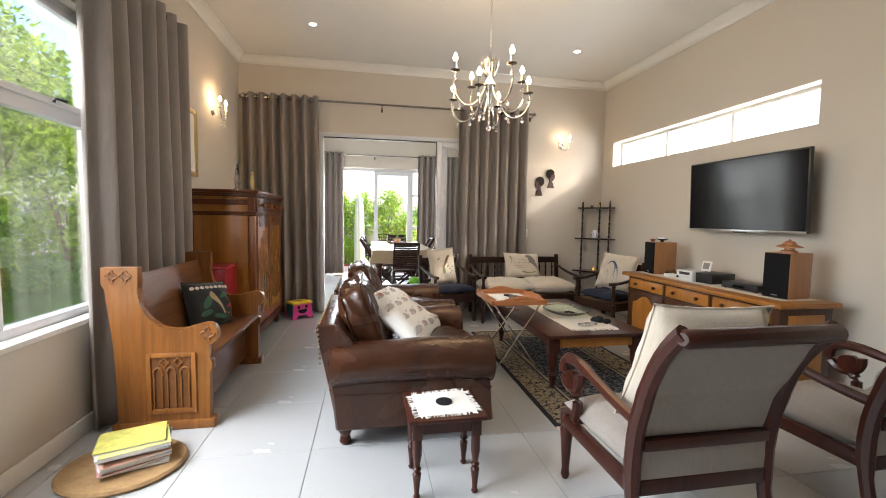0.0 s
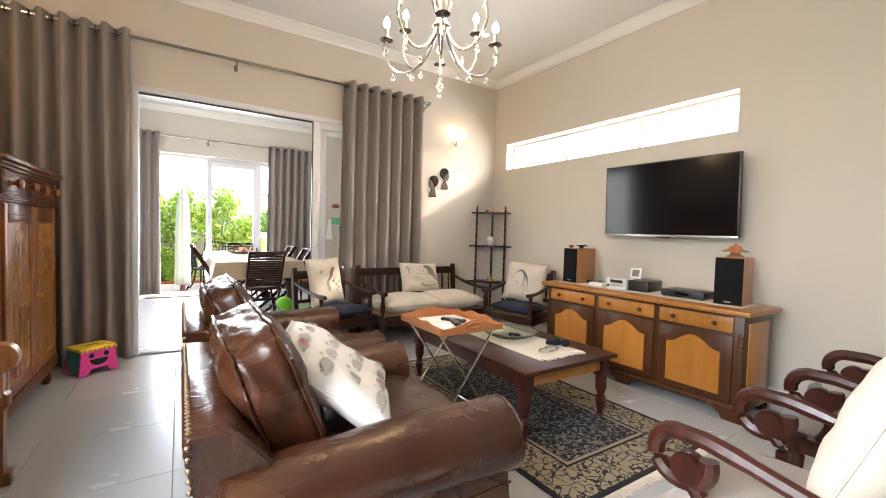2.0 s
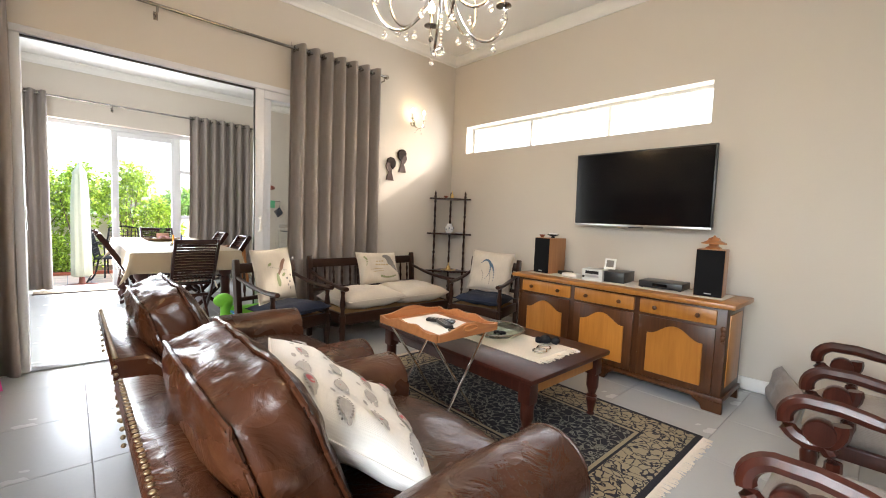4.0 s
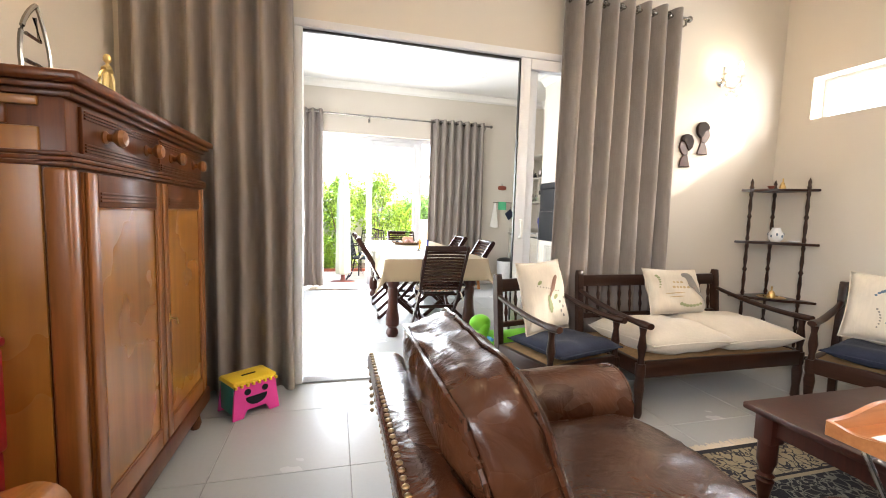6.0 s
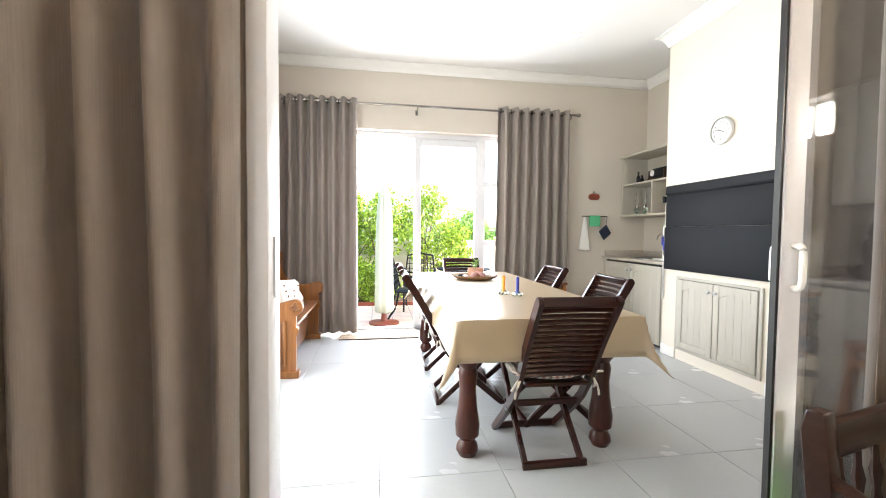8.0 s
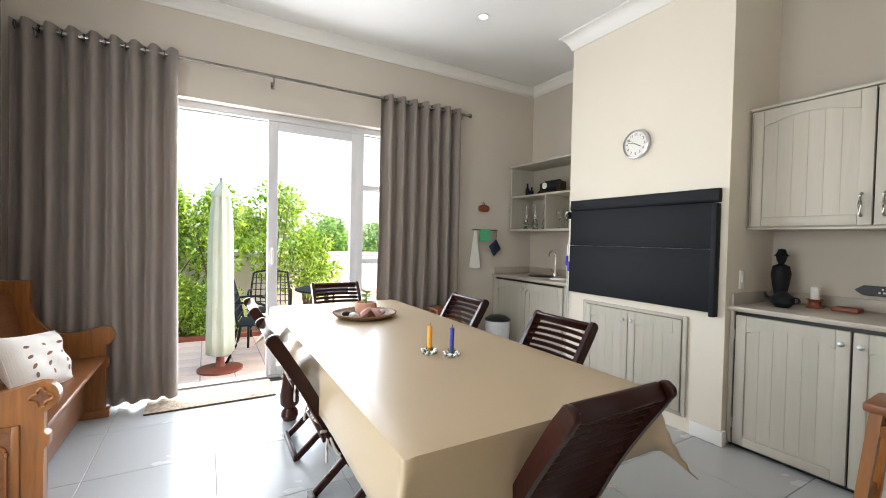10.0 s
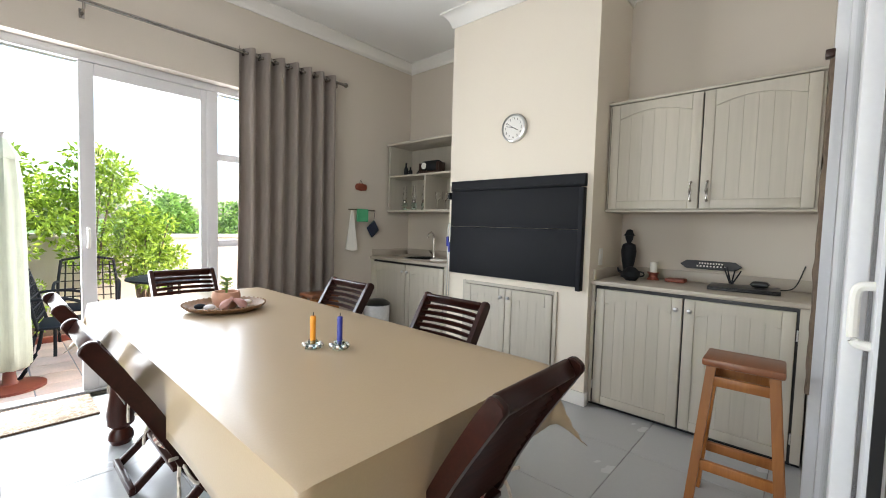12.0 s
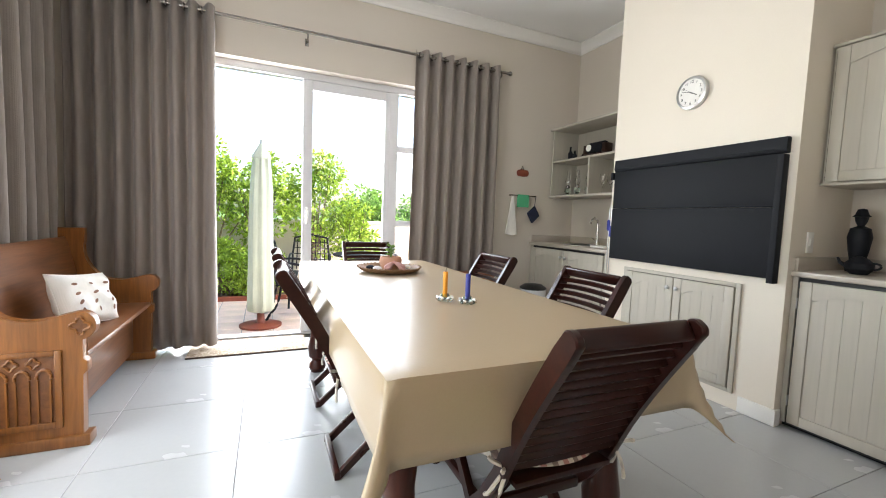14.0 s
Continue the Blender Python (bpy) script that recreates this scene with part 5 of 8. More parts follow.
def settee(m, width, depth, label, name, cat, group=""):
    """Local: faces -y; front legs at y = 0, back at y = depth."""
    c = thing(name, label, cat, m, group)
    hw, sh = width / 2, 0.33
    for s in (-1, 1):
        x = s * (hw - 0.025)
        part("front_leg", lathe(B(), [(0.018, 0), (0.026, 0.03), (0.022, 0.10), (0.030, 0.2), (0.024, 0.24), (0.030, 0.26), (0.030, sh)], 12, pose(x, 0.04, 0)), DARKWOOD, c)
        post = B()
        prism(post, [(depth - 0.03, 0), (depth + 0.015, 0), (depth - 0.01, sh), (depth + 0.04, 0.74), (depth + 0.03, 0.79), (depth - 0.005, 0.79), (depth - 0.01, 0.74), (depth - 0.055, sh)], "x", x - 0.022, x + 0.022, 0.004)
        part("back_post", post, DARKWOOD, c)
        turned_arm(c, x, depth - 0.01, -0.02, 0.645, sh)
        part("side_rail", box(B(), x - 0.018, x + 0.018, 0.06, depth - 0.04, sh - 0.08, sh + 0.010, 0.005), DARKWOOD, c)
    part("front_rail", box(B(), -hw + 0.04, hw - 0.04, 0.018, 0.056, sh - 0.085, sh + 0.012, 0.008), DARKWOOD, c)
    part("back_rail", box(B(), -hw + 0.047, hw - 0.047, depth - 0.045, depth - 0.015, sh - 0.07, sh), DARKWOOD, c)
    part("seat", box(B(), -hw + 0.045, hw - 0.045, 0.058, depth - 0.047, sh - 0.012, sh + 0.006, 0.004), JUTE, c, "woven cane seat")
    part("top_rail", box(B(), -hw + 0.047, hw - 0.047, depth + 0.0, depth + 0.028, 0.67, 0.755, 0.008), DARKWOOD, c)
    part("lower_back_rail", box(B(), -hw + 0.047, hw - 0.047, depth - 0.03, depth, 0.44, 0.475, 0.005), DARKWOOD, c)
    n = max(3, int(width / 0.095))
    for k in range(n):
        x = -hw + 0.09 + k * (width - 0.18) / (n - 1)
        h = 0.205
        part("spindle", lathe(B(), [(0.008, 0), (0.008, h * 0.15), (0.014, h * 0.3), (0.008, h * 0.5), (0.014, h * 0.7), (0.008, h * 0.85), (0.008, h)], 8, pose(x, depth - 0.01, 0.47, -4)), DARKWOOD, c)
    return c


settee(pose(2.745, 5.58, 0), 1.30, 0.70, "dark turned-wood two seat settee with spindle back", "settee", "settee")
for k, x in enumerate((2.46, 3.02)):
    pillow("plump cream seat cushion on the wooden settee", pose(x, 5.88, 0.425, 88 if k else 86, 0, 0), 0.61, 0.64, 0.19, CREAM, None, 30 + k)
pillow("cream cushion with printed parrot and faded writing", tilted(2.79, 6.10, 0.655, 2, 22, 2), 0.50, 0.34, 0.13, CREAM, parrot, 33)
settee(pose(1.80, 5.66, 0, 0, 0, 14), 0.58, 0.54, "dark turned-wood armchair with woven seat beside the door", "wooden_armchair", "armchair", "turned wood armchairs")
pillow("navy blue seat cushion on a wooden armchair", pose(1.76, 5.88, 0.395, 88, 0, 14), 0.50, 0.48, 0.11, NAVY, None, 40)
pillow("cream cushion with printed bird and berries", tilted(1.68, 6.02, 0.66, 14, 14, -3), 0.36, 0.46, 0.13, CREAM, bird, 41)
settee(pose(3.32, 5.22, 0, 0, 0, -72), 0.58, 0.54, "dark turned-wood armchair with woven seat in the corner", "wooden_armchair", "armchair", "turned wood armchairs")
pillow("navy blue seat cushion on a wooden armchair", pose(3.57, 5.28, 0.395, 88, 0, -72), 0.50, 0.48, 0.11, NAVY, None, 42)
pillow("cream cushion with printed blue crested bird", tilted(3.70, 5.33, 0.66, -62, 20, 3), 0.46, 0.44, 0.14, CREAM, peacock, 43)


# ---- corner shelf ----
def corner_shelf():
    c = thing("corner_shelf", "dark turned-wood corner whatnot with four shelves", "shelf", pose(4.12, 6.44, 0))
    for z, r in ((0.08, 0.44), (0.53, 0.42), (1.00, 0.40), (1.44, 0.37)):
        pts = [(0, 0)] + [(-r, 0)] + [(-r + 0.06, -0.07), (-r * 0.72, -r * 0.45), (-r * 0.45, -r * 0.72), (-0.07, -r + 0.06), (0, -r)]
        part("shelf", prism(B(), [(a, b) for a, b in pts], "z", z, z + 0.02, 0.003), DARKWOOD, c)
    for x, y in ((-0.31, -0.045), (-0.045, -0.31), (-0.035, -0.035)):
        for z0, h in ((0.0, 0.08), (0.10, 0.43), (0.55, 0.45), (1.02, 0.42)):
            k = 0.016
            prof = [(k * 0.7, 0), (k, h * 0.06), (k * 0.6, h * 0.12), (k * 0.95, h * 0.3), (k * 0.6, h * 0.45), (k * 1.15, h * 0.5), (k * 0.6, h * 0.55), (k * 0.95, h * 0.7), (k * 0.6, h * 0.88), (k, h * 0.94), (k * 0.7, h)]
            part("post", lathe(B(), prof, 10, pose(x, y, z0)), DARKWOOD, c, "turned post")
        part("finial", lathe(B(), [(0.012, 0), (0.018, 0.015), (0.010, 0.035), (0.014, 0.055), (0.002, 0.09)], 10, pose(x, y, 1.46)), DARKWOOD, c)
    v = thing("ginger_jar", "small blue and white porcelain jar on a corner shelf", "jar", pose(3.93, 6.25, 1.021))
    part("jar", lathe(B(), [(0.03, 0), (0.05, 0.03), (0.052, 0.07), (0.035, 0.10), (0.03, 0.115), (0.034, 0.12)], 18), PORCELAIN, v)
    bm = B()
    for k in range(8):
        a = 2 * math.pi * k / 8
        ball(bm, 0.013, pose(0.05 * math.cos(a), 0.05 * math.sin(a), 0.05 + 0.015 * (k % 2)) @ Matrix.Diagonal((0.5, 0.5, 1, 1)), 8, 6)
    part("pattern", bm, PRINT_BLUE, v, "blue painted pattern")
    solo("saucer", lathe(B(), [(0.02, 0), (0.045, 0.012), (0.043, 0.015), (0.018, 0.004)], 18), PORCELAIN, "small white saucer on a corner shelf", "saucer", pose(4.02, 6.17, 1.021))
    solo("brass_tray", lathe(B(), [(0.08, 0), (0.10, 0.008), (0.097, 0.01), (0.075, 0.004)], 24), BRASS, "round brass tray on a corner shelf", "tray", pose(3.93, 6.24, 0.551))
    solo("brass_bell", lathe(B(), [(0.03, 0), (0.03, 0.02), (0.018, 0.05), (0.006, 0.06), (0.008, 0.085), (0.003, 0.095)], 16), BRASS, "small brass bell on a brass tray", "bell", pose(3.93, 6.24, 0.556))
    solo("brass_bell", lathe(B(), [(0.022, 0), (0.022, 0.02), (0.012, 0.05), (0.004, 0.065), (0.006, 0.085), (0.002, 0.09)], 16), BRASS, "small brass bell on the top shelf", "bell", pose(3.98, 6.27, 1.461))
    solo("small_bowl", lathe(B(), [(0.014, 0), (0.03, 0.025), (0.028, 0.026), (0.01, 0.005)], 16), FIRED, "tiny red bowl on the top shelf", "bowl", pose(3.90, 6.30, 1.461))


corner_shelf()


# ---- sideboard and what stands on it ----
def sideboard():
    c = thing("sideboard", "two-tone pine sideboard with three drawers and arched doors", "sideboard", pose(3.47, 3.12, 0))
    L, D, H = 1.70, 0.46, 0.73
    part("body", box(B(), 0.02, D, 0.03, L - 0.03, 0.10, H - 0.035, 0.004), PINE_DARK, c, "dark pine carcass")
    part("top", box(B(), -0.035, D + 0.01, -0.02, L + 0.02, H - 0.035, H, 0.008), PINE, c, "honey pine top with rounded edge")
    part("plinth", box(B(), 0.005, D, 0.015, L - 0.015, 0.075, 0.105, 0.006), PINE_DARK, c)
    for y0, y1 in ((0.015, 0.20), (L / 2 - 0.12, L / 2 + 0.12), (L - 0.20, L - 0.015)):
        pts = [(y0, 0.075), (y1, 0.075), (y1 - 0.02, 0.055), (y1 - 0.06, 0.04), (y1 - 0.07, 0.0), (y0 + (0.07 if y0 > 0.1 else 0), 0.0), (y0 + (0.06 if y0 > 0.1 else 0), 0.04)]
        part("bracket_foot", prism(B(), pts, "x", 0.008, 0.035, 0.003), PINE_DARK, c)
    part("back_foot", box(B(), D - 0.04, D, 0.02, 0.10, 0, 0.075), PINE_DARK, c)
    part("back_foot", box(B(), D - 0.04, D, L - 0.10, L - 0.02, 0, 0.075), PINE_DARK, c)
    for k in range(3):
        y0 = 0.07 + k * 0.527
        d = part("drawer", box(B(), 0.002, 0.03, y0 + 0.015, y0 + 0.50, 0.575, 0.675, 0.006), PINE, c, "honey pine drawer front")
        for y in (y0 + 0.12, y0 + 0.39):
            part("knob", lathe(B(), [(0.008, 0), (0.008, 0.012), (0.016, 0.018), (0.014, 0.028), (0.004, 0.032)], 12, pose(0.002, y, 0.625, 0, -90, 0)), PINE_DARK, d, "turned wooden knob")
        ya, yb = y0 + 0.035, y0 + 0.48
        dr = part("door", box(B(), 0.006, 0.03, ya - 0.02, yb + 0.02, 0.115, 0.555, 0.004), PINE_DARK, c, "dark framed cupboard door")
        ya, yb = ya + 0.045, yb - 0.045
        pts = [(ya, 0.155), (yb, 0.155), (yb, 0.44)] + [(yb - (yb - ya) * t, 0.44 + 0.075 * (math.sin(math.pi * min(1, max(0, (t - 0.1) / 0.8)))) ** 1.3) for t in [j / 16 for j in range(1, 16)]] + [(ya, 0.44)]
        part("door_panel", prism(B(), pts, "x", -0.004, 0.010, 0.004), PINE, dr, "raised arched honey pine panel")
    for y in (0.045, L - 0.045):
        bm = B()
        for z, r in ((0.47, 0.012), (0.50, 0.016), (0.53, 0.012), (0.555, 0.017)):
            ball(bm, r, pose(0.018, y, z) @ Matrix.Diagonal((0.6, 1, 1.2, 1)), 10, 8)
        part("carved_drop", bm, PINE_DARK, c)
    part("end_panel", box(B(), 0.09, D - 0.07, 0.024, 0.032, 0.16, 0.64, 0.003), PINE, c, "honey pine end panel")
    part("end_panel", box(B(), 0.09, D - 0.07, L - 0.032, L - 0.024, 0.16, 0.64, 0.003), PINE, c, "honey pine end panel")
    z = H + 0.001
    solo("runner", box(B(), 3.56, 3.88, 3.20, 4.76, z, z + 0.002), CREAM, "thin cream cloth along the sideboard", "cloth")
    z += 0.003

    def speaker(y, yaw):
        s = thing("loudspeaker", "wooden bookshelf loudspeaker with black cloth front", "loudspeaker", pose(3.72, y, z, 0, 0, yaw), "pair of loudspeakers")
        part("cabinet", box(B(), -0.10, 0.13, -0.085, 0.085, 0, 0.325, 0.004), SPEAKERWOOD, s)
        part("grille", box(B(), -0.113, -0.101, -0.082, 0.082, 0.004, 0.321, 0.003), GRILLE, s, "black cloth grille")
        part("badge", box(B(), -0.115, -0.113, -0.02, 0.02, 0.02, 0.026), STEEL, s)

    speaker(3.32, 8), speaker(4.64, -6)
    a = thing("stereo", "silver and black compact stereo on the sideboard", "stereo", pose(3.76, 4.08, z, 0, 0, 6))
    part("amplifier", box(B(), -0.12, 0.14, -0.17, 0.11, 0, 0.085, 0.003), PLASTIC_BLACK, a)
    part("front_unit", box(B(), -0.16, -0.02, -0.01, 0.16, 0, 0.095, 0.003), SILVERPL, a, "silver front unit")
    part("display", box(B(), -0.1625, -0.16, 0.02, 0.13, 0.055, 0.08), PLASTIC_BLACK, a)
    part("disc_tray", box(B(), -0.162, -0.16, 0.02, 0.13, 0.03, 0.042), STEEL, a)
    part("knob", lathe(B(), [(0.01, 0), (0.01, 0.01)], 12, pose(-0.16, 0.145, 0.03, 0, -90, 0)), PLASTIC_BLACK, a)
    b = thing("set_top_box", "flat black set-top box on the sideboard", "media box", pose(3.74, 3.63, z, 0, 0, 4))
    part("case", box(B(), -0.10, 0.12, -0.15, 0.15, 0.006, 0.055, 0.004), PLASTIC_BLACK, b)
    for x in (-0.08, 0.10):
        for y in (-0.13, 0.13):
            part("foot", lathe(B(), [(0.01, 0), (0.01, 0.007)], 10, pose(x, y, 0)), PLASTIC_BLACK, b)
    part("display", box(B(), -0.1015, -0.10, -0.05, 0.05, 0.02, 0.04), SCREEN, b)
    f = thing("photo_stand", "small white framed card standing on the stereo", "picture frame", pose(3.74, 4.06, z + 0.0955, 0, 0, 0))
    part("frame", box(B(), -0.004, 0.004, -0.045, 0.045, 0, 0.09, 0.002, pose(0, 0, 0, 0, 14, 8)), PAPER, f)
    part("picture", box(B(), -0.0055, -0.004, -0.03, 0.03, 0.018, 0.075, 0, pose(0, 0, 0, 0, 14, 8)), PRINT_GREY, f)
    solo("white_router", box(B(), -0.05, 0.05, -0.07, 0.07, 0, 0.03, 0.008), PAPER, "small white plastic box on the sideboard", "router", pose(3.66, 4.36, z))
    solo("black_gadget", box(B(), -0.04, 0.04, -0.06, 0.06, 0, 0.03, 0.006), PLASTIC_BLACK, "small black plastic gadget on the sideboard", "gadget", pose(3.76, 4.48, z))
    zs = z + 0.326
    ho = thing("lantern_ornament", "small wooden pagoda lantern on a loudspeaker", "ornament", pose(3.73, 3.32, zs))
    part("base", lathe(B(), [(0.05, 0), (0.05, 0.01), (0.03, 0.02), (0.03, 0.035)], 6), TRAYWOOD, ho)
    part("roof", lathe(B(), [(0.08, 0.035), (0.078, 0.042), (0.04, 0.06), (0.035, 0.075), (0.01, 0.085), (0.005, 0.095)], 6), TRAYWOOD, ho)
    so = thing("small_bowls", "dark footed bowl with white candle", "bowl", pose(3.72, 4.61, zs))
    part("bowl", lathe(B(), [(0.02, 0), (0.012, 0.012), (0.055, 0.03), (0.05, 0.033), (0.01, 0.018)], 18), BLACK, so)
    part("candle", lathe(B(), [(0.04, 0.031), (0.038, 0.046)], 16), WHITECLOTH, so)
    solo("red_bowl", lathe(B(), [(0.012, 0), (0.028, 0.025), (0.026, 0.027), (0.008, 0.006)], 16), FIRED, "tiny red bowl on a loudspeaker", "bowl", pose(3.68, 4.70, zs))


sideboard()


# ---- television ----
def television():
    t = thing("television", "wide flat black television on a wall arm", "television", pose(3.96, 3.97, 1.515, 0, -2, 1))
    part("case", box(B(), 0.0, 0.035, -0.565, 0.565, -0.325, 0.325, 0.006), PLASTIC_BLACK, t)
    part("screen", box(B(), -0.002, 0.0, -0.552, 0.552, -0.305, 0.312), SCREEN, t, "glossy dark screen")
    part("bezel", box(B(), -0.004, 0.0, -0.56, 0.56, -0.325, -0.307, 0.001), STEEL, t, "thin silver lower edge")
    part("sensor", box(B(), -0.006, 0.02, -0.06, 0.06, -0.334, -0.325, 0.002), PLASTIC_BLACK, t)
    part("wall_bracket", box(B(), 0.035, 0.165, -0.15, 0.15, -0.12, 0.12, 0.004, pose(0, 0, 0, 0, 0, 0)), BLACK, t, "black wall bracket")


television()


# ---- wall things ----
def sconce(m):
    """Local: fixed to a wall at y = 0, standing out towards -y."""
    s = thing("wall_sconce", "lit two-candle chrome wall light with crystal drops", "wall light", m, "wall sconces")
    part("wall_plate", lathe(B(), [(0.04, 0), (0.04, 0.008), (0.025, 0.016), (0.01, 0.022)], 18, pose(0, 0, 0, 90)), CHROME, s)
    for k in (-1, 1):
        arm = bezier((0, -0.02, 0), (0, -0.09, -0.09), (k * 0.04, -0.12, -0.09), (k * 0.085, -0.11, -0.01), 10) + [(k * 0.085, -0.11, 0.03)]
        a = part("arm", tube(B(), arm, 0.006, 8), CHROME, s)
        part("drip_pan", lathe(B(), [(0.008, 0), (0.03, 0.006), (0.028, 0.010), (0.008, 0.006)], 14, pose(k * 0.085, -0.11, 0.02)), CHROME, a)
        part("candle", lathe(B(), [(0.011, 0), (0.011, 0.06)], 10, pose(k * 0.085, -0.11, 0.03)), WHITECLOTH, a, "white candle tube")
        part("bulb", lathe(B(), [(0.008, 0), (0.017, 0.016), (0.015, 0.03), (0.006, 0.048), (0.002, 0.055)], 12, pose(k * 0.085, -0.11, 0.09)), BULB, a, "lit flame bulb")
        for dx, dz in ((0.085, -0.015), (0.05, -0.10), (0.02, -0.07)):
            part("crystal_drop", ball(B(), 0.010, pose(k * dx, -0.115, dz - 0.03), 8, 6), CRYSTAL, a, "clear crystal drop")
    return s


sconce(pose(3.47, YM0, 2.33))
sconce(pose(XL, 5.56, 2.33, 0, 0, 90))


def picture():
    p = thing("framed_picture", "gilt framed portrait sketch on the wall", "picture", pose(XL, 4.86, 1.92))
    for y0, y1, z0, z1 in ((-0.25, -0.21, -0.30, 0.30), (0.21, 0.25, -0.30, 0.30), (-0.21, 0.21, -0.30, -0.26), (-0.21, 0.21, 0.26, 0.30)):
        part("frame", box(B(), 0.002, 0.028, y0, y1, z0, z1, 0.006), GOLDMETAL, p, "gilt frame")
    part("mount", box(B(), 0.002, 0.012, -0.21, 0.21, -0.26, 0.26), PAPER, p, "cream mount")
    part("drawing", box(B(), 0.012, 0.0135, -0.11, 0.11, -0.16, 0.17), PRINT_GREY, p, "faint grey drawing")


picture()


def carved_head(m, flip):
    p = thing("silhouette_plaque", "dark carved wooden head in profile on the wall", "wall ornament", m, "carved heads")
    k = -1 if flip else 1
    bust = [(-0.055, 0), (0.055, 0), (0.040, 0.055), (0.022, 0.095), (-0.022, 0.105), (-0.026, 0.06)]
    face = [(-0.020, 0.100), (0.020, 0.090), (0.034, 0.112), (0.050, 0.122), (0.052, 0.142), (0.066, 0.158), (0.054, 0.182), (0.052, 0.205), (0.0, 0.215), (-0.025, 0.16)]
    hair = [(-0.030, 0.130), (-0.005, 0.150), (0.005, 0.195), (0.050, 0.205), (0.052, 0.225), (0.035, 0.252), (0.0, 0.268), (-0.045, 0.258), (-0.072, 0.218), (-0.066, 0.165)]
    for name, pts, mat, depth, lb in (("bust", bust, HEADBROWN, 0.016, "red-brown wooden bust"), ("face", face, HEADBROWN, 0.019, "red-brown wooden face"), ("hair", hair, HEADWOOD, 0.026, "black wooden hair")):
        pts = [(k * a, b) for a, b in pts]
        part(name, prism(B(), pts[::k], "y", -depth, -0.001, 0.004), mat, p, lb)


carved_head(pose(3.16, YM0, 1.62), True)
carved_head(pose(3.33, YM0, 1.73), False)
s = thing("light_switch", "white plastic light switch on the wall", "light switch", pose(2.985, YM0, 1.08))
part("plate", box(B(), -0.022, 0.022, -0.008, -0.001, -0.055, 0.055, 0.002), TRIM, s)
part("rocker", box(B(), -0.01, 0.01, -0.012, -0.008, -0.015, 0.015, 0.002), TRIM, s)


# ---- chandelier and downlights ----
def chandelier():
    c = thing("chandelier", "lit chrome eight-arm chandelier with crystal drops", "chandelier", pose(1.645, 3.92, 0.025))
    part("ceiling_rose", lathe(B(), [(0.05, ZC - 0.06), (0.06, ZC - 0.045), (0.06, ZC - 0.026)], 20), CHROME, c)
    bm = B()
    for k in range(23):
        z = 2.52 + k * 0.031
        pts = [(0.007 * math.cos(a), 0, 0.018 * math.sin(a)) for a in [2 * math.pi * i / 10 for i in range(11)]]
        tube(bm, pts, 0.002, 5, pose(0, 0, z, 0, 0, 90 * (k % 2)))
    part("chain", bm, CHROME, c, "thin chrome chain")
    part("stem", lathe(B(), [(0.004, 2.09), (0.012, 2.11), (0.02, 2.20), (0.05, 2.24), (0.03, 2.27), (0.015, 2.30), (0.012, 2.36), (0.02, 2.40), (0.045, 2.425), (0.012, 2.44), (0.008, 2.51)], 18), CHROME, c)
    for k in range(8):
        a = 2 * math.pi * k / 8 + 0.25
        up = -0.12 if k % 2 else 0.03
        low = 0.09 if k % 2 else 0.0
        ca, sa = math.cos(a), math.sin(a)
        path = bezier((0.03, 0, 2.24), (0.10, 0, 2.05 - low), (0.22, 0, 2.03 - low), (0.285, 0, 2.14 - low), 10) + bezier((0.29, 0, 2.15 - low), (0.315, 0, 2.19 - low), (0.31, 0, 2.22 - low), (0.29, 0, 2.27 + up), 5)
        arm = part("arm", tube(B(), [(p[0] * ca, p[0] * sa, p[2]) for p in path], 0.0065, 8), CHROME, c, "curved chrome arm")
        x, y, z = 0.29 * ca, 0.29 * sa, 2.27 + up
        part("drip_pan", lathe(B(), [(0.008, 0), (0.036, 0.008), (0.034, 0.012), (0.008, 0.008)], 14, pose(x, y, z)), NICKEL, arm)
        part("candle", lathe(B(), [(0.011, 0), (0.011, 0.06)], 10, pose(x, y, z + 0.01)), CHROME, arm, "chrome candle tube")
        part("bulb", lathe(B(), [(0.008, 0), (0.019, 0.018), (0.017, 0.034), (0.007, 0.054), (0.002, 0.062)], 12, pose(x, y, z + 0.07)), BULB, arm, "lit flame bulb")
        part("leaf", tube(B(), [(0.03 * ca, 0.03 * sa, 2.30), (0.055 * ca, 0.055 * sa, 2.38), (0.075 * ca, 0.075 * sa, 2.43)], [0.004, 0.009, 0.002], 6), CHROME, arm)
        for rr, zz in ((0.29, z - 0.045), (0.25, 2.06 - low), (0.15, 2.03 - low * 0.6)):
            bm = ball(B(), 0.013, pose(rr * ca, rr * sa, zz - 0.012), 8, 6)
            ball(bm, 0.006, pose(rr * ca, rr * sa, zz + 0.01), 6, 5)
            part("crystal_drop", bm, CRYSTAL, arm, "clear crystal drop")
    bm = B()
    for k in range(8):
        ball(bm, 0.009, pose(0, 0, 2.075 - k * 0.018), 8, 6)
    ball(bm, 0.02, pose(0, 0, 1.925), 10, 8)
    part("crystal_string", bm, CRYSTAL, c, "string of crystal beads")


chandelier()


def downlight(x, y, z):
    d = thing("downlight", "small round recessed lit ceiling downlight", "ceiling light", pose(x, y, z), "downlights")
    part("ring", lathe(B(), [(0.032, -0.001), (0.045, -0.003), (0.046, -0.006), (0.034, -0.008)], 20), TRIM, d)
    part("lamp", lathe(B(), [(0.031, -0.0095), (0.031, -0.002)], 18), SPOT, d, "glowing lamp")


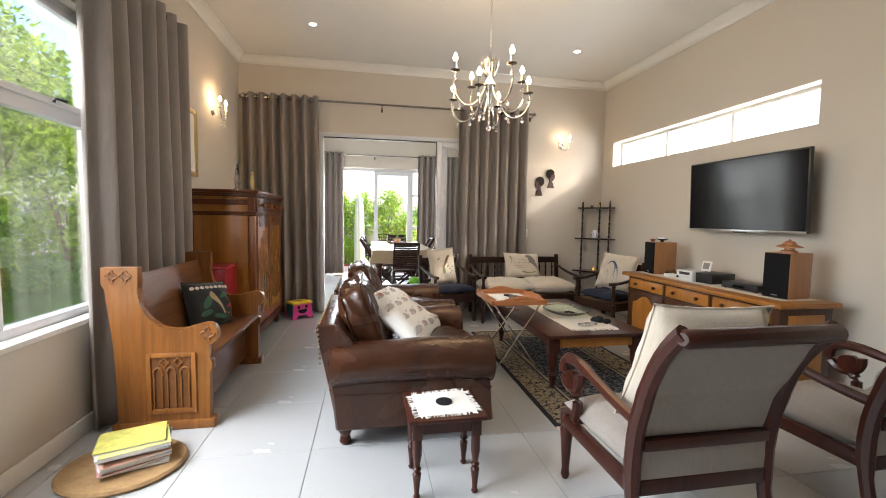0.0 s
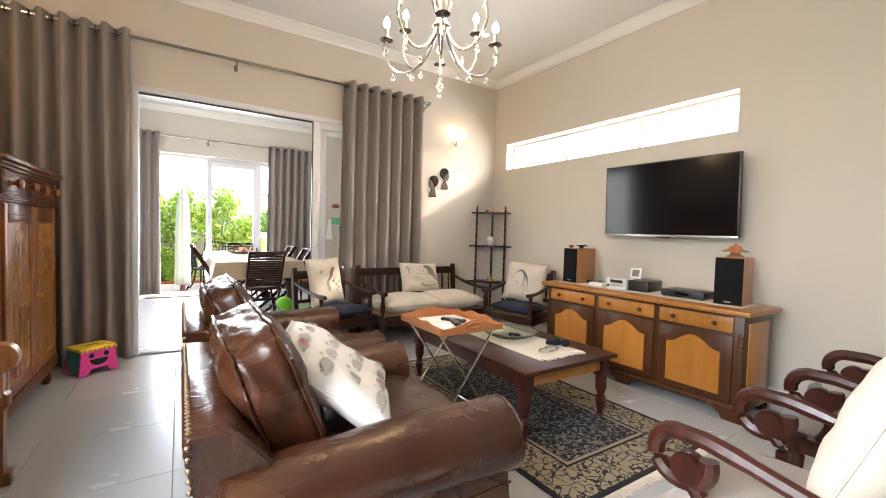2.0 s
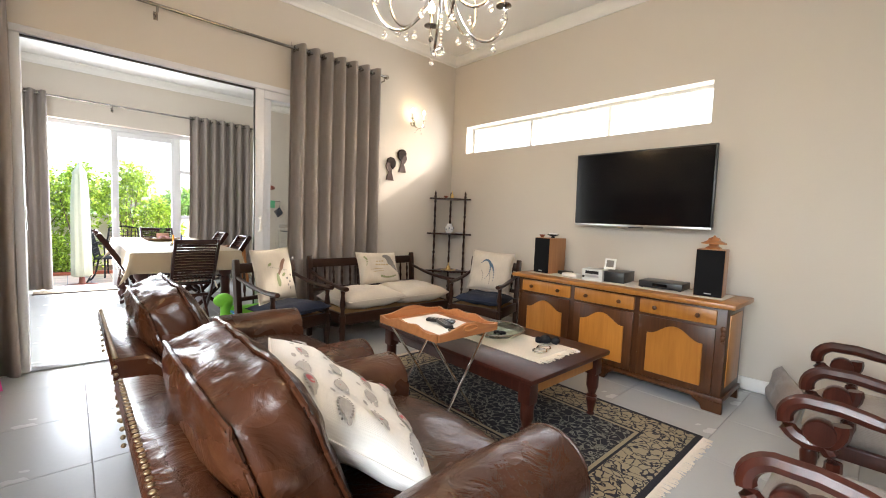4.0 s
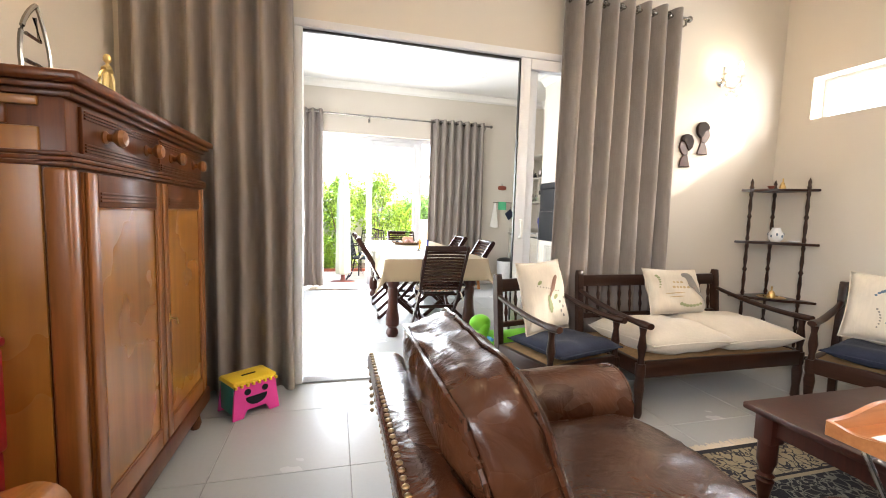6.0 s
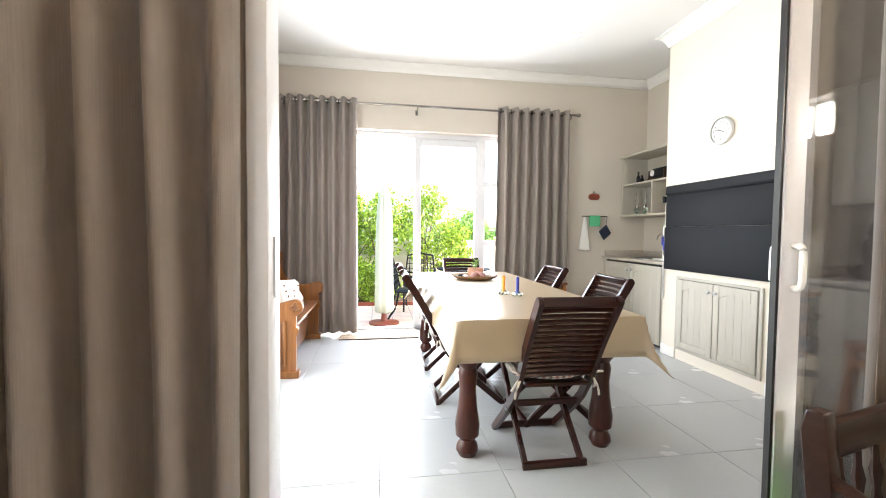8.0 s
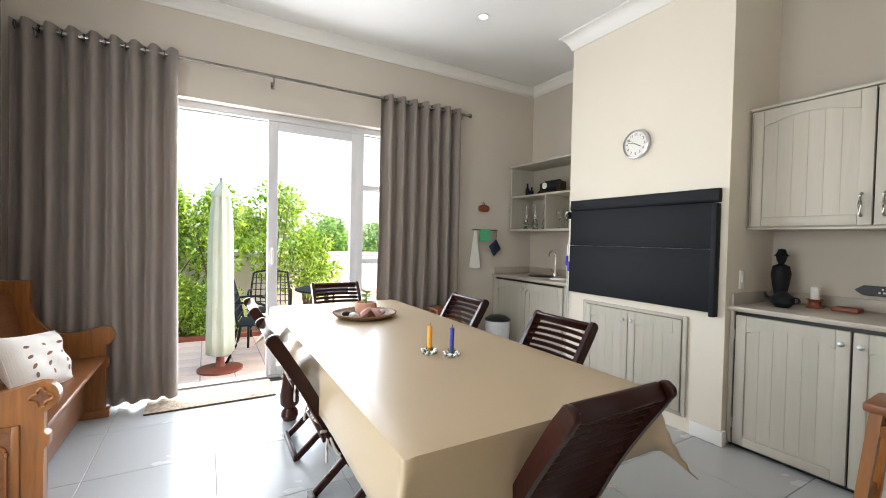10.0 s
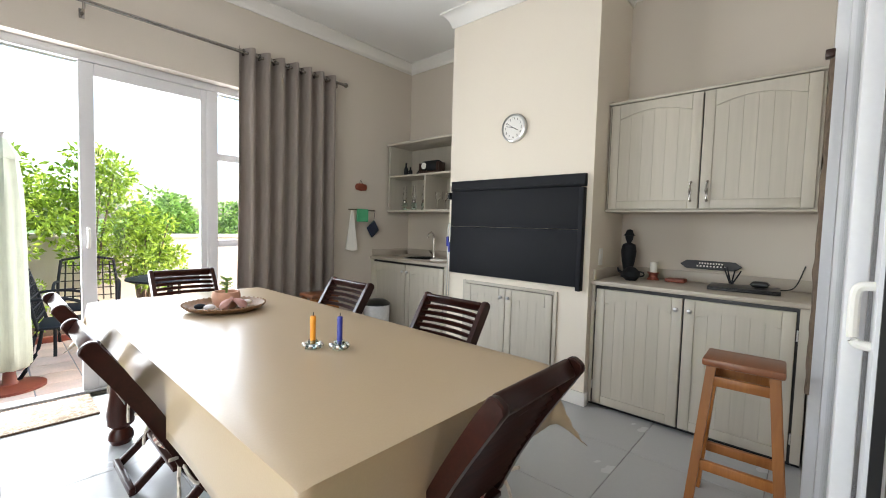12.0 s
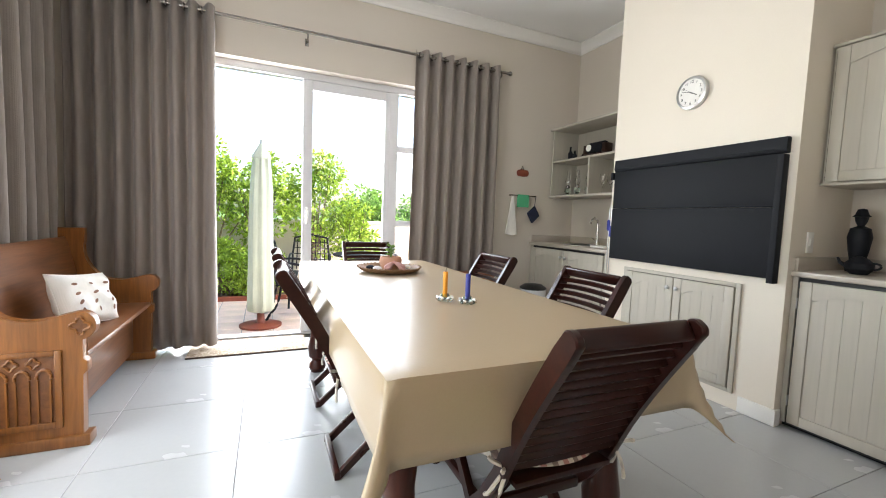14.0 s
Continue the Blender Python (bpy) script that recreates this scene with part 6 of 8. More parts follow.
for x, y in ((0.18, 5.43), (3.15, 5.48), (0.18, 2.4), (3.15, 2.4)):
    downlight(x, y, ZC)
downlight(2.35, 9.2, ZC2)


# ---- tall cabinet ----
def tall_cabinet():
    c = thing("tall_cabinet", "tall two-tone wooden cupboard with drawers over two doors", "cupboard", pose(-0.83, 4.935, 0))
    D, L, H = 0.535, 1.11, 1.495
    part("body", box(B(), 0, D, 0.0, L, 0.20, H - 0.05, 0.004), CABWOOD, c, "red-brown carcass")
    part("top", box(B(), -0.005, D + 0.05, -0.035, L + 0.035, H - 0.024, H + 0.005, 0.010, None, 3), CABWOOD, c, "moulded overhanging top")
    part("top_moulding", box(B(), 0, D + 0.032, -0.020, L + 0.020, H - 0.042, H - 0.024, 0.006), CABWOOD, c)
    part("top_moulding", box(B(), 0, D + 0.018, -0.010, L + 0.010, H - 0.058, H - 0.042, 0.004), CABWOOD, c)
    for k, z in enumerate((H - 0.232, H - 0.219, H - 0.206)):
        part("waist_moulding", box(B(), 0, D + 0.020 - 0.003 * (k != 1), -0.012, L + 0.012, z, z + 0.0125, 0.005), CABWOOD, c)
    part("plinth", box(B(), 0, D + 0.018, -0.014, L + 0.014, 0.12, 0.205, 0.010), CABWOOD, c)
    for x in (0.05, D - 0.04):
        for y in (0.05, L - 0.05):
            part("foot", lathe(B(), [(0.022, 0), (0.032, 0.03), (0.024, 0.07), (0.034, 0.12)], 12, pose(x, y, 0)), CABWOOD, c)
    for y0, y1 in ((-0.008, 0.001), (L - 0.001, L + 0.008)):
        part("side_panel", box(B(), 0.02, D - 0.055, y0, y1, 0.21, H - 0.135, 0.003), CABPANEL, c, "golden veneered side")
        part("side_rail", box(B(), 0.02, D - 0.12, y0 - 0.002, y1 + 0.002, H - 0.132, H - 0.085, 0.003), CABWOOD, c, "dark band across the side")
        part("side_head", box(B(), 0.02, D - 0.055, y0, y1, H - 0.083, H - 0.060, 0.003), CABPANEL, c)
        part("corner_post", box(B(), D - 0.052, D + 0.006, y0 - 0.001, y1 + 0.04 if y0 < 0 else y1 + 0.001, 0.205, H - 0.234, 0.010, None, 3), CABFRAME, c, "rounded brown corner post")
    for k in (0, 1):
        w = 0.495
        y0 = 0.055 + k * 0.505
        d = part("drawer", box(B(), D - 0.004, D + 0.010, y0, y0 + w, H - 0.196, H - 0.066, 0.004), CABWOOD, c, "drawer front with reeded bands")
        for z in (H - 0.078, H - 0.087, H - 0.096, H - 0.166, H - 0.175, H - 0.184):
            part("reed", box(B(), D + 0.009, D + 0.015, y0 + 0.006, y0 + w - 0.006, z - 0.0032, z + 0.0032, 0.002), CABWOOD, d)
        for y in (y0 + 0.11, y0 + w - 0.11):
            part("knob", lathe(B(), [(0.020, 0), (0.020, 0.004), (0.012, 0.010), (0.012, 0.022), (0.024, 0.034), (0.027, 0.044), (0.020, 0.054), (0.004, 0.058)], 18, pose(D + 0.010, y, H - 0.130, 0, 90, 0)), CABFRAME, d, "turned wooden knob")
        z0, z1, st = 0.215, H - 0.240, 0.050
        door = part("door", box(B(), D - 0.002, D + 0.006, y0, y0 + w, z0, z1, 0.002), CABFRAME, c, "framed cupboard door")
        for a, b in ((y0, y0 + st), (y0 + w - st, y0 + w)):
            part("door_stile", box(B(), D + 0.006, D + 0.018, a + 0.001, b, z0, z1, 0.005), CABFRAME, door)
        part("door_rail", box(B(), D + 0.006, D + 0.0175, y0 + st, y0 + w - st, z0, z0 + 0.075, 0.004), CABFRAME, door)
        part("door_rail", box(B(), D + 0.006, D + 0.0175, y0 + st, y0 + w - st, z1 - 0.095, z1, 0.004), CABWOOD, door, "dark reeded top rail")
        for z in (z1 - 0.055, z1 - 0.066, z1 - 0.077):
            part("reed", box(B(), D + 0.017, D + 0.0215, y0 + st + 0.008, y0 + w - st - 0.008, z - 0.0035, z + 0.0035, 0.0015), CABWOOD, door)
        part("door_panel", box(B(), D + 0.006, D + 0.0095, y0 + st, y0 + w - st, z0 + 0.075, z1 - 0.095), CABPANEL, door, "golden figured veneer panel")
        bm = B()
        for b in ((y0 + st, y0 + st + 0.008, z0 + 0.075, z1 - 0.095), (y0 + w - st - 0.008, y0 + w - st, z0 + 0.075, z1 - 0.095), (y0 + st, y0 + w - st, z0 + 0.075, z0 + 0.083), (y0 + st, y0 + w - st, z1 - 0.103, z1 - 0.095)):
            box(bm, D + 0.0095, D + 0.0145, *b, 0.002)
        part("panel_bead", bm, CABFRAME, door)
    part("keyhole", box(B(), D + 0.018, D + 0.021, 0.583, 0.599, 0.70, 0.735, 0.003), BRASS, c, "small brass keyhole plate")
    part("key", tube(B(), [(D + 0.02, 0.591, 0.712), (D + 0.045, 0.591, 0.712), (D + 0.047, 0.591, 0.690)], 0.004, 6), BRASS, c, "brass key")
    zt = H + 0.006
    bm = lathe(B(), [(0.032, 0), (0.034, 0.010), (0.020, 0.022), (0.008, 0.030)], 14)
    tube(bm, bezier((0, 0.0, 0.025), (0, 0.045, 0.06), (0, 0.035, 0.12), (0, 0.012, 0.165), 10), [0.011, 0.012, 0.011, 0.010, 0.009, 0.009, 0.010, 0.011, 0.011, 0.010, 0.008], 8)
    tube(bm, bezier((0, 0.01, 0.028), (0, -0.04, 0.05), (0, -0.010, 0.11), (0, -0.012, 0.165), 10), [0.010, 0.011, 0.011, 0.010, 0.009, 0.009, 0.010, 0.010, 0.010, 0.009, 0.008], 8)
    tube(bm, bezier((0, -0.018, 0.16), (0, -0.065, 0.14), (0, -0.070, 0.09), (0, -0.045, 0.075), 10), 0.006, 6)
    tube(bm, bezier((0, 0.018, 0.16), (0, 0.050, 0.15), (0, 0.045, 0.12), (0, 0.030, 0.10), 10), 0.006, 6)
    tube(bm, [(0, -0.026, 0.162), (0, 0.0, 0.172), (0, 0.026, 0.162)], [0.010, 0.016, 0.010], 8)
    tube(bm, [(0, 0, 0.17), (0, 0.002, 0.195)], 0.006, 6)
    ball(bm, 0.015, pose(0, 0.002, 0.208) @ Matrix.Diagonal((0.9, 0.8, 1.2, 1)), 10, 8)
    solo("gilt_figurine", bm, GOLDMETAL, "slender openwork gilt metal figurine on the cupboard", "figurine", pose(-0.45, 5.50, zt))
    bm = lathe(B(), [(0.05, 0), (0.048, 0.015), (0.03, 0.03), (0.008, 0.036)], 16)
    tube(bm, bezier((0, 0.02, 0.03), (0, 0.09, 0.04), (0, 0.07, 0.17), (0, 0.01, 0.27), 16), 0.006, 6)
    tube(bm, bezier((0, 0.01, 0.27), (0, -0.03, 0.24), (0, -0.10, 0.16), (0, -0.055, 0.02), 16), 0.007, 6)
    tube(bm, bezier((0, 0.055, 0.075), (0, 0.0, 0.10), (0, 0.01, 0.085), (0, -0.05, 0.09), 12), 0.006, 6)
    tube(bm, [(0, -0.04, 0.17), (0, 0.02, 0.165), (0, 0.0, 0.23)], 0.006, 6)
    solo("wire_sculpture", bm, NICKEL, "dark looped wire sculpture on the cupboard", "sculpture", pose(-0.52, 5.24, zt))
    solo("small_bell", lathe(B(), [(0.03, 0), (0.03, 0.008), (0.006, 0.014), (0.008, 0.03), (0.002, 0.035)], 14), BRASS, "small brass lid on the cupboard", "ornament", pose(-0.42, 5.66, zt))


tall_cabinet()


# ---- small floor things ----
def red_chest():
    c = thing("red_box", "glossy red metal box behind the pew", "box", pose(-0.62, 4.78, 0))
    part("stand", box(B(), -0.16, 0.16, -0.16, 0.16, 0.0, 0.52, 0.008), RED, c)
    part("body", box(B(), -0.17, 0.17, -0.17, 0.17, 0.52, 0.80, 0.012), RED, c)
    part("lid", box(B(), -0.178, 0.178, -0.178, 0.178, 0.80, 0.825, 0.008), RED, c)
    part("panel", box(B(), -0.11, 0.11, -0.176, -0.170, 0.58, 0.76, 0.004), RED, c)


red_chest()


def step_stool():
    s = thing("step_stool", "pink and yellow plastic folding step stool with smiling face", "step stool", pose(-0.10, 6.16, 0, 0, 0, 36))
    part("top", box(B(), -0.125, 0.125, -0.08, 0.10, 0.185, 0.215, 0.008), YELLOW, s, "yellow plastic top")
    # no hole: a black strip stands in for the shade in the slot
    part("slot_shade", box(B(), -0.04, 0.04, 0.0, 0.016, 0.2145, 0.2165), BLACK, s)
    for y, d in ((-0.085, -1), (0.10, 1)):
        pts = [(-0.135, 0), (-0.075, 0), (-0.055, 0.045), (0.055, 0.045), (0.075, 0), (0.135, 0), (0.115, 0.19), (-0.115, 0.19)]
        e = part("side", prism(B(), pts, "y", y - 0.008, y + 0.008, 0.002, pose(0, 0, 0, d * 4)), PINK, s, "pink plastic side")
        if d < 0:
            # eyes and mouth are black plates that imitate the dark of openings
            bm = B()
            for x in (-0.05, 0.05):
                lathe(bm, [(0.018, 0), (0.018, 0.003)], 16, pose(x, y - 0.001, 0.15, 90))
            box(bm, -0.06, 0.06, y - 0.006, y - 0.002, 0.112, 0.120)
            pts = [(0.06 * math.cos(a), 0.115 + 0.045 * math.sin(a)) for a in [math.pi + math.pi * k / 12 for k in range(13)]]
            prism(bm, pts, "y", y - 0.006, y - 0.002)
            part("face_shade", bm, BLACK, e, "black plates as the shade in a smiling cut-out")
        bm = B()
        for k in range(8):
            box(bm, -0.122 + k * 0.033, -0.109 + k * 0.033, y - 0.012, y + 0.012, 0.183, 0.199, 0.002)
        part("teeth", bm, YELLOW, e)
    for x in (-0.118, 0.118):
        part("leg_panel", box(B(), x - 0.006, x + 0.006, -0.07, 0.085, 0.03, 0.185, 0.003), TEAL, s, "teal plastic panel")


step_stool()


def magazines():
    m = solo("jute_mat", lathe(B(), [(0.20, 0.0), (0.30, 0.004), (0.305, 0.015), (0.295, 0.026), (0.02, 0.027)], 40), JUTE, "oval woven jute mat on the floor", "mat", pose(-0.44, 3.07, 0.001) @ Matrix.Diagonal((0.9, 0.8, 1, 1)))
    rnd, z = random.Random(12), 0.03
    cols = [(0.65, 0.6, 0.55), (0.55, 0.30, 0.30), (0.30, 0.42, 0.55), (0.72, 0.72, 0.7), (0.60, 0.35, 0.25), (0.7, 0.7, 0.65), (0.15, 0.35, 0.40), (0.55, 0.55, 0.2), (0.50, 0.47, 0.12)]
    for k, col in enumerate(cols):
        h = rnd.uniform(0.009, 0.02)
        g = thing("magazine", "glossy magazine in a pile on a jute mat", "magazine", pose(-0.40 + rnd.uniform(-0.02, 0.02), 3.08 + rnd.uniform(-0.02, 0.02), z, 0, 0, -62 + rnd.uniform(-9, 9)), "pile of magazines")
        part("paper_block", box(B(), -0.103, 0.105, -0.138, 0.138, 0.001, h - 0.001), PAPER, g)
        mt = mottled("magazine_cover", col, 0.3, 0.35, 14, 60, 0.02)
        part("cover", box(B(), -0.107, 0.107, -0.141, 0.141, h - 0.001, h + 0.0005), mt, g, "printed cover")
        part("spine", box(B(), -0.108, -0.104, -0.141, 0.141, 0, h - 0.001), mt, g)
        z += h + 0.001


magazines()
pillow("black cushion printed with green leaves and tan bird", tilted(-0.44, 4.20, 0.585, 66, 20, 6), 0.40, 0.36, 0.13, BLACKCLOTH, exotic, 50)
pillow("white cushion with small printed motifs on the pew", tilted(-0.40, 9.40, 0.575, 66, 24, 6), 0.38, 0.31, 0.13, WHITECLOTH, motifs, 51)


def toy():
    t = thing("ride_on_toy", "lime green plastic ride-on toy with blue wheels", "toy", pose(1.535, 6.29, 0, 0, 0, 4))
    part("body", cushion(B(), 0.38, 0.28, 0.16, pose(0.03, 0, 0.24), 12, 60, 0.0, 0.3), LIME, t, "", 180)
    bm = tube(B(), bezier((-0.12, 0, 0.20), (-0.20, 0, 0.26), (-0.15, 0, 0.40), (-0.17, 0, 0.455), 10), [0.05, 0.05, 0.048, 0.045, 0.042, 0.04, 0.042, 0.05, 0.055, 0.045, 0.02], 12)
    ball(bm, 0.062, pose(-0.185, 0, 0.43) @ Matrix.Diagonal((1.25, 0.8, 0.95, 1)), 14, 10)
    part("head", bm, LIME, t)
    part("handle", tube(B(), [(-0.13, -0.09, 0.33), (-0.13, 0.09, 0.33)], 0.012, 8), BLUEPL, t)
    for x in (-0.16, 0.18):
        for y in (-0.09, 0.09):
            part("wheel", lathe(B(), [(0.03, -0.02), (0.075, -0.018), (0.08, 0), (0.075, 0.018), (0.03, 0.02)], 20, pose(x, y, 0.08, 90)), BLUEPL, t, "blue plastic wheel")


toy()
# ---- dining table with its cloth ----
TX0, TX1, TY0, TY1, TZ = 0.81, 1.77, 7.26, 9.60, 0.765


def dining_table():
    t = thing("dining_table", "large dining table with thick turned red-brown legs", "dining table")
    part("tabletop", box(B(), TX0 + 0.005, TX1 - 0.005, TY0 + 0.005, TY1 - 0.005, TZ - 0.04, TZ - 0.005, 0.006), MAHOG, t)
    for x in (TX0 + 0.10, TX1 - 0.10):
        for y in (TY0 + 0.21, TY1 - 0.21):
            prof = [(0.045, 0), (0.060, 0.03), (0.055, 0.06), (0.038, 0.085), (0.062, 0.11), (0.066, 0.17), (0.050, 0.27), (0.044, 0.36), (0.052, 0.44), (0.042, 0.47), (0.062, 0.50), (0.066, 0.56), (0.045, 0.60), (0.06, 0.61), (0.06, TZ - 0.04)]
            part("leg", lathe(B(), prof, 18, pose(x, y, 0)), MAHOG, t, "thick turned leg")
    for x in (TX0 + 0.10, TX1 - 0.10):
        part("apron", box(B(), x - 0.012, x + 0.012, TY0 + 0.27, TY1 - 0.27, TZ - 0.13, TZ - 0.04), MAHOG, t)
    for y in (TY0 + 0.21, TY1 - 0.21):
        part("apron", box(B(), TX0 + 0.16, TX1 - 0.16, y - 0.012, y + 0.012, TZ - 0.13, TZ - 0.04), MAHOG, t)
    # cloth: a sheet that lies on the top and hangs over all four edges
    bm, over, nx, ny = B(), 0.225, 40, 78
    w, l = TX1 - TX0, TY1 - TY0
    grid = []
    for j in range(ny + 1):
        row = []
        for i in range(nx + 1):
            u, v = -over + (w + 2 * over) * i / nx, -over + (l + 2 * over) * j / ny
            cx, cy = min(max(u, 0), w), min(max(v, 0), l)
            dx, dy = u - cx, v - cy
            d = math.hypot(dx, dy)
            if d < 1e-6:
                p = (TX0 + cx, TY0 + cy, TZ + 0.002)
            else:
                corner = min(abs(dx), abs(dy)) / over
                flare = 0.05 + 0.55 * corner + 0.05 * math.sin((cx + cy) * 7.0) * (1 - corner)
                nxn, nyn = dx / d, dy / d
                drop = min(d, 0.30) + (d - 0.30) * 0.9 * (d > 0.30)
                r = 0.012
                out = r * (1 - math.exp(-d / r)) + flare * drop * (0.35 if corner < 0.05 else 0.7)
                p = (TX0 + cx + nxn * out, TY0 + cy + nyn * out, TZ + 0.002 - drop * 0.97 + r * (1 - math.exp(-d / r)))
            row.append(bm.verts.new(p))
        grid.append(row)
    for a, b in zip(grid, grid[1:]):
        for i in range(nx):
            bm.faces.new((a[i], a[i + 1], b[i + 1], b[i]))
    c = solo("tablecloth", bm, CLOTH, "tan wipe-clean tablecloth hanging over the dining table", "tablecloth", smooth=60)
    c.modifiers.new("thickness", "SOLIDIFY").thickness = 0.003


dining_table()


# ---- slatted folding chairs ----
STRIPE = [woven("stripe_cream", (0.62, 0.55, 0.47)), woven("stripe_brown", (0.22, 0.15, 0.13)), woven("stripe_rose", (0.45, 0.20, 0.17))]


def board_along(path, x, wide, end):
    """A rounded board 24 mm thick that follows a path in the yz plane, narrowing to its end."""
    p = [Vector((q[1], q[2])) for q in path]
    lo, hi = [], []
    for i, q in enumerate(p):
        d = (p[min(i + 1, len(p) - 1)] - p[max(i - 1, 0)]).normalized()
        k = wide + (end - wide) * i / (len(p) - 1)
        n = Vector((-d.y, d.x)) * k
        lo.append(q + n), hi.append(q - n)
    tip = p[0] + (p[0] - p[1]).normalized() * 0.012
    pts = [tip + (lo[0] - p[0]) * 0.45] + lo + hi[::-1] + [tip + (hi[0] - p[0]) * 0.45]
    return prism(B(), [tuple(q) for q in pts], "x", x - 0.012, x + 0.012, 0.004)


def folding_chair():
    """Local: faces +y; back top at y = -0.27, width along x, 0.46 wide."""
    c = thing("folding_chair", "red-brown slatted wooden folding chair at the dining table", "folding chair", None, "slatted chairs round the table")
    hw = 0.187
    for s in (-1, 1):
        x = s * hw
        stile = bezier((x, -0.286, 0.884), (x, -0.215, 0.775), (x, -0.10, 0.60), (x, -0.04, 0.44), 8) + bezier((x, -0.02, 0.40), (x, 0.08, 0.27), (x, 0.28, 0.10), (x, 0.40, 0.0), 6)[1:]
        part("stile", board_along(stile, x, 0.026, 0.019), SLATWOOD, c, "curved side rail and leg")
        xi = s * (hw - 0.038)
        part("cross_leg", board_along([(xi, 0.36, 0.42), (xi, 0.18, 0.22), (xi, -0.06, 0.0)], xi, 0.019, 0.017), SLATWOOD, c)
        part("bolt", lathe(B(), [(0.008, -0.006), (0.008, 0.006)], 8, pose(s * (hw + 0.002), 0.145, 0.21, 0, 90, 0)), BRASS, c)
    part("top_rail", box(B(), -hw + 0.012, hw - 0.012, -0.010, 0.010, -0.026, 0.026, 0.009, pose(0, -0.272, 0.872, -31), 3), SLATWOOD, c)
    slat = B()
    bow = [(-hw + 0.012) + (2 * hw - 0.024) * i / 8 for i in range(9)]
    sect = [(-0.007, -0.009), (-0.0075, 0.0), (-0.005, 0.0095), (0.004, 0.0115), (0.006, 0.0), (0.004, -0.0115)]
    rings = [[slat.verts.new((x, q - 0.012 * (1 - (x / hw) ** 2), r)) for q, r in sect] for x in bow]
    for lo, hi in zip(rings, rings[1:]):
        for i in range(6):
            slat.faces.new((lo[i], lo[(i + 1) % 6], hi[(i + 1) % 6], hi[i]))
    slat.faces.new(rings[0][::-1]), slat.faces.new(rings[-1])
    slat = mesh_from("slat", slat, SLATWOOD, 40)
    for k in range(13):
        t = (k + 0.75) / 13.2
        y, z = -0.262 + 0.205 * t ** 0.9, 0.852 - 0.385 * t
        o = new("slat", slat)
        o.parent, o.matrix_local = c, pose(0, y, z, -30 + 6 * t)
    for k in range(7):
        part("seat_slat", box(B(), -hw + 0.026, hw - 0.026, -0.026, 0.026, -0.008, 0.008, 0.002, pose(0, -0.05 + 0.062 * k, 0.43)), SLATWOOD, c)
    part("stretcher", box(B(), -hw + 0.018, hw - 0.018, -0.012, 0.012, -0.018, 0.018, 0.003, pose(0, -0.055, 0.02)), SLATWOOD, c)
    part("stretcher", box(B(), -hw, hw, -0.012, 0.012, -0.018, 0.018, 0.003, pose(0, 0.385, 0.022)), SLATWOOD, c)
    part("stretcher", box(B(), -hw + 0.02, hw - 0.02, -0.010, 0.010, -0.016, 0.016, 0.003, pose(0, 0.06, 0.29)), SLATWOOD, c)
    return c


def seat_pad(m):
    p = thing("seat_pad", "striped round seat pad tied to a folding chair", "seat pad", m, "striped seat pads")
    n = 24
    bms = [B(), B(), B()]
    for k in range(n):
        a0, a1 = -0.2 + 0.4 * k / n, -0.2 + 0.4 * (k + 1) / n
        which = 0 if k % 4 in (0, 2) else (1 if k % 4 == 1 else 2)
        bm = bms[which]
        cols = []
        for x in (a0, a1):
            h = 0.19 * math.sqrt(max(0.06, 1 - (x / 0.205) ** 2))
            ring = []
            for i in range(16):
                an = 2 * math.pi * i / 16
                ring.append(bm.verts.new((x, h * math.cos(an), 0.028 * math.sin(an) * (1 - 0.4 * (x / 0.2) ** 4) * (1 + 0.15 * math.sin(14 * math.cos(an))))))
            cols.append(ring)
        for i in range(16):
            bm.faces.new((cols[0][i], cols[0][(i + 1) % 16], cols[1][(i + 1) % 16], cols[1][i]))
        if k in (0, n - 1):
            bm.faces.new(cols[0] if k == 0 else cols[1][::-1])
    for nm, bm, mt, lb in zip(("cover", "brown_stripes", "rose_stripes"), bms, STRIPE, ("cream stripes", "brown stripes", "rose stripes")):
        part(nm, bm, mt, p, lb, 60)
    for s in (-1, 1):
        bm = B()
        for dz, dy in ((0.03, 0.02), (0.03, -0.03), (-0.10, -0.01), (-0.08, 0.03)):
            tube(bm, bezier((s * 0.16, -0.15, 0.0), (s * 0.20, -0.17, 0.02), (s * 0.225, -0.17 + dy, dz), (s * 0.22, -0.16 + dy * 1.4, dz), 6), 0.006, 5)
        part("tie", bm, STRIPE[0], p, "cream tie bow")
    return p


CHAIRS = [(1.32, 7.34, 0), (1.35, 9.60, 180), (0.90, 8.26, -90), (0.90, 8.96, -90), (1.72, 7.91, 90), (1.68, 8.73, 90)]
first = folding_chair()
first.matrix_world = pose(CHAIRS[0][0], CHAIRS[0][1], 0, 0, 0, CHAIRS[0][2])
pad = seat_pad(pose(CHAIRS[0][0], CHAIRS[0][1], 0, 0, 0, 0) @ pose(0, 0.10, 0.468))
for x, y, a in CHAIRS[1:]:
    copy_thing(first, pose(x, y, 0, 0, 0, a))
    copy_thing(pad, pose(x, y, 0, 0, 0, a) @ pose(0, 0.10, 0.468))


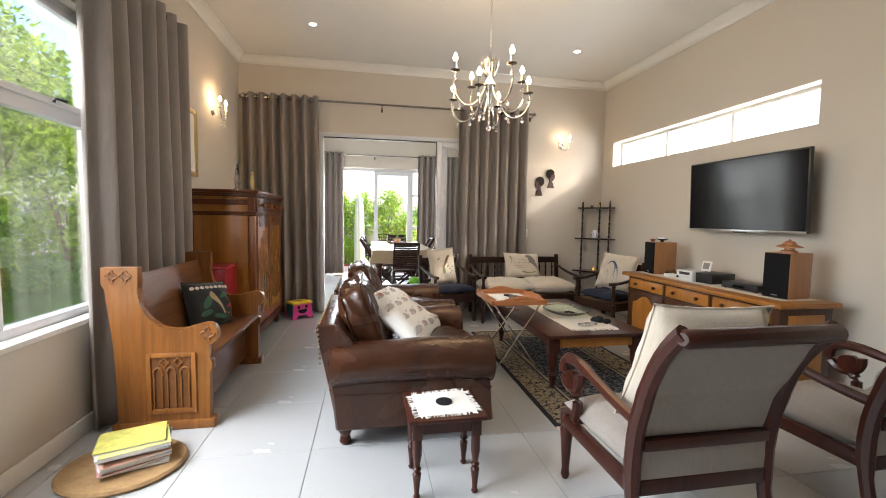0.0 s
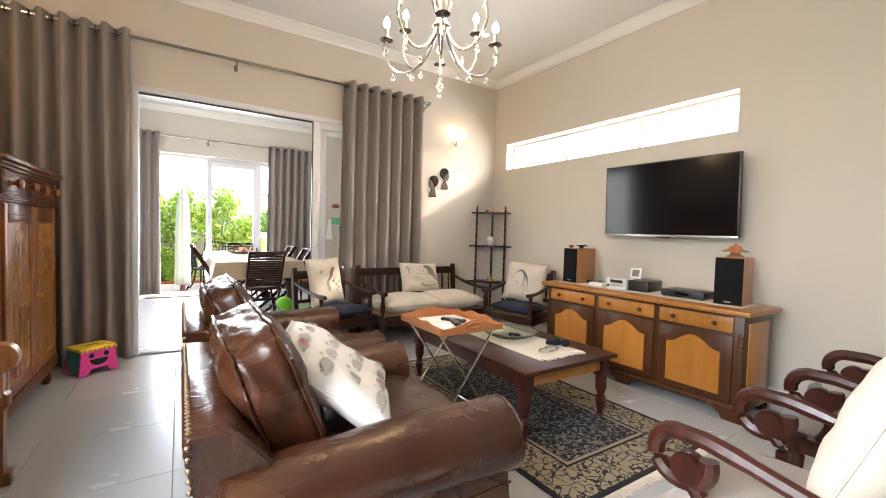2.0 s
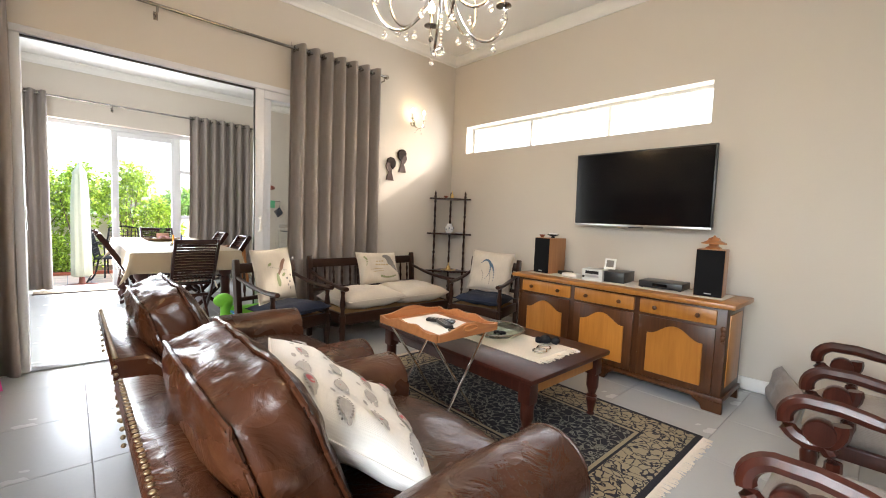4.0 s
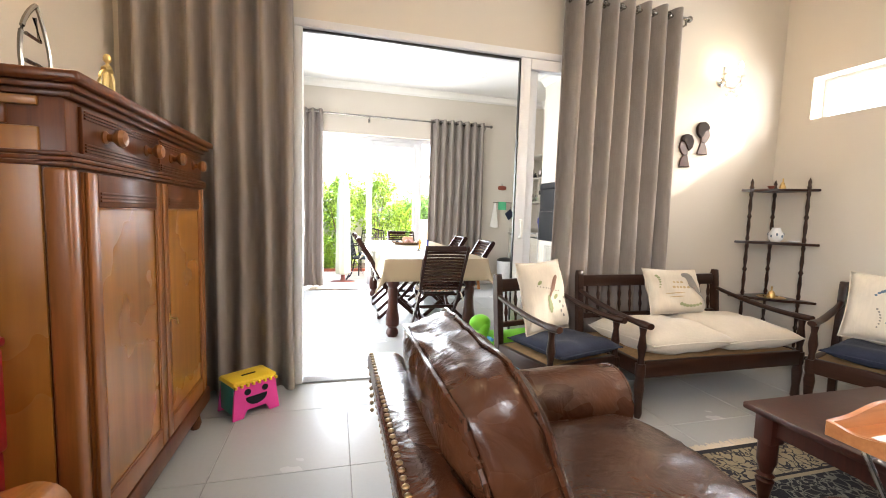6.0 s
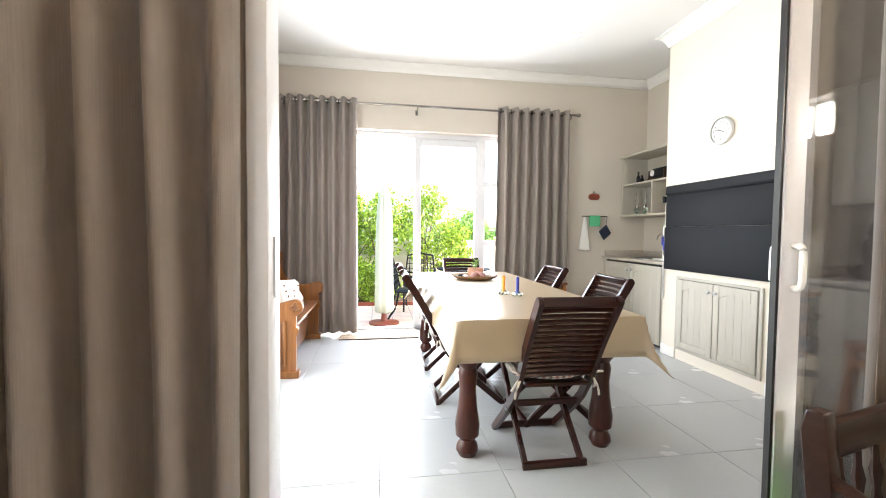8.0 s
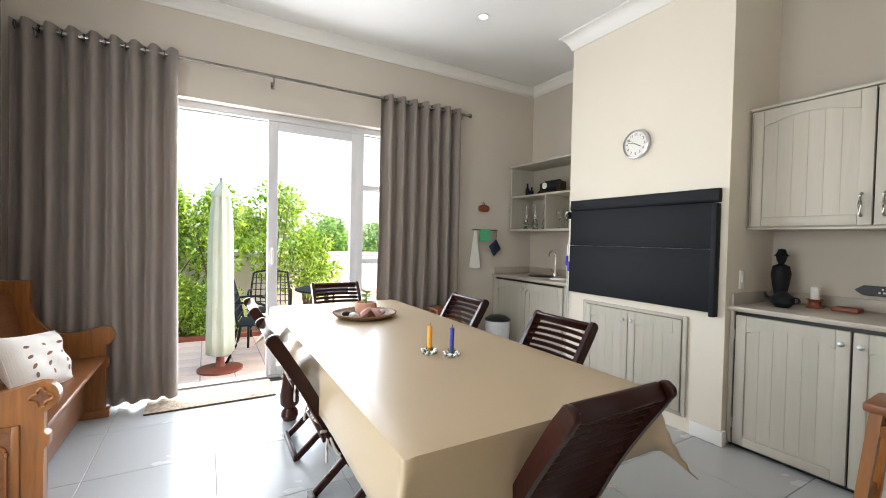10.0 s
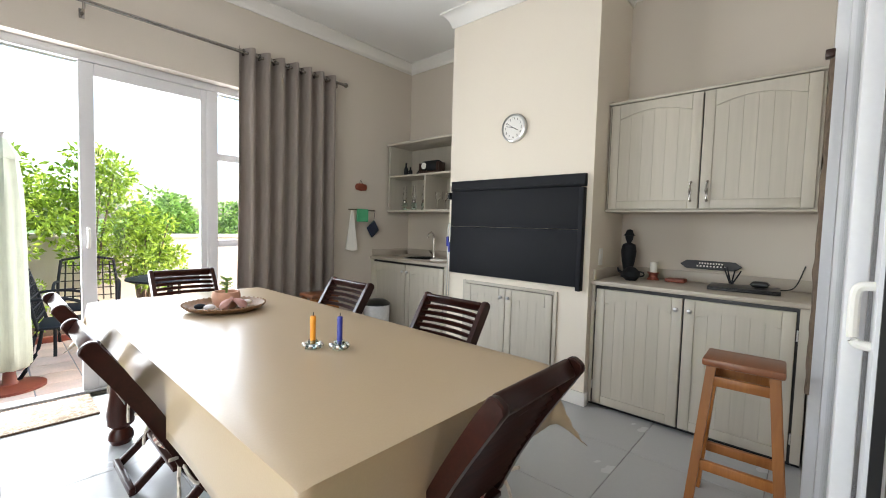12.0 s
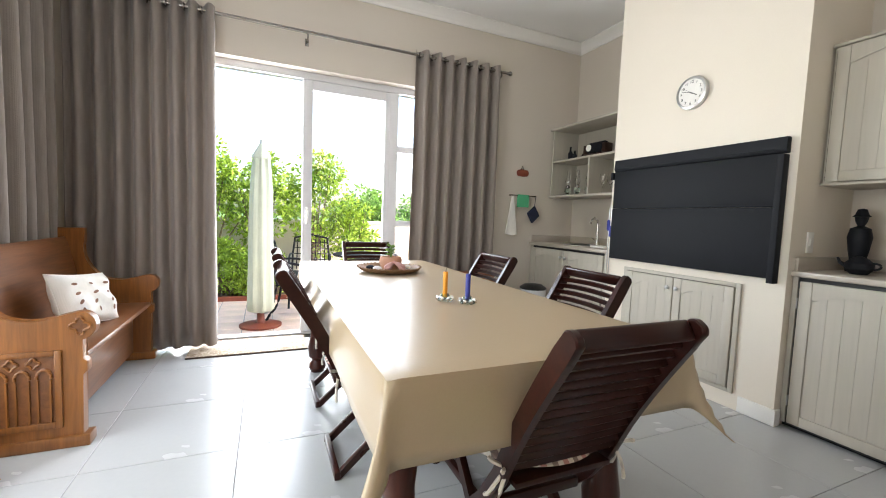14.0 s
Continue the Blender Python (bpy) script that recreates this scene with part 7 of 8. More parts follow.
# ---- on the dining table ----
def table_things():
    z = TZ + 0.005
    t = thing("woven_tray", "round woven wicker tray on the dining table", "tray", pose(1.29, 8.94, z))
    part("tray", lathe(B(), [(0.15, 0), (0.185, 0.012), (0.20, 0.028), (0.195, 0.032), (0.175, 0.018), (0.14, 0.008), (0.01, 0.007)], 36), TRAYCANE, t)
    bm = B()
    for k in range(40):
        a = 2 * math.pi * k / 40
        tube(bm, [(0.19 * math.cos(a), 0.19 * math.sin(a), 0.022), (0.202 * math.cos(a + 0.08), 0.202 * math.sin(a + 0.08), 0.033)], 0.005, 5)
    part("braided_rim", bm, TRAYCANE, t)
    p = thing("plant_pot", "small terracotta pot wrapped in peach cloth with seedling", "plant pot", pose(1.30, 8.95, z + 0.008))
    part("pot", lathe(B(), [(0.045, 0), (0.068, 0.03), (0.072, 0.06), (0.066, 0.085), (0.058, 0.085), (0.055, 0.07), (0.01, 0.068)], 20), TERRA, p)
    bm = B()
    for a in (-0.5, 0.5):
        tube(bm, bezier((0.0, -0.072, 0.05), (a * 0.06, -0.10, 0.05), (a * 0.10, -0.10, 0.02), (a * 0.12, -0.09, 0.004), 6), [0.006, 0.012, 0.018, 0.022, 0.024, 0.02, 0.008], 6)
    ball(bm, 0.014, pose(0, -0.076, 0.052), 8, 6)
    part("ribbon", bm, PRINT_PINK, p, "peach cloth bow")
    bm, rnd = tube(B(), [(0, 0, 0.068), (0.004, 0, 0.12), (0, 0, 0.15)], 0.006, 6), random.Random(2)
    for k in range(26):
        a, h = rnd.uniform(0, 6.28), rnd.uniform(0.08, 0.155)
        tube(bm, [(0, 0, h), (0.035 * math.cos(a), 0.035 * math.sin(a), h + rnd.uniform(0, 0.02))], [0.004, 0.0015], 4)
    part("seedling", bm, LEAF_DARK, p, "small dark green seedling")
    for x, y, mt in ((1.20, 8.90, PORCELAIN), (1.40, 8.93, WHITECLOTH), (1.17, 8.95, BLACK)):
        bm = ball(B(), 0.024, Matrix.Diagonal((1.2, 0.9, 0.6, 1)), 10, 8)
        solo("shell", bm, mt, "small smooth shell on the woven tray", "shell", pose(x, y, z + 0.0255), "shells")
    for x, y, mt, lb in ((1.265, 8.0, ORANGE, "short orange candle in a glass holder"), (1.335, 7.925, BLUEWAX, "short blue candle in a glass holder")):
        c = thing("candlestick", lb, "candle", pose(x, y, z), "candles on the table")
        bm = lathe(B(), [(0.034, 0), (0.038, 0.006), (0.034, 0.014), (0.020, 0.018), (0.018, 0.028), (0.011, 0.028), (0.011, 0.012), (0.002, 0.012)], 20)
        part("holder", bm, GREENGLASS, c, "clear scalloped glass holder")
        bm = B()
        for k in range(8):
            ball(bm, 0.009, pose(0.033 * math.cos(k * 0.785), 0.033 * math.sin(k * 0.785), 0.010), 8, 6)
        part("petals", bm, CHROME, c, "shiny petal rim")
        part("wax", lathe(B(), [(0.0105, 0.013), (0.0105, 0.118), (0.009, 0.122), (0.002, 0.121)], 14), mt, c)
        part("wick", tube(B(), [(0, 0, 0.121), (0.002, 0, 0.136)], 0.0015, 5), BLACK, c)


table_things()


# ---- built-in cupboards ----
def plank_door(parent, x, y0, y1, z0, z1, arch=True, name="door"):
    """A framed door whose face looks towards -x, with grooved boards set into an arched frame."""
    d = part(name, box(B(), x, x + 0.012, y0, y1, z0, z1, 0.002), CAB, parent, "stone coloured plank door")
    fr, a = 0.058, 0.045 if arch else 0.0
    for b in ((y0, y0 + fr, z0, z1), (y1 - fr, y1, z0, z1), (y0 + fr, y1 - fr, z0, z0 + fr)):
        part("frame_bar", box(B(), x - 0.009, x, b[0], b[1], b[2], b[3], 0.004), CAB, d)
    ya, yb = y0 + fr, y1 - fr
    pts = [(ya, z1), (ya, z1 - fr - a)] + [(ya + (yb - ya) * t, z1 - fr - a + a * math.sin(math.pi * t)) for t in [k / 12 for k in range(1, 12)]] + [(yb, z1 - fr - a), (yb, z1)]
    part("frame_bar", prism(B(), pts[::-1], "x", x - 0.009, x, 0.003), CAB, d)
    n = max(3, int(round((yb - ya) / 0.072)))
    for k in range(n):
        w = (yb - ya) / n
        part("board", box(B(), x - 0.002, x, ya + k * w + 0.0004, ya + (k + 1) * w - 0.0004, z0 + fr, z1 - fr, 0.001, None, 1), CAB, d)
    return d


def round_knob(parent, x, y, z):
    part("knob", lathe(B(), [(0.006, 0), (0.006, 0.012), (0.014, 0.018), (0.014, 0.026), (0.005, 0.031)], 14, pose(x, y, z, 0, -90, 0)), STEEL, parent, "steel knob")


def niche_base():
    c = thing("base_cupboard", "stone coloured base cupboard with two plank doors", "cupboard")
    x = 3.30
    part("carcass", box(B(), x + 0.014, XN, 6.58, CHY0 - 0.003, 0.03, 0.868), CAB, c)
    # black sheet behind the doors, painted shade for the gaps round them
    part("gap_shade", box(B(), x + 0.008, x + 0.014, 6.60, CHY0 - 0.02, 0.02, 0.865), PLASTIC_BLACK, c, "black sheet as shade round the doors")
    part("plinth", box(B(), x + 0.03, XN, 6.58, CHY0 - 0.003, 0.003, 0.03), BLACK, c)
    for y0, y1, k in ((6.635, 7.158, 7.125), (7.168, 7.70, 7.20)):
        d = plank_door(c, x - 0.004, y0, y1, 0.035, 0.845)
        round_knob(d, x - 0.010, k, 0.775)
        for z in (0.16, 0.72):
            yy = y1 + 0.004 if k > 7.16 else y0 - 0.012
            part("hinge", box(B(), x - 0.008, x + 0.004, yy, yy + 0.008, z - 0.03, z + 0.03, 0.002), STEEL, d)
    part("stile", box(B(), x - 0.004, x + 0.014, 7.712, CHY0 - 0.003, 0.03, 0.868), CAB, c)
    part("stile", box(B(), x - 0.004, x + 0.014, 6.58, 6.622, 0.03, 0.868), CAB, c)
    t = thing("worktop", "grey-brown stone worktop with upstand", "worktop")
    part("slab", box(B(), x - 0.03, XN - 0.001, 6.576, CHY0 - 0.002, 0.870, 0.900, 0.005), CABTOP, t)
    part("upstand", box(B(), XN - 0.02, XN - 0.001, 6.576, CHY0 - 0.002, 0.900, 0.975, 0.003), CABTOP, t)
    part("upstand", box(B(), x + 0.0, XN - 0.021, CHY0 - 0.02, CHY0 - 0.002, 0.900, 0.975, 0.003), CABTOP, t)


def niche_upper():
    c = thing("wall_cupboard", "stone coloured wall cupboard with two plank doors", "cupboard")
    x = 3.485
    part("carcass", box(B(), x, XN - 0.001, 6.585, CHY0 - 0.005, 1.40, 2.145), CAB, c)
    part("top_trim", box(B(), x - 0.025, XN - 0.001, 6.580, CHY0 - 0.002, 2.147, 2.165, 0.003), CAB, c)
    part("bottom_trim", box(B(), x - 0.022, XN - 0.001, 6.580, CHY0 - 0.002, 1.385, 1.399, 0.003), CAB, c)
    # black sheet that gives the gaps between the doors their shade
    part("gap_shade", box(B(), x - 0.005, x, 6.60, CHY0 - 0.015, 1.41, 2.135), PLASTIC_BLACK, c, "black sheet as shade between the doors")
    for y0, y1, k in ((6.60, 7.145, 7.105), (7.153, 7.715, 7.195)):
        d = plank_door(c, x - 0.018, y0, y1, 1.405, 2.14)
        part("handle", tube(B(), [(x - 0.024, k, 1.455), (x - 0.05, k, 1.465), (x - 0.052, k, 1.515), (x - 0.05, k, 1.565), (x - 0.024, k, 1.575)], [0.009, 0.006, 0.010, 0.006, 0.009], 8), NICKEL, d, "dark pewter bow handle")


def sink_unit():
    c = thing("sink_cupboard", "stone coloured sink cupboard with two plank doors", "cupboard")
    x, y0, y1 = 3.30, CHY1 + 0.003, YF - 0.003
    part("carcass", box(B(), x + 0.014, XN - 0.001, y0, y1, 0.03, 0.868), CAB, c)
    # shade in the door gaps, put in as a black sheet
    part("gap_shade", box(B(), x + 0.008, x + 0.014, y0 + 0.05, y1 - 0.02, 0.02, 0.865), PLASTIC_BLACK, c)
    part("plinth", box(B(), x + 0.03, XN - 0.001, y0, y1, 0.003, 0.03), BLACK, c)
    ym = (y0 + y1 + 0.05) / 2
    for a, b, k in ((y0 + 0.10, ym - 0.004, ym - 0.035), (ym + 0.004, y1 - 0.05, ym + 0.035)):
        d = plank_door(c, x - 0.004, a, b, 0.035, 0.845)
        round_knob(d, x - 0.010, k, 0.775)
    for a, b in ((y0, y0 + 0.09), (y1 - 0.04, y1)):
        part("stile", box(B(), x - 0.004, x + 0.008, a, b, 0.03, 0.868), CAB, c)
    t = thing("worktop", "grey-brown stone worktop with inset sink", "worktop")
    part("slab", box(B(), x - 0.03, XN - 0.002, y0, y1, 0.870, 0.900, 0.005), CABTOP, t)
    part("upstand", box(B(), XN - 0.02, XN - 0.002, y0, y1, 0.900, 0.975, 0.003), CABTOP, t)
    part("upstand", box(B(), x, XN - 0.021, y1 - 0.018, y1, 0.900, 0.975, 0.003), CABTOP, t)
    s = thing("sink", "round stainless steel prep sink in the worktop", "sink", pose(3.56, 9.72, 0.9005))
    part("rim", lathe(B(), [(0.15, 0.0), (0.19, 0.0), (0.19, 0.004), (0.15, 0.003)], 30), STEEL, s)
    # nearly flat disc; its darker metal imitates shade in a deep bowl
    part("bowl", lathe(B(), [(0.152, 0.003), (0.14, 0.0015), (0.01, 0.0012)], 30), NICKEL, s)
    f = thing("tap", "chrome gooseneck mixer tap behind the sink", "tap", pose(3.74, 9.70, 0.9))
    part("base", lathe(B(), [(0.026, 0), (0.026, 0.03), (0.015, 0.05), (0.012, 0.06)], 16), CHROME, f)
    part("spout", tube(B(), [(0, 0, 0.05), (0, 0, 0.22), (-0.01, 0, 0.26), (-0.05, 0, 0.285), (-0.09, 0, 0.26), (-0.10, 0, 0.22)], 0.010, 10), CHROME, f)
    part("lever", tube(B(), [(0, 0.02, 0.04), (0.0, 0.07, 0.075)], 0.006, 8), CHROME, f)
    solo("soap_bottle", lathe(B(), [(0.028, 0), (0.028, 0.07), (0.01, 0.085), (0.01, 0.11), (0.018, 0.112), (0.004, 0.125)], 14), PORCELAIN, "white soap dispenser beside the sink", "bottle", pose(3.58, 9.27, 0.9005))
    solo("dish_cloth", box(B(), -0.06, 0.06, -0.08, 0.08, 0, 0.02, 0.008), PAPER, "folded pale cloth beside the sink", "cloth", pose(3.46, 9.36, 0.9005, 0, 0, 12))


def open_shelf():
    c = thing("open_shelf", "stone coloured open wall shelf with ornaments", "shelf")
    x0, x1, y0, y1, z0, z1 = 3.50, XN - 0.001, CHY1 + 0.004, YF - 0.03, 1.395, 2.155
    part("top", box(B(), x0 - 0.02, x1, y0, y1 + 0.02, z1 - 0.025, z1, 0.004), CAB, c)
    part("bottom", box(B(), x0 - 0.01, x1, y0, y1 + 0.01, z0, z0 + 0.025, 0.004), CAB, c)
    part("side", box(B(), x0, x1, y1 - 0.022, y1, z0 + 0.025, z1 - 0.025), CAB, c)
    part("side", box(B(), x0, x1, y0, y0 + 0.022, z0 + 0.025, z1 - 0.025), CAB, c)
    part("back", box(B(), x1 - 0.01, x1 - 0.002, y0 + 0.022, y1 - 0.022, z0 + 0.025, z1 - 0.025), CAB, c)
    zm = 1.78
    part("middle_shelf", box(B(), x0, x1 - 0.01, y0 + 0.022, y1 - 0.022, zm, zm + 0.02), CAB, c)
    ym = (y0 + y1) / 2
    part("divider", box(B(), x0, x1 - 0.01, ym - 0.01, ym + 0.01, z0 + 0.025, zm), CAB, c)
    for y in (ym + 0.12, ym + 0.28, ym + 0.43):
        l = thing("oil_lamp", "small glass oil lamp with tall chimney", "oil lamp", pose(3.62, y, z0 + 0.0255), "oil lamps")
        part("font", lathe(B(), [(0.03, 0), (0.035, 0.01), (0.015, 0.02), (0.035, 0.05), (0.03, 0.075), (0.012, 0.085)], 14), GREENGLASS, l)
        part("burner", lathe(B(), [(0.022, 0.085), (0.022, 0.105), (0.012, 0.115)], 12), NICKEL, l)
        part("chimney", lathe(B(), [(0.018, 0.115), (0.028, 0.15), (0.016, 0.20), (0.014, 0.27), (0.012, 0.27), (0.014, 0.20), (0.026, 0.15), (0.016, 0.116)], 14), GLASS, l)
    for k, y in enumerate((ym - 0.10, ym - 0.17, ym - 0.26)):
        solo("wine_glass", lathe(B(), [(0.03, 0), (0.03, 0.004), (0.004, 0.012), (0.004, 0.08), (0.028, 0.12), (0.03, 0.17), (0.027, 0.19), (0.0255, 0.19), (0.028, 0.17), (0.026, 0.122), (0.002, 0.085)], 14), GLASS, "clear stemmed wine glass on a shelf", "glass", pose(3.60 + 0.03 * (k % 2), y, z0 + 0.0255), "wine glasses")
    k = thing("mantel_clock", "small dark wooden locomotive-shaped clock", "clock", pose(3.62, ym + 0.02, zm + 0.0205))
    part("base", box(B(), -0.05, 0.05, -0.15, 0.15, 0, 0.03, 0.005), DARKWOOD, k)
    part("body", lathe(B(), [(0.055, -0.11), (0.06, -0.10), (0.06, 0.10), (0.055, 0.11)], 18, pose(0, 0, 0.085, 90)), BLACK, k)
    part("end_block", box(B(), -0.05, 0.05, -0.15, -0.10, 0.03, 0.12, 0.008), DARKWOOD, k)
    part("end_block", box(B(), -0.05, 0.05, 0.10, 0.15, 0.03, 0.12, 0.008), DARKWOOD, k)
    part("dial", lathe(B(), [(0.034, 0), (0.034, 0.006)], 20, pose(-0.058, 0.06, 0.085, 0, -90, 0)), PAPER, k, "white clock dial")
    for y, h in ((ym + 0.42, 0.15), (ym + 0.35, 0.10), (ym + 0.22, 0.05)):
        solo("dark_bottle", lathe(B(), [(0.024, 0), (0.024, h * 0.55), (0.01, h * 0.72), (0.01, h * 0.95), (0.013, h)], 12), BLACK, "small dark bottle on a shelf", "bottle", pose(3.62, y, zm + 0.0205), "dark bottles")


niche_base(), niche_upper(), sink_unit(), open_shelf()


# ---- barbecue, its cupboard and the clock ----
def braai():
    b = thing("built_in_barbecue", "matt black steel built-in barbecue door in the chimney breast", "barbecue")
    x, y0, y1 = CHX, 7.80, 9.005
    part("upper_panel", box(B(), x - 0.030, x - 0.001, y0 + 0.02, y1, 1.255, 1.555, 0.004), BLACK, b)
    part("lower_panel", box(B(), x - 0.036, x - 0.001, y0 + 0.02, y1, 0.845, 1.250, 0.004), BLACK, b)
    part("hood", prism(B(), [(x - 0.001, 1.556), (x - 0.034, 1.556), (x - 0.042, 1.575), (x - 0.034, 1.645), (x - 0.001, 1.645)], "y", y0 - 0.02, y1, 0.003), BLACK, b)
    part("hood_lip", box(B(), x - 0.046, x - 0.040, y0 + 0.04, y1 - 0.03, 1.575, 1.581, 0.002), BLACK, b, "folded steel lip")
    part("side_rail", box(B(), x - 0.055, x - 0.001, y0 - 0.018, y0 + 0.016, 0.82, 1.548, 0.004), BLACK, b)
    part("side_rail", box(B(), x - 0.050, x - 0.001, y1 + 0.002, y1 + 0.022, 1.49, 1.55, 0.004), BLACK, b)
    part("seam", box(B(), x - 0.038, x - 0.034, y0 + 0.03, y1 - 0.01, 1.247, 1.252), BLACK, b, "thin dark seam")
    c = thing("fuel_cupboard", "stone coloured small cupboard below the barbecue", "cupboard")
    for q in ((7.965, 7.995, 0.10, 0.79), (8.825, 8.855, 0.10, 0.79), (7.995, 8.825, 0.765, 0.79), (7.995, 8.825, 0.10, 0.125)):
        part("frame", box(B(), x - 0.016, x - 0.001, *q, 0.003), CAB, c)
    # black sheet within the frame stands in for shade round the doors
    part("gap_shade", box(B(), x - 0.004, x - 0.001, 7.995, 8.825, 0.125, 0.765), PLASTIC_BLACK, c)
    for a, e, k in ((7.999, 8.407, 8.375), (8.413, 8.821, 8.445)):
        d = plank_door(c, x - 0.016, a, e, 0.129, 0.761)
        round_knob(d, x - 0.022, k, 0.69)
    k = thing("wall_clock", "round steel wall clock with white dial", "clock", pose(CHX, 8.387, 2.035) @ Matrix.Diagonal((1, 0.88, 0.88, 1)))
    part("case", lathe(B(), [(0.125, 0.001), (0.128, 0.012), (0.122, 0.03), (0.108, 0.035), (0.104, 0.024)], 40, pose(0, 0, 0, 0, -90, 0)), STEEL, k, "brushed steel rim")
    part("dial", lathe(B(), [(0.105, 0.002), (0.105, 0.0265)], 40, pose(0, 0, 0, 0, -90, 0)), PAPER, k, "white dial")
    for h in range(12):
        a = radians(30 * h)
        cu = bpy.data.curves.new("numeral", "FONT")
        cu.body, cu.size, cu.align_x, cu.align_y, cu.extrude = str(h or 12), 0.03, "CENTER", "CENTER", 0.0005
        t = new("numeral", cu)
        t.data.materials.append(BLACK)
        t.parent = k
        t.matrix_local = Matrix(((0, 0, -1, -0.0272), (-1, 0, 0, -0.082 * math.sin(a)), (0, 1, 0, 0.082 * math.cos(a)), (0, 0, 0, 1)))
    for ang, ln, w in ((118, 0.055, 0.006), (285, 0.075, 0.004), (305, 0.085, 0.0015)):
        part("clock_hand", box(B(), -0.0295, -0.0285, -w / 2, w / 2, -0.012, ln, 0, pose(0, 0, 0, ang, 0, 0)), BLACK, k, "black clock hand")


braai()


# ---- wall and worktop things in the dining room ----
def wall_things():
    p = thing("pumpkin_plaque", "orange-red ceramic pumpkin plaque on the wall", "wall ornament", pose(3.13, YF, 1.645))
    bm = B()
    for k in range(-2, 3):
        ball(bm, 0.04, pose(k * 0.024, -0.018, 0) @ Matrix.Diagonal((0.75, 0.4, 1.05 - 0.08 * abs(k), 1)), 12, 8)
    part("pumpkin", bm, FIRED, p)
    part("loop", tube(B(), [(-0.02, -0.012, 0.035), (0, -0.008, 0.075), (0.02, -0.012, 0.035)], 0.003, 6), BLACK, p)
    r = thing("towel_rail", "short dark metal towel rail on the wall", "towel rail", pose(3.135, YF, 1.40))
    part("bar", tube(B(), [(-0.16, -0.05, 0), (0.16, -0.05, 0)], 0.006, 8), NICKEL, r)
    for x in (-0.15, 0.15):
        part("bracket", tube(B(), [(x, -0.001, 0), (x, -0.05, 0)], 0.008, 8), NICKEL, r)
    solo("green_towel", prism(B(), [(-0.063, 1.408), (-0.043, 1.412), (-0.037, 1.40), (-0.038, 1.275), (-0.062, 1.275)], "x", -0.07, 0.07, 0.003), GREENCLOTH, "bright green tea towel over a rail", "tea towel", pose(3.13, YF, 0))
    bm = B()
    prism(bm, [(-0.012, 1.39), (0.012, 1.39), (0.075, 0.975), (0.01, 0.965), (-0.075, 0.985)], "y", -0.06, -0.045, 0.004)
    solo("white_towel", bm, WHITECLOTH, "white tea towel hanging by one corner", "tea towel", pose(2.995, YF, 0))
    bm = prism(B(), [(-0.085, 0.0), (0.0, -0.10), (0.085, 0.0), (0.0, 0.10)], "y", -0.065, -0.04, 0.008)
    o = thing("pot_holder", "navy quilted pot holder hanging from a rail", "pot holder", pose(3.27, YF, 1.20, 0, 8, 0))
    part("pad", bm, NAVY, o)
    part("loop", tube(B(), [(0, -0.05, 0.095), (0.0, -0.05, 0.20)], 0.003, 6), NAVY, o)
    sq = thing("braai_tools", "long steel barbecue tools with blue grips hanging", "barbecue tools", pose(CHX - 0.02, 9.03, 0))
    for k, dy in enumerate((-0.012, 0.012)):
        part("rod", tube(B(), [(0, dy, 0.55), (0, dy, 1.26)], 0.004, 6), STEEL, sq)
        part("grip", lathe(B(), [(0.008, 0), (0.013, 0.01), (0.013, 0.08), (0.008, 0.09)], 10, pose(-0.004, dy, 1.02 + 0.05 * k)), BLUEWAX, sq, "blue plastic grip")
    part("hook", tube(B(), [(0.019, 0, 1.27), (0, 0, 1.28), (-0.006, 0, 1.25)], 0.004, 6), STEEL, sq)
    s = thing("light_switch", "white plastic light switch beside the niche", "light switch", pose(3.42, CHY0, 1.06))
    part("plate", box(B(), -0.03, 0.03, -0.010, -0.001, -0.06, 0.06, 0.002), TRIM, s)
    part("rocker", box(B(), -0.012, 0.012, -0.014, -0.010, -0.018, 0.018, 0.002), TRIM, s)
    z = 0.901
    bm = lathe(B(), [(0.05, 0), (0.05, 0.02), (0.03, 0.04), (0.045, 0.12), (0.055, 0.20), (0.045, 0.25), (0.015, 0.265), (0.026, 0.29), (0.03, 0.315), (0.042, 0.318), (0.03, 0.33), (0.02, 0.36), (0.004, 0.365)], 14)
    solo("dark_figurine", bm, BLACK, "dark carved figurine with hat on the worktop", "figurine", pose(3.70, 7.63, z))
    t = thing("teapot", "small black teapot on the worktop", "teapot", pose(3.52, 7.55, z))
    part("pot", lathe(B(), [(0.035, 0), (0.06, 0.03), (0.06, 0.06), (0.03, 0.09), (0.006, 0.10)], 16), BLACK, t)
    part("spout", tube(B(), [(0, 0.05, 0.04), (0, 0.085, 0.06), (0, 0.095, 0.085)], [0.014, 0.009, 0.006], 8), BLACK, t)
    part("handle", tube(B(), bezier((0, -0.05, 0.065), (0, -0.10, 0.07), (0, -0.10, 0.03), (0, -0.05, 0.03), 8), 0.006, 6), BLACK, t)
    c = thing("pillar_candle", "white candle on a small dark wooden holder", "candle", pose(3.70, 7.45, z))
    part("holder", lathe(B(), [(0.045, 0), (0.03, 0.02), (0.03, 0.04), (0.045, 0.055)], 14), FIRED, c)
    part("wax", lathe(B(), [(0.024, 0.055), (0.024, 0.13), (0.004, 0.132)], 14), WHITECLOTH, c)
    solo("wooden_block", box(B(), -0.05, 0.05, -0.06, 0.06, 0, 0.025, 0.006), FIRED, "small red-brown wooden block on the worktop", "block", pose(3.70, 7.30, z))
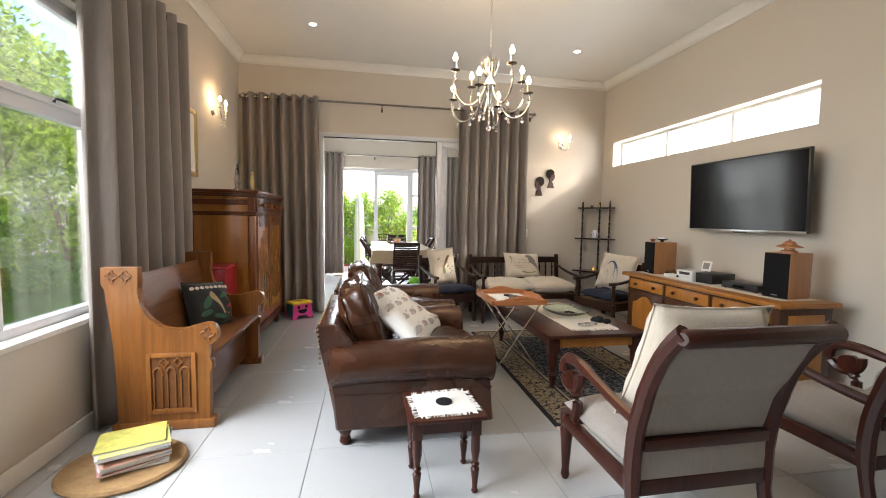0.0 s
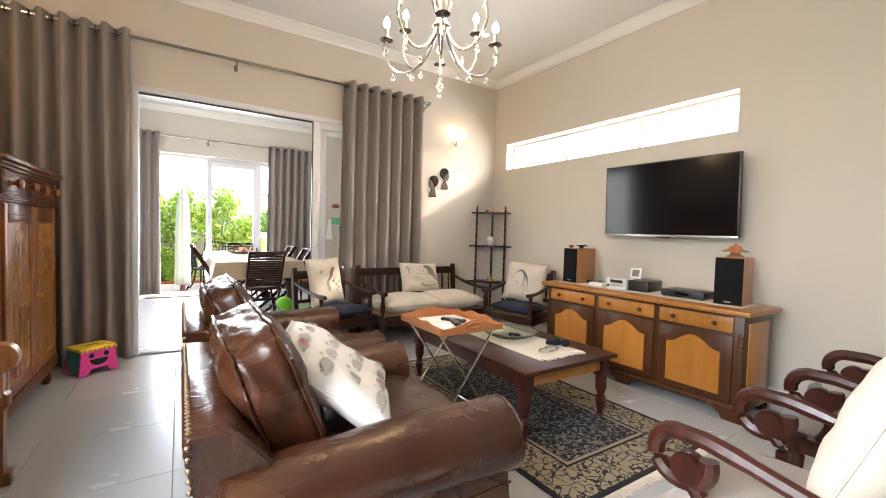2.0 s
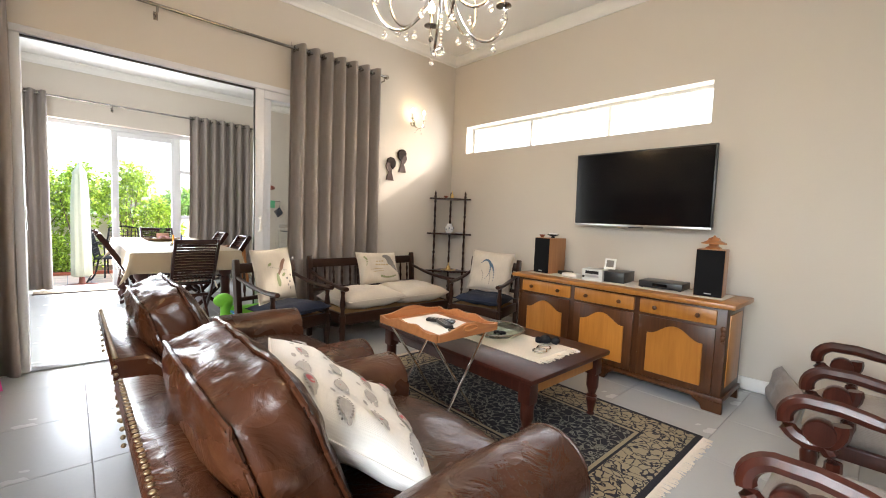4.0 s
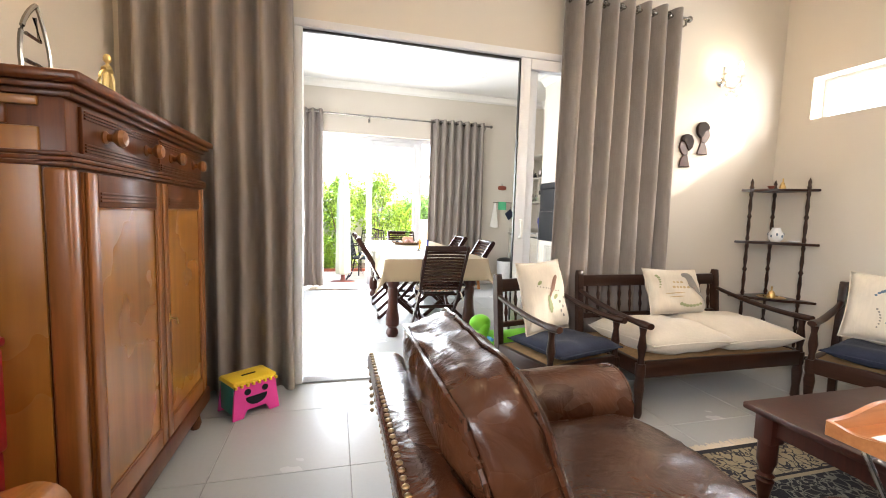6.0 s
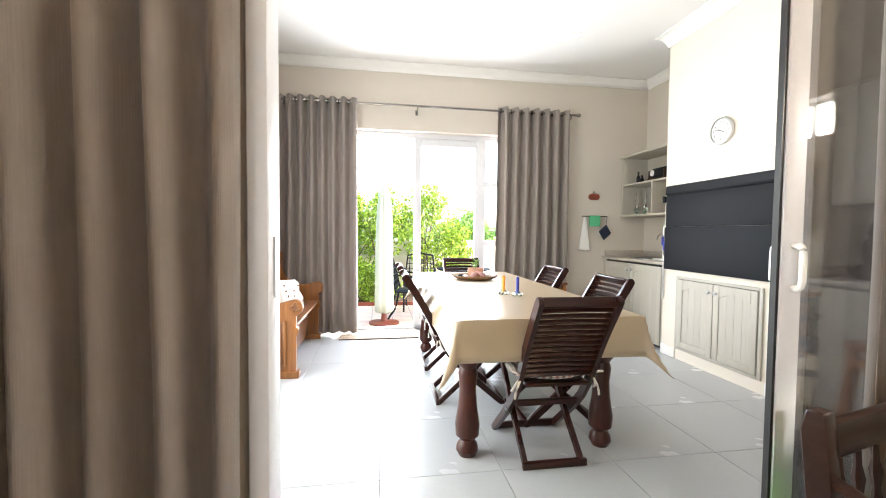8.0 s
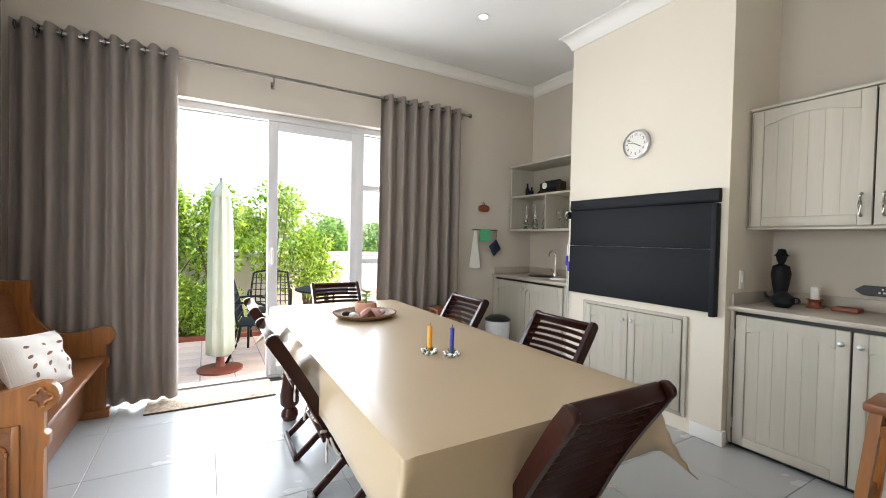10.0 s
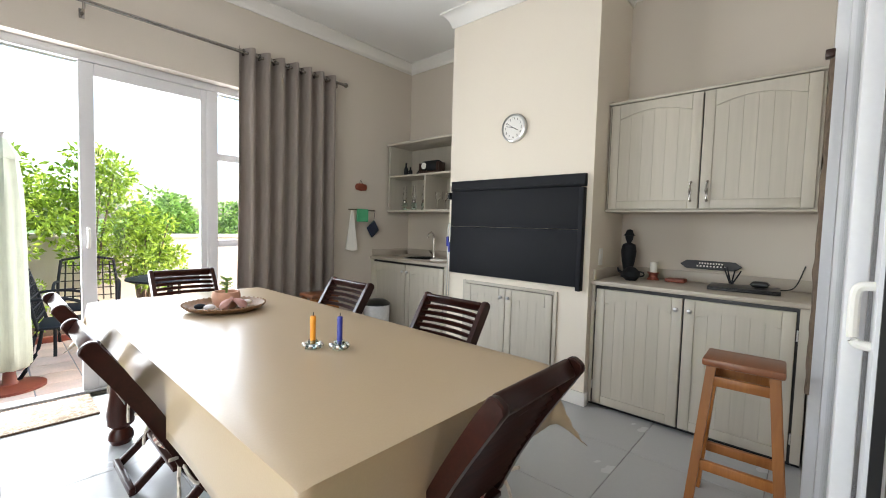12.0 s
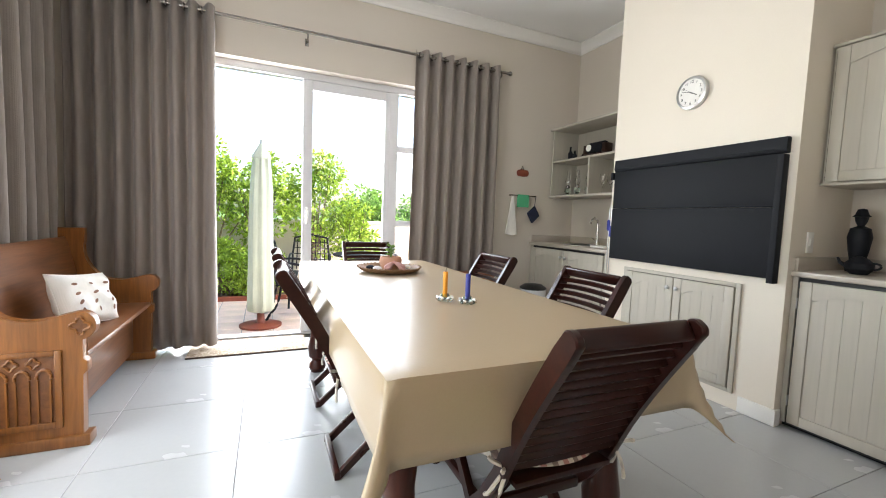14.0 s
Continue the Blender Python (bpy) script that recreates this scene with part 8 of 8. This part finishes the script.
    g = thing("name_sign", "dark oval sign with pale lettering leaning on the wall", "sign", pose(XN - 0.03, 7.12, 0.978))
    pts = [(-0.185, 0.05), (-0.145, 0.08), (0.145, 0.08), (0.185, 0.05), (0.145, 0.02), (-0.145, 0.02)]
    part("board", prism(B(), pts, "x", -0.008, 0.008, 0.003, pose(0, 0, 0, 0, 8, 0)), SIGN, g)
    bm = B()
    for zz, ln in ((0.061, 0.075), (0.041, 0.09)):
        for k in range(9):
            yy = -ln + 2 * ln * k / 9
            box(bm, -0.010, -0.008, yy, yy + ln * 0.11, zz - 0.005, zz + 0.005, 0, pose(0, 0, 0, 0, 8, 0))
    part("lettering", bm, PAPER, g, "pale worn lettering")
    l = thing("laptop", "closed black laptop with cable on the worktop", "laptop", pose(3.58, 6.90, z, 0, 0, 4))
    part("base", box(B(), -0.12, 0.12, -0.18, 0.18, 0, 0.014, 0.004), PLASTIC_BLACK, l)
    part("lid", box(B(), -0.12, 0.12, -0.18, 0.18, 0.015, 0.024, 0.004), PLASTIC_BLACK, l)
    part("cable", tube(B(), bezier((0.10, -0.18, 0.012), (0.14, -0.26, 0.01), (0.2, -0.26, 0.03), (0.25, -0.30, 0.16), 12), 0.004, 6), PLASTIC_BLACK, l)
    solo("computer_mouse", cushion(B(), 0.06, 0.10, 0.04, pose(0, 0, 0.019, 90), 10, 3, 0, 0.3), PLASTIC_BLACK, "black computer mouse on a laptop", "mouse", pose(3.60, 6.82, z + 0.0255), smooth=180)
    w = thing("wire_ornament", "small dark wire ornament behind the laptop", "ornament", pose(3.72, 6.98, z))
    part("base", lathe(B(), [(0.03, 0), (0.03, 0.008)], 14), BLACK, w)
    for k, a in enumerate((-30, -10, 15, 30)):
        part("wire", tube(B(), [(0, 0, 0.008), (0, math.sin(radians(a)) * 0.10, 0.11 + 0.01 * k)], [0.006, 0.004], 6), BLACK, w)
    h = thing("carved_staff", "tall narrow carved weathered wooden strip on the wall", "wall ornament", pose(2.62, YM1, 0))
    bm = B()
    rings = []
    for k in range(90):
        z = 0.62 + k * 0.0147
        wv = 0.024 + 0.006 * noise.noise(Vector((1.3, 0, z * 9))) + 0.004 * math.sin(z * 38)
        dp = 0.016 + 0.007 * noise.noise(Vector((7.1, 2, z * 14)))
        rings.append([bm.verts.new(q) for q in ((-wv, 0.001, z), (-wv, dp * 0.6, z), (-wv * 0.4, dp, z), (wv * 0.4, dp * 1.05, z), (wv, dp * 0.6, z), (wv, 0.001, z))])
    for lo, hi in zip(rings, rings[1:]):
        for i in range(6):
            bm.faces.new((lo[i], lo[(i + 1) % 6], hi[(i + 1) % 6], hi[i]))
    bm.faces.new(rings[0][::-1]), bm.faces.new(rings[-1])
    part("carving", bm, BARK, h, "", 60)
    part("hook", box(B(), -0.02, 0.02, 0.001, 0.03, 1.935, 1.965, 0.004), DARKWOOD, h)


wall_things()


# ---- stools, bin, mats and basket ----
def bar_stool(m, h, label, group=""):
    s = thing("wooden_stool", label, "stool", m, group)
    part("seat", box(B(), -0.145, 0.145, -0.11, 0.11, h - 0.035, h, 0.010), STOOLTOP, s, "dark red-brown seat")
    for sx in (-1, 1):
        for sy in (-1, 1):
            bm = B()
            g = bmesh.ops.create_cube(bm, size=1)["verts"]
            for v in g:
                top = v.co.z > 0
                x = sx * (0.11 if top else 0.165) + v.co.x * 0.036
                y = sy * (0.075 if top else 0.115) + v.co.y * 0.036
                v.co = (x, y, h - 0.036 if top else 0.0)
            part("leg", bm, STOOLWOOD, s, "splayed pine leg", 0)
    for z, wx, wy in ((h - 0.10, 0.118, 0.08), (0.22, 0.148, 0.105)):
        for sy in (-1, 1):
            part("rung", box(B(), -wx + 0.018, wx - 0.018, sy * wy - 0.011, sy * wy + 0.011, z - 0.022, z + 0.022, 0.003), STOOLWOOD, s)
    for z, wx, wy in ((h - 0.10, 0.118, 0.08), (0.32, 0.142, 0.10)):
        for sx in (-1, 1):
            part("rung", box(B(), sx * wx - 0.011, sx * wx + 0.011, -wy + 0.018, wy - 0.018, z - 0.022, z + 0.022, 0.003), STOOLWOOD, s)
    return s


bar_stool(pose(2.66, 6.79, 0.0005, 0, 0, 92), 0.70, "tall pine bar stool with dark seat by the cupboards")
bar_stool(pose(2.44, 9.88, 0.0005), 0.62, "wooden stool with dark seat beside the curtain")
b = thing("waste_bin", "white plastic waste bin with dark lid", "bin", pose(3.08, 9.86, 0.0005))
part("bucket", lathe(B(), [(0.10, 0), (0.13, 0.30), (0.132, 0.44), (0.128, 0.44), (0.12, 0.30), (0.09, 0.01)], 24), PORCELAIN, b)
part("lid", lathe(B(), [(0.135, 0.44), (0.135, 0.455), (0.09, 0.485), (0.01, 0.495)], 24), PLASTIC_BLACK, b, "dark domed lid")


def door_mat():
    m, nt, bs = base_mat("patterned_mat", 0.95)
    v = coords(nt)
    n1 = noise_tex(nt, v, 26, 4, 0.6, 1.5)
    nt.links.new(ramp(nt, n1, [(0.38, (0.30, 0.22, 0.15)), (0.5, (0.46, 0.37, 0.27)), (0.62, (0.58, 0.50, 0.40))]), bs.inputs["Base Color"])
    bump(nt, bs, noise_tex(nt, v, 200, 2), 0.5, 0.004)
    d = thing("door_mat", "worn beige patterned mat inside the patio door", "mat", pose(0.44, 10.10, 0.001))
    part("mat", box(B(), -0.42, 0.45, -0.20, 0.20, 0, 0.010, 0.003), m, d)
    part("binding", box(B(), -0.42, 0.45, -0.212, -0.2, 0, 0.011, 0.003), SOIL, d, "dark bound edge")
    part("binding", box(B(), -0.42, 0.45, 0.2, 0.212, 0, 0.011, 0.003), SOIL, d, "dark bound edge")


door_mat()
jm = thing("jute_rug", "woven golden jute rug on the floor tiles", "mat", pose(-0.62, 8.30, 0.001))
for k in range(11):
    part("braid", tube(B(), [(-0.20 + 0.04 * k, -0.26, 0.012), (-0.20 + 0.04 * k, 0.24, 0.012)], 0.0205, 8, None, 0.5), JUTE, jm)


def basket():
    c = thing("wicker_basket", "round wicker basket with arched handle", "basket", pose(-0.69, 8.48, 0.024))
    for k in range(16):
        bm = B()
        z = 0.012 + k * 0.0165
        r = 0.105 + 0.035 * math.sin(math.pi * (k + 3) / 22)
        tube(bm, [((r + 0.004 * (i % 2)) * math.cos(i * math.pi / 18), (r + 0.004 * (i % 2)) * math.sin(i * math.pi / 18), z) for i in range(37)], 0.009, 6)
        part("coil", bm, WICKER, c)
    part("base", lathe(B(), [(0.11, 0), (0.11, 0.012)], 24), WICKER, c)
    part("handle", tube(B(), [(0, 0.125 * math.cos(a), 0.25 + 0.16 * math.sin(a)) for a in [math.pi * k / 16 for k in range(17)]], 0.011, 8), WICKER, c, "arched wicker handle")


basket()
# ---- outside ----
ZG = -0.10


def leaves(name, mat, label, category, clumps, count, size, seed, parent=None):
    """A crown of single folded leaves, thrown round clump centres (x, y, z, radius)."""
    rng = np.random.default_rng(seed)
    c = np.array(clumps, float)
    w = c[:, 3] ** 2
    pick = rng.choice(len(c), count, p=w / w.sum())
    d = rng.normal(size=(count, 3))
    d /= np.linalg.norm(d, axis=1)[:, None]
    pos = c[pick, :3] + d * (c[pick, 3] * rng.uniform(0.35, 1.0, count) ** 0.5)[:, None]
    ax = rng.normal(size=(count, 3)) * 0.7 + d
    ax[:, 2] -= 0.2
    ax /= np.linalg.norm(ax, axis=1)[:, None]
    sd = np.cross(ax, rng.normal(size=(count, 3)))
    sd /= np.linalg.norm(sd, axis=1)[:, None]
    s = size * rng.uniform(0.6, 1.3, count)[:, None]
    up = np.cross(sd, ax)
    vs = np.stack([pos, pos + ax * s * 0.5 + sd * s * 0.22 + up * s * 0.05, pos + ax * s, pos + ax * s * 0.5 - sd * s * 0.22 + up * s * 0.05], 1).reshape(-1, 3)
    fs = np.arange(count * 4).reshape(-1, 4)
    me = bpy.data.meshes.new(name)
    me.from_pydata(vs.tolist(), [], fs.tolist())
    me.materials.append(mat)
    ob = new(name, me)
    if parent:
        ob.parent = parent
        if label:
            ob["label"] = label
    else:
        tagged(ob, label, category, kind="stuff")
    return ob


def shrub(x, y, h, r, seed, mat, label, count=5000, size=0.075, spread=1.0):
    t = thing("shrub", label, "shrub", pose(x, y, ZG), "garden shrubs")
    rnd = random.Random(seed)
    clumps = []
    for k in range(7):
        a, q = rnd.uniform(0, 6.28), rnd.uniform(0.2, 0.8)
        top = (math.cos(a) * r * q * spread, math.sin(a) * r * q * 0.6, h * rnd.uniform(0.55, 0.92))
        mid = (top[0] * 0.35, top[1] * 0.35, h * 0.35)
        part("limb", tube(B(), bezier((0.04 * math.cos(a), 0.04 * math.sin(a), 0), (mid[0] * 0.5, mid[1] * 0.5, h * 0.2), mid, top, 8), [0.028, 0.026, 0.023, 0.02, 0.017, 0.014, 0.011, 0.008, 0.005], 6), BARK, t)
        clumps.append((*top, r * rnd.uniform(0.22, 0.40)))
    for k in range(22):
        a, q = rnd.uniform(0, 6.28), math.sqrt(rnd.random())
        z = h * rnd.uniform(0.40 if h > 1.3 and h < 2.3 else 0.12, 0.97)
        k2 = math.sin(math.pi * min(1, 0.25 + z / h * 0.7))
        clumps.append((math.cos(a) * r * q * spread * k2, math.sin(a) * r * q * 0.6 * k2, z, r * rnd.uniform(0.16, 0.34)))
    leaves("foliage", mat, "", "", clumps, count, size, seed, t)
    return t


# patio side
structure("garden_wall", box(B(), -6, 12, 13.75, 13.95, ZG - 0.3, 0.97), STONEWALL, "pale plastered garden wall", "garden wall")
structure("wall_coping", box(B(), -6, 12, 13.71, 13.99, 0.97, 1.02, 0.008), STONEWALL, "pale coping on the garden wall", "coping")
structure("planting_bed", box(B(), -4, 8, 12.62, 13.75, ZG - 0.3, ZG + 0.03), SOIL, "dark earth planting bed", "flower bed")
structure("bed_edging", box(B(), -4, 8, 12.54, 12.62, ZG - 0.3, ZG + 0.06, 0.01), FIRED, "brick red bed edging", "edging")
for i, (x, h, r, sd) in enumerate([(-1.1, 2.1, 0.75, 1), (-0.2, 2.15, 0.72, 2), (0.55, 2.05, 0.66, 3), (1.25, 2.15, 0.66, 4), (1.80, 1.45, 0.50, 5)]):
    shrub(x, 13.15, h, r, sd, LEAF, "leafy bright green garden shrub before the wall", 3600 if i > 1 else 4800)
for i, (x, h) in enumerate([(-0.6, 0.9), (0.05, 0.75), (0.45, 0.6), (-1.4, 0.8)]):
    shrub(x, 12.85, h, 0.42, 20 + i, LEAF, "low leafy green shrub in the bed", 2600, 0.06)
shrub(2.9, 16.5, 1.75, 1.0, 31, LEAF_DARK, "distant green tree beyond the wall", 5000, 0.11)
shrub(4.6, 17.0, 1.7, 1.1, 32, LEAF_DARK, "distant green tree beyond the wall", 4000, 0.12)
shrub(-3.0, 16.0, 2.0, 1.2, 33, LEAF_DARK, "distant green tree beyond the wall", 4000, 0.12)


def umbrella():
    u = thing("garden_umbrella", "closed pale green canvas garden umbrella on the patio", "umbrella", pose(0.525, 11.15, ZG) @ Matrix.Diagonal((1.05, 1.05, 0.962, 1)))
    part("pole", tube(B(), [(0, 0, 0.06), (0, 0, 2.04)], 0.022, 12), STEEL, u)
    bm = B()
    rings, seg = [], 32
    for r, z in ((0.085, 0.16), (0.115, 0.18), (0.118, 0.30), (0.112, 0.7), (0.108, 1.1), (0.100, 1.45), (0.085, 1.70), (0.072, 1.82), (0.070, 1.84)):
        rings.append([bm.verts.new(((r + 0.012 * math.sin(8 * a + z * 0.6) + 0.006 * noise.noise(Vector((a * 2, z * 6, 0)))) * math.cos(a), (r + 0.012 * math.sin(8 * a + z * 0.6)) * math.sin(a), z)) for a in [2 * math.pi * k / seg for k in range(seg)]])
    for lo, hi in zip(rings, rings[1:]):
        for i in range(seg):
            bm.faces.new((lo[i], lo[(i + 1) % seg], hi[(i + 1) % seg], hi[i]))
    part("canopy", bm, UMBRELLA, u, "pale green folded canvas", 60)
    part("canopy_cap", lathe(B(), [(0.085, 1.83), (0.09, 1.86), (0.05, 1.94), (0.02, 2.0), (0.004, 2.04)], 8), UMBRELLA, u)
    part("base_plate", lathe(B(), [(0.20, 0), (0.20, 0.02), (0.05, 0.04), (0.04, 0.06), (0.03, 0.20), (0.028, 0.20)], 28), FIRED, u, "round red base")
    part("knob", tube(B(), [(0.03, 0, 0.14), (0.07, 0, 0.14)], 0.008, 8), STEEL, u)


umbrella()


def patio_chair(m):
    c = thing("patio_chair", "dark cast metal patio chair with lattice back", "chair", m, "patio chairs")
    for s in (-1, 1):
        x = s * 0.24
        part("front_leg", tube(B(), bezier((x, 0.20, 0.42), (x, 0.27, 0.30), (x, 0.20, 0.12), (x, 0.27, 0.0), 8), 0.014, 8), BLACK, c)
        part("back_leg", tube(B(), bezier((x, -0.20, 0.42), (x, -0.26, 0.28), (x, -0.22, 0.12), (x, -0.34, 0.0), 8), 0.014, 8), BLACK, c)
        part("arm", tube(B(), bezier((x, -0.24, 0.66), (x * 1.1, -0.05, 0.68), (x * 1.1, 0.15, 0.68), (x, 0.20, 0.42), 10), 0.013, 8), BLACK, c)
        part("back_post", tube(B(), [(x, -0.20, 0.42), (x, -0.25, 0.65), (x * 0.9, -0.31, 0.88)], 0.013, 8), BLACK, c)
    part("top_bar", tube(B(), [(-0.216, -0.31, 0.88), (0, -0.33, 0.92), (0.216, -0.31, 0.88)], 0.013, 8), BLACK, c)
    part("seat", box(B(), -0.25, 0.25, -0.22, 0.22, 0.41, 0.43, 0.008), BLACK, c)
    for k in range(7):
        x = -0.19 + k * 0.063
        part("lattice_bar", tube(B(), [(x, -0.215, 0.45), (x * 0.95, -0.30, 0.86)], 0.007, 6), BLACK, c)
    for k in range(5):
        z = 0.50 + 0.08 * k
        part("lattice_bar", tube(B(), [(-0.22, -0.21 - 0.02 * k, z), (0.22, -0.21 - 0.02 * k, z)], 0.006, 6), BLACK, c)
    return c


pc = patio_chair(pose(0.93, 11.42, ZG, 0, 0, -100))
copy_thing(pc, pose(1.12, 12.15, ZG, 0, 0, 172))
t = thing("patio_table", "round dark cast metal patio table", "table", pose(1.78, 11.75, ZG))
part("tabletop", lathe(B(), [(0.40, 0.69), (0.42, 0.70), (0.42, 0.715), (0.40, 0.72), (0.02, 0.72)], 36), BLACK, t)
for k in range(3):
    a = 2.1 * k
    part("leg", tube(B(), bezier((0.06 * math.cos(a), 0.06 * math.sin(a), 0.69), (0.05 * math.cos(a), 0.05 * math.sin(a), 0.35), (0.1 * math.cos(a), 0.1 * math.sin(a), 0.1), (0.30 * math.cos(a), 0.30 * math.sin(a), 0.0), 8), 0.016, 8), BLACK, t)

# garden to the left of the house
for i, (x, y, h, r) in enumerate([(-4.5, 3.0, 3.4, 1.6), (-4.7, 5.4, 3.6, 1.7), (-4.4, 7.6, 2.9, 1.5), (-4.8, 9.8, 3.0, 1.5), (-4.5, 0.6, 3.0, 1.5), (-2.9, 4.4, 3.6, 1.5), (-3.1, 6.2, 3.9, 1.6), (-3.0, 8.0, 3.6, 1.5)]):
    shrub(x - 3.2, y * 1.5, h * 1.4, r * 1.45, 40 + i, LEAF_DARK if i == 3 else LEAF, "tall leafy garden shrub beside the lawn", 11000, 0.13)
structure("garden_wall_side", box(B(), -10.2, -10.0, -6, 20, ZG - 0.3, 1.15), STONEWALL, "pale plastered boundary wall behind shrubs", "garden wall")
hedge = [(-4.9 + 0.15 * math.sin(k * 1.7), -1.2 + 0.30 * k, ZG + 0.22 + 0.08 * math.sin(k), 0.30) for k in range(46)]
leaves("low_hedge", LEAF_DARK, "low dark green ground cover hedge along the lawn", "hedge", hedge, 9000, 0.07, 77)
structure("eave_right", box(B(), XR + 0.5, XR + 0.62, YB - 0.6, YM1 + 0.1, 3.40, 3.62), TRIM, "white fascia board", "fascia")


def pavers():
    p = structure("pavement", box(B(), -3.5, 5.5, YF + 0.22, 12.54, ZG - 0.3, ZG - 0.006), GROUT, "terracotta paved patio", "patio paving")
    mesh = mesh_from("paver", box(B(), -0.146, 0.146, -0.146, 0.146, -0.03, 0.0, 0.004, None, 1), PAVER, 0)
    for i in range(13):
        for j in range(7):
            o = new("paver", mesh)
            o.parent, o.location = p, (-1.3 + 0.3 * i, 10.62 + 0.3 * j, ZG + 0.004 * noise.noise(Vector((i, j, 0))))


pavers()
# ---- floor, ground and their pieces ----
def tiles():
    f = structure("floor", box(B(), XL - 0.2, XR + 0.2, YB - 0.2, YF + 0.22, -0.12, -0.004), GROUT, "light grey large-format porcelain floor tiles", "floor")
    cache, gap = {}, 0.003

    def piece(w, h):
        key = (round(w, 3), round(h, 3))
        if key not in cache:
            cache[key] = mesh_from("tile", box(B(), -w / 2, w / 2, -h / 2, h / 2, -0.009, 0.0, 0.0012, None, 1), TILE, 0)
        return cache[key]

    def lay(x0, x1, y0, y1):
        xs = [x0] + [0.45 + 0.6 * i for i in range(-4, 9) if x0 + 0.02 < 0.45 + 0.6 * i < x1 - 0.02] + [x1]
        ys = [y0] + [3.1 + 0.6 * i for i in range(-12, 14) if y0 + 0.02 < 3.1 + 0.6 * i < y1 - 0.02] + [y1]
        for a, b in zip(xs, xs[1:]):
            for c, e in zip(ys, ys[1:]):
                t = new("tile", piece(b - a - gap, e - c - gap))
                t.parent, t.location = f, ((a + b) / 2, (c + e) / 2, 0)
    lay(XL, XR, YB, YM0)
    lay(DOOR1[0], DOOR1[1], YM0, YM1)
    lay(XL, XN, YM1, YF)
    lay(DOOR2[0], DOOR2[1], YF, YF + 0.22)


tiles()
structure("ground", box(B(), -400, 400, -400, 400, -0.5, -0.13), GRASS, "green mown lawn", "ground")
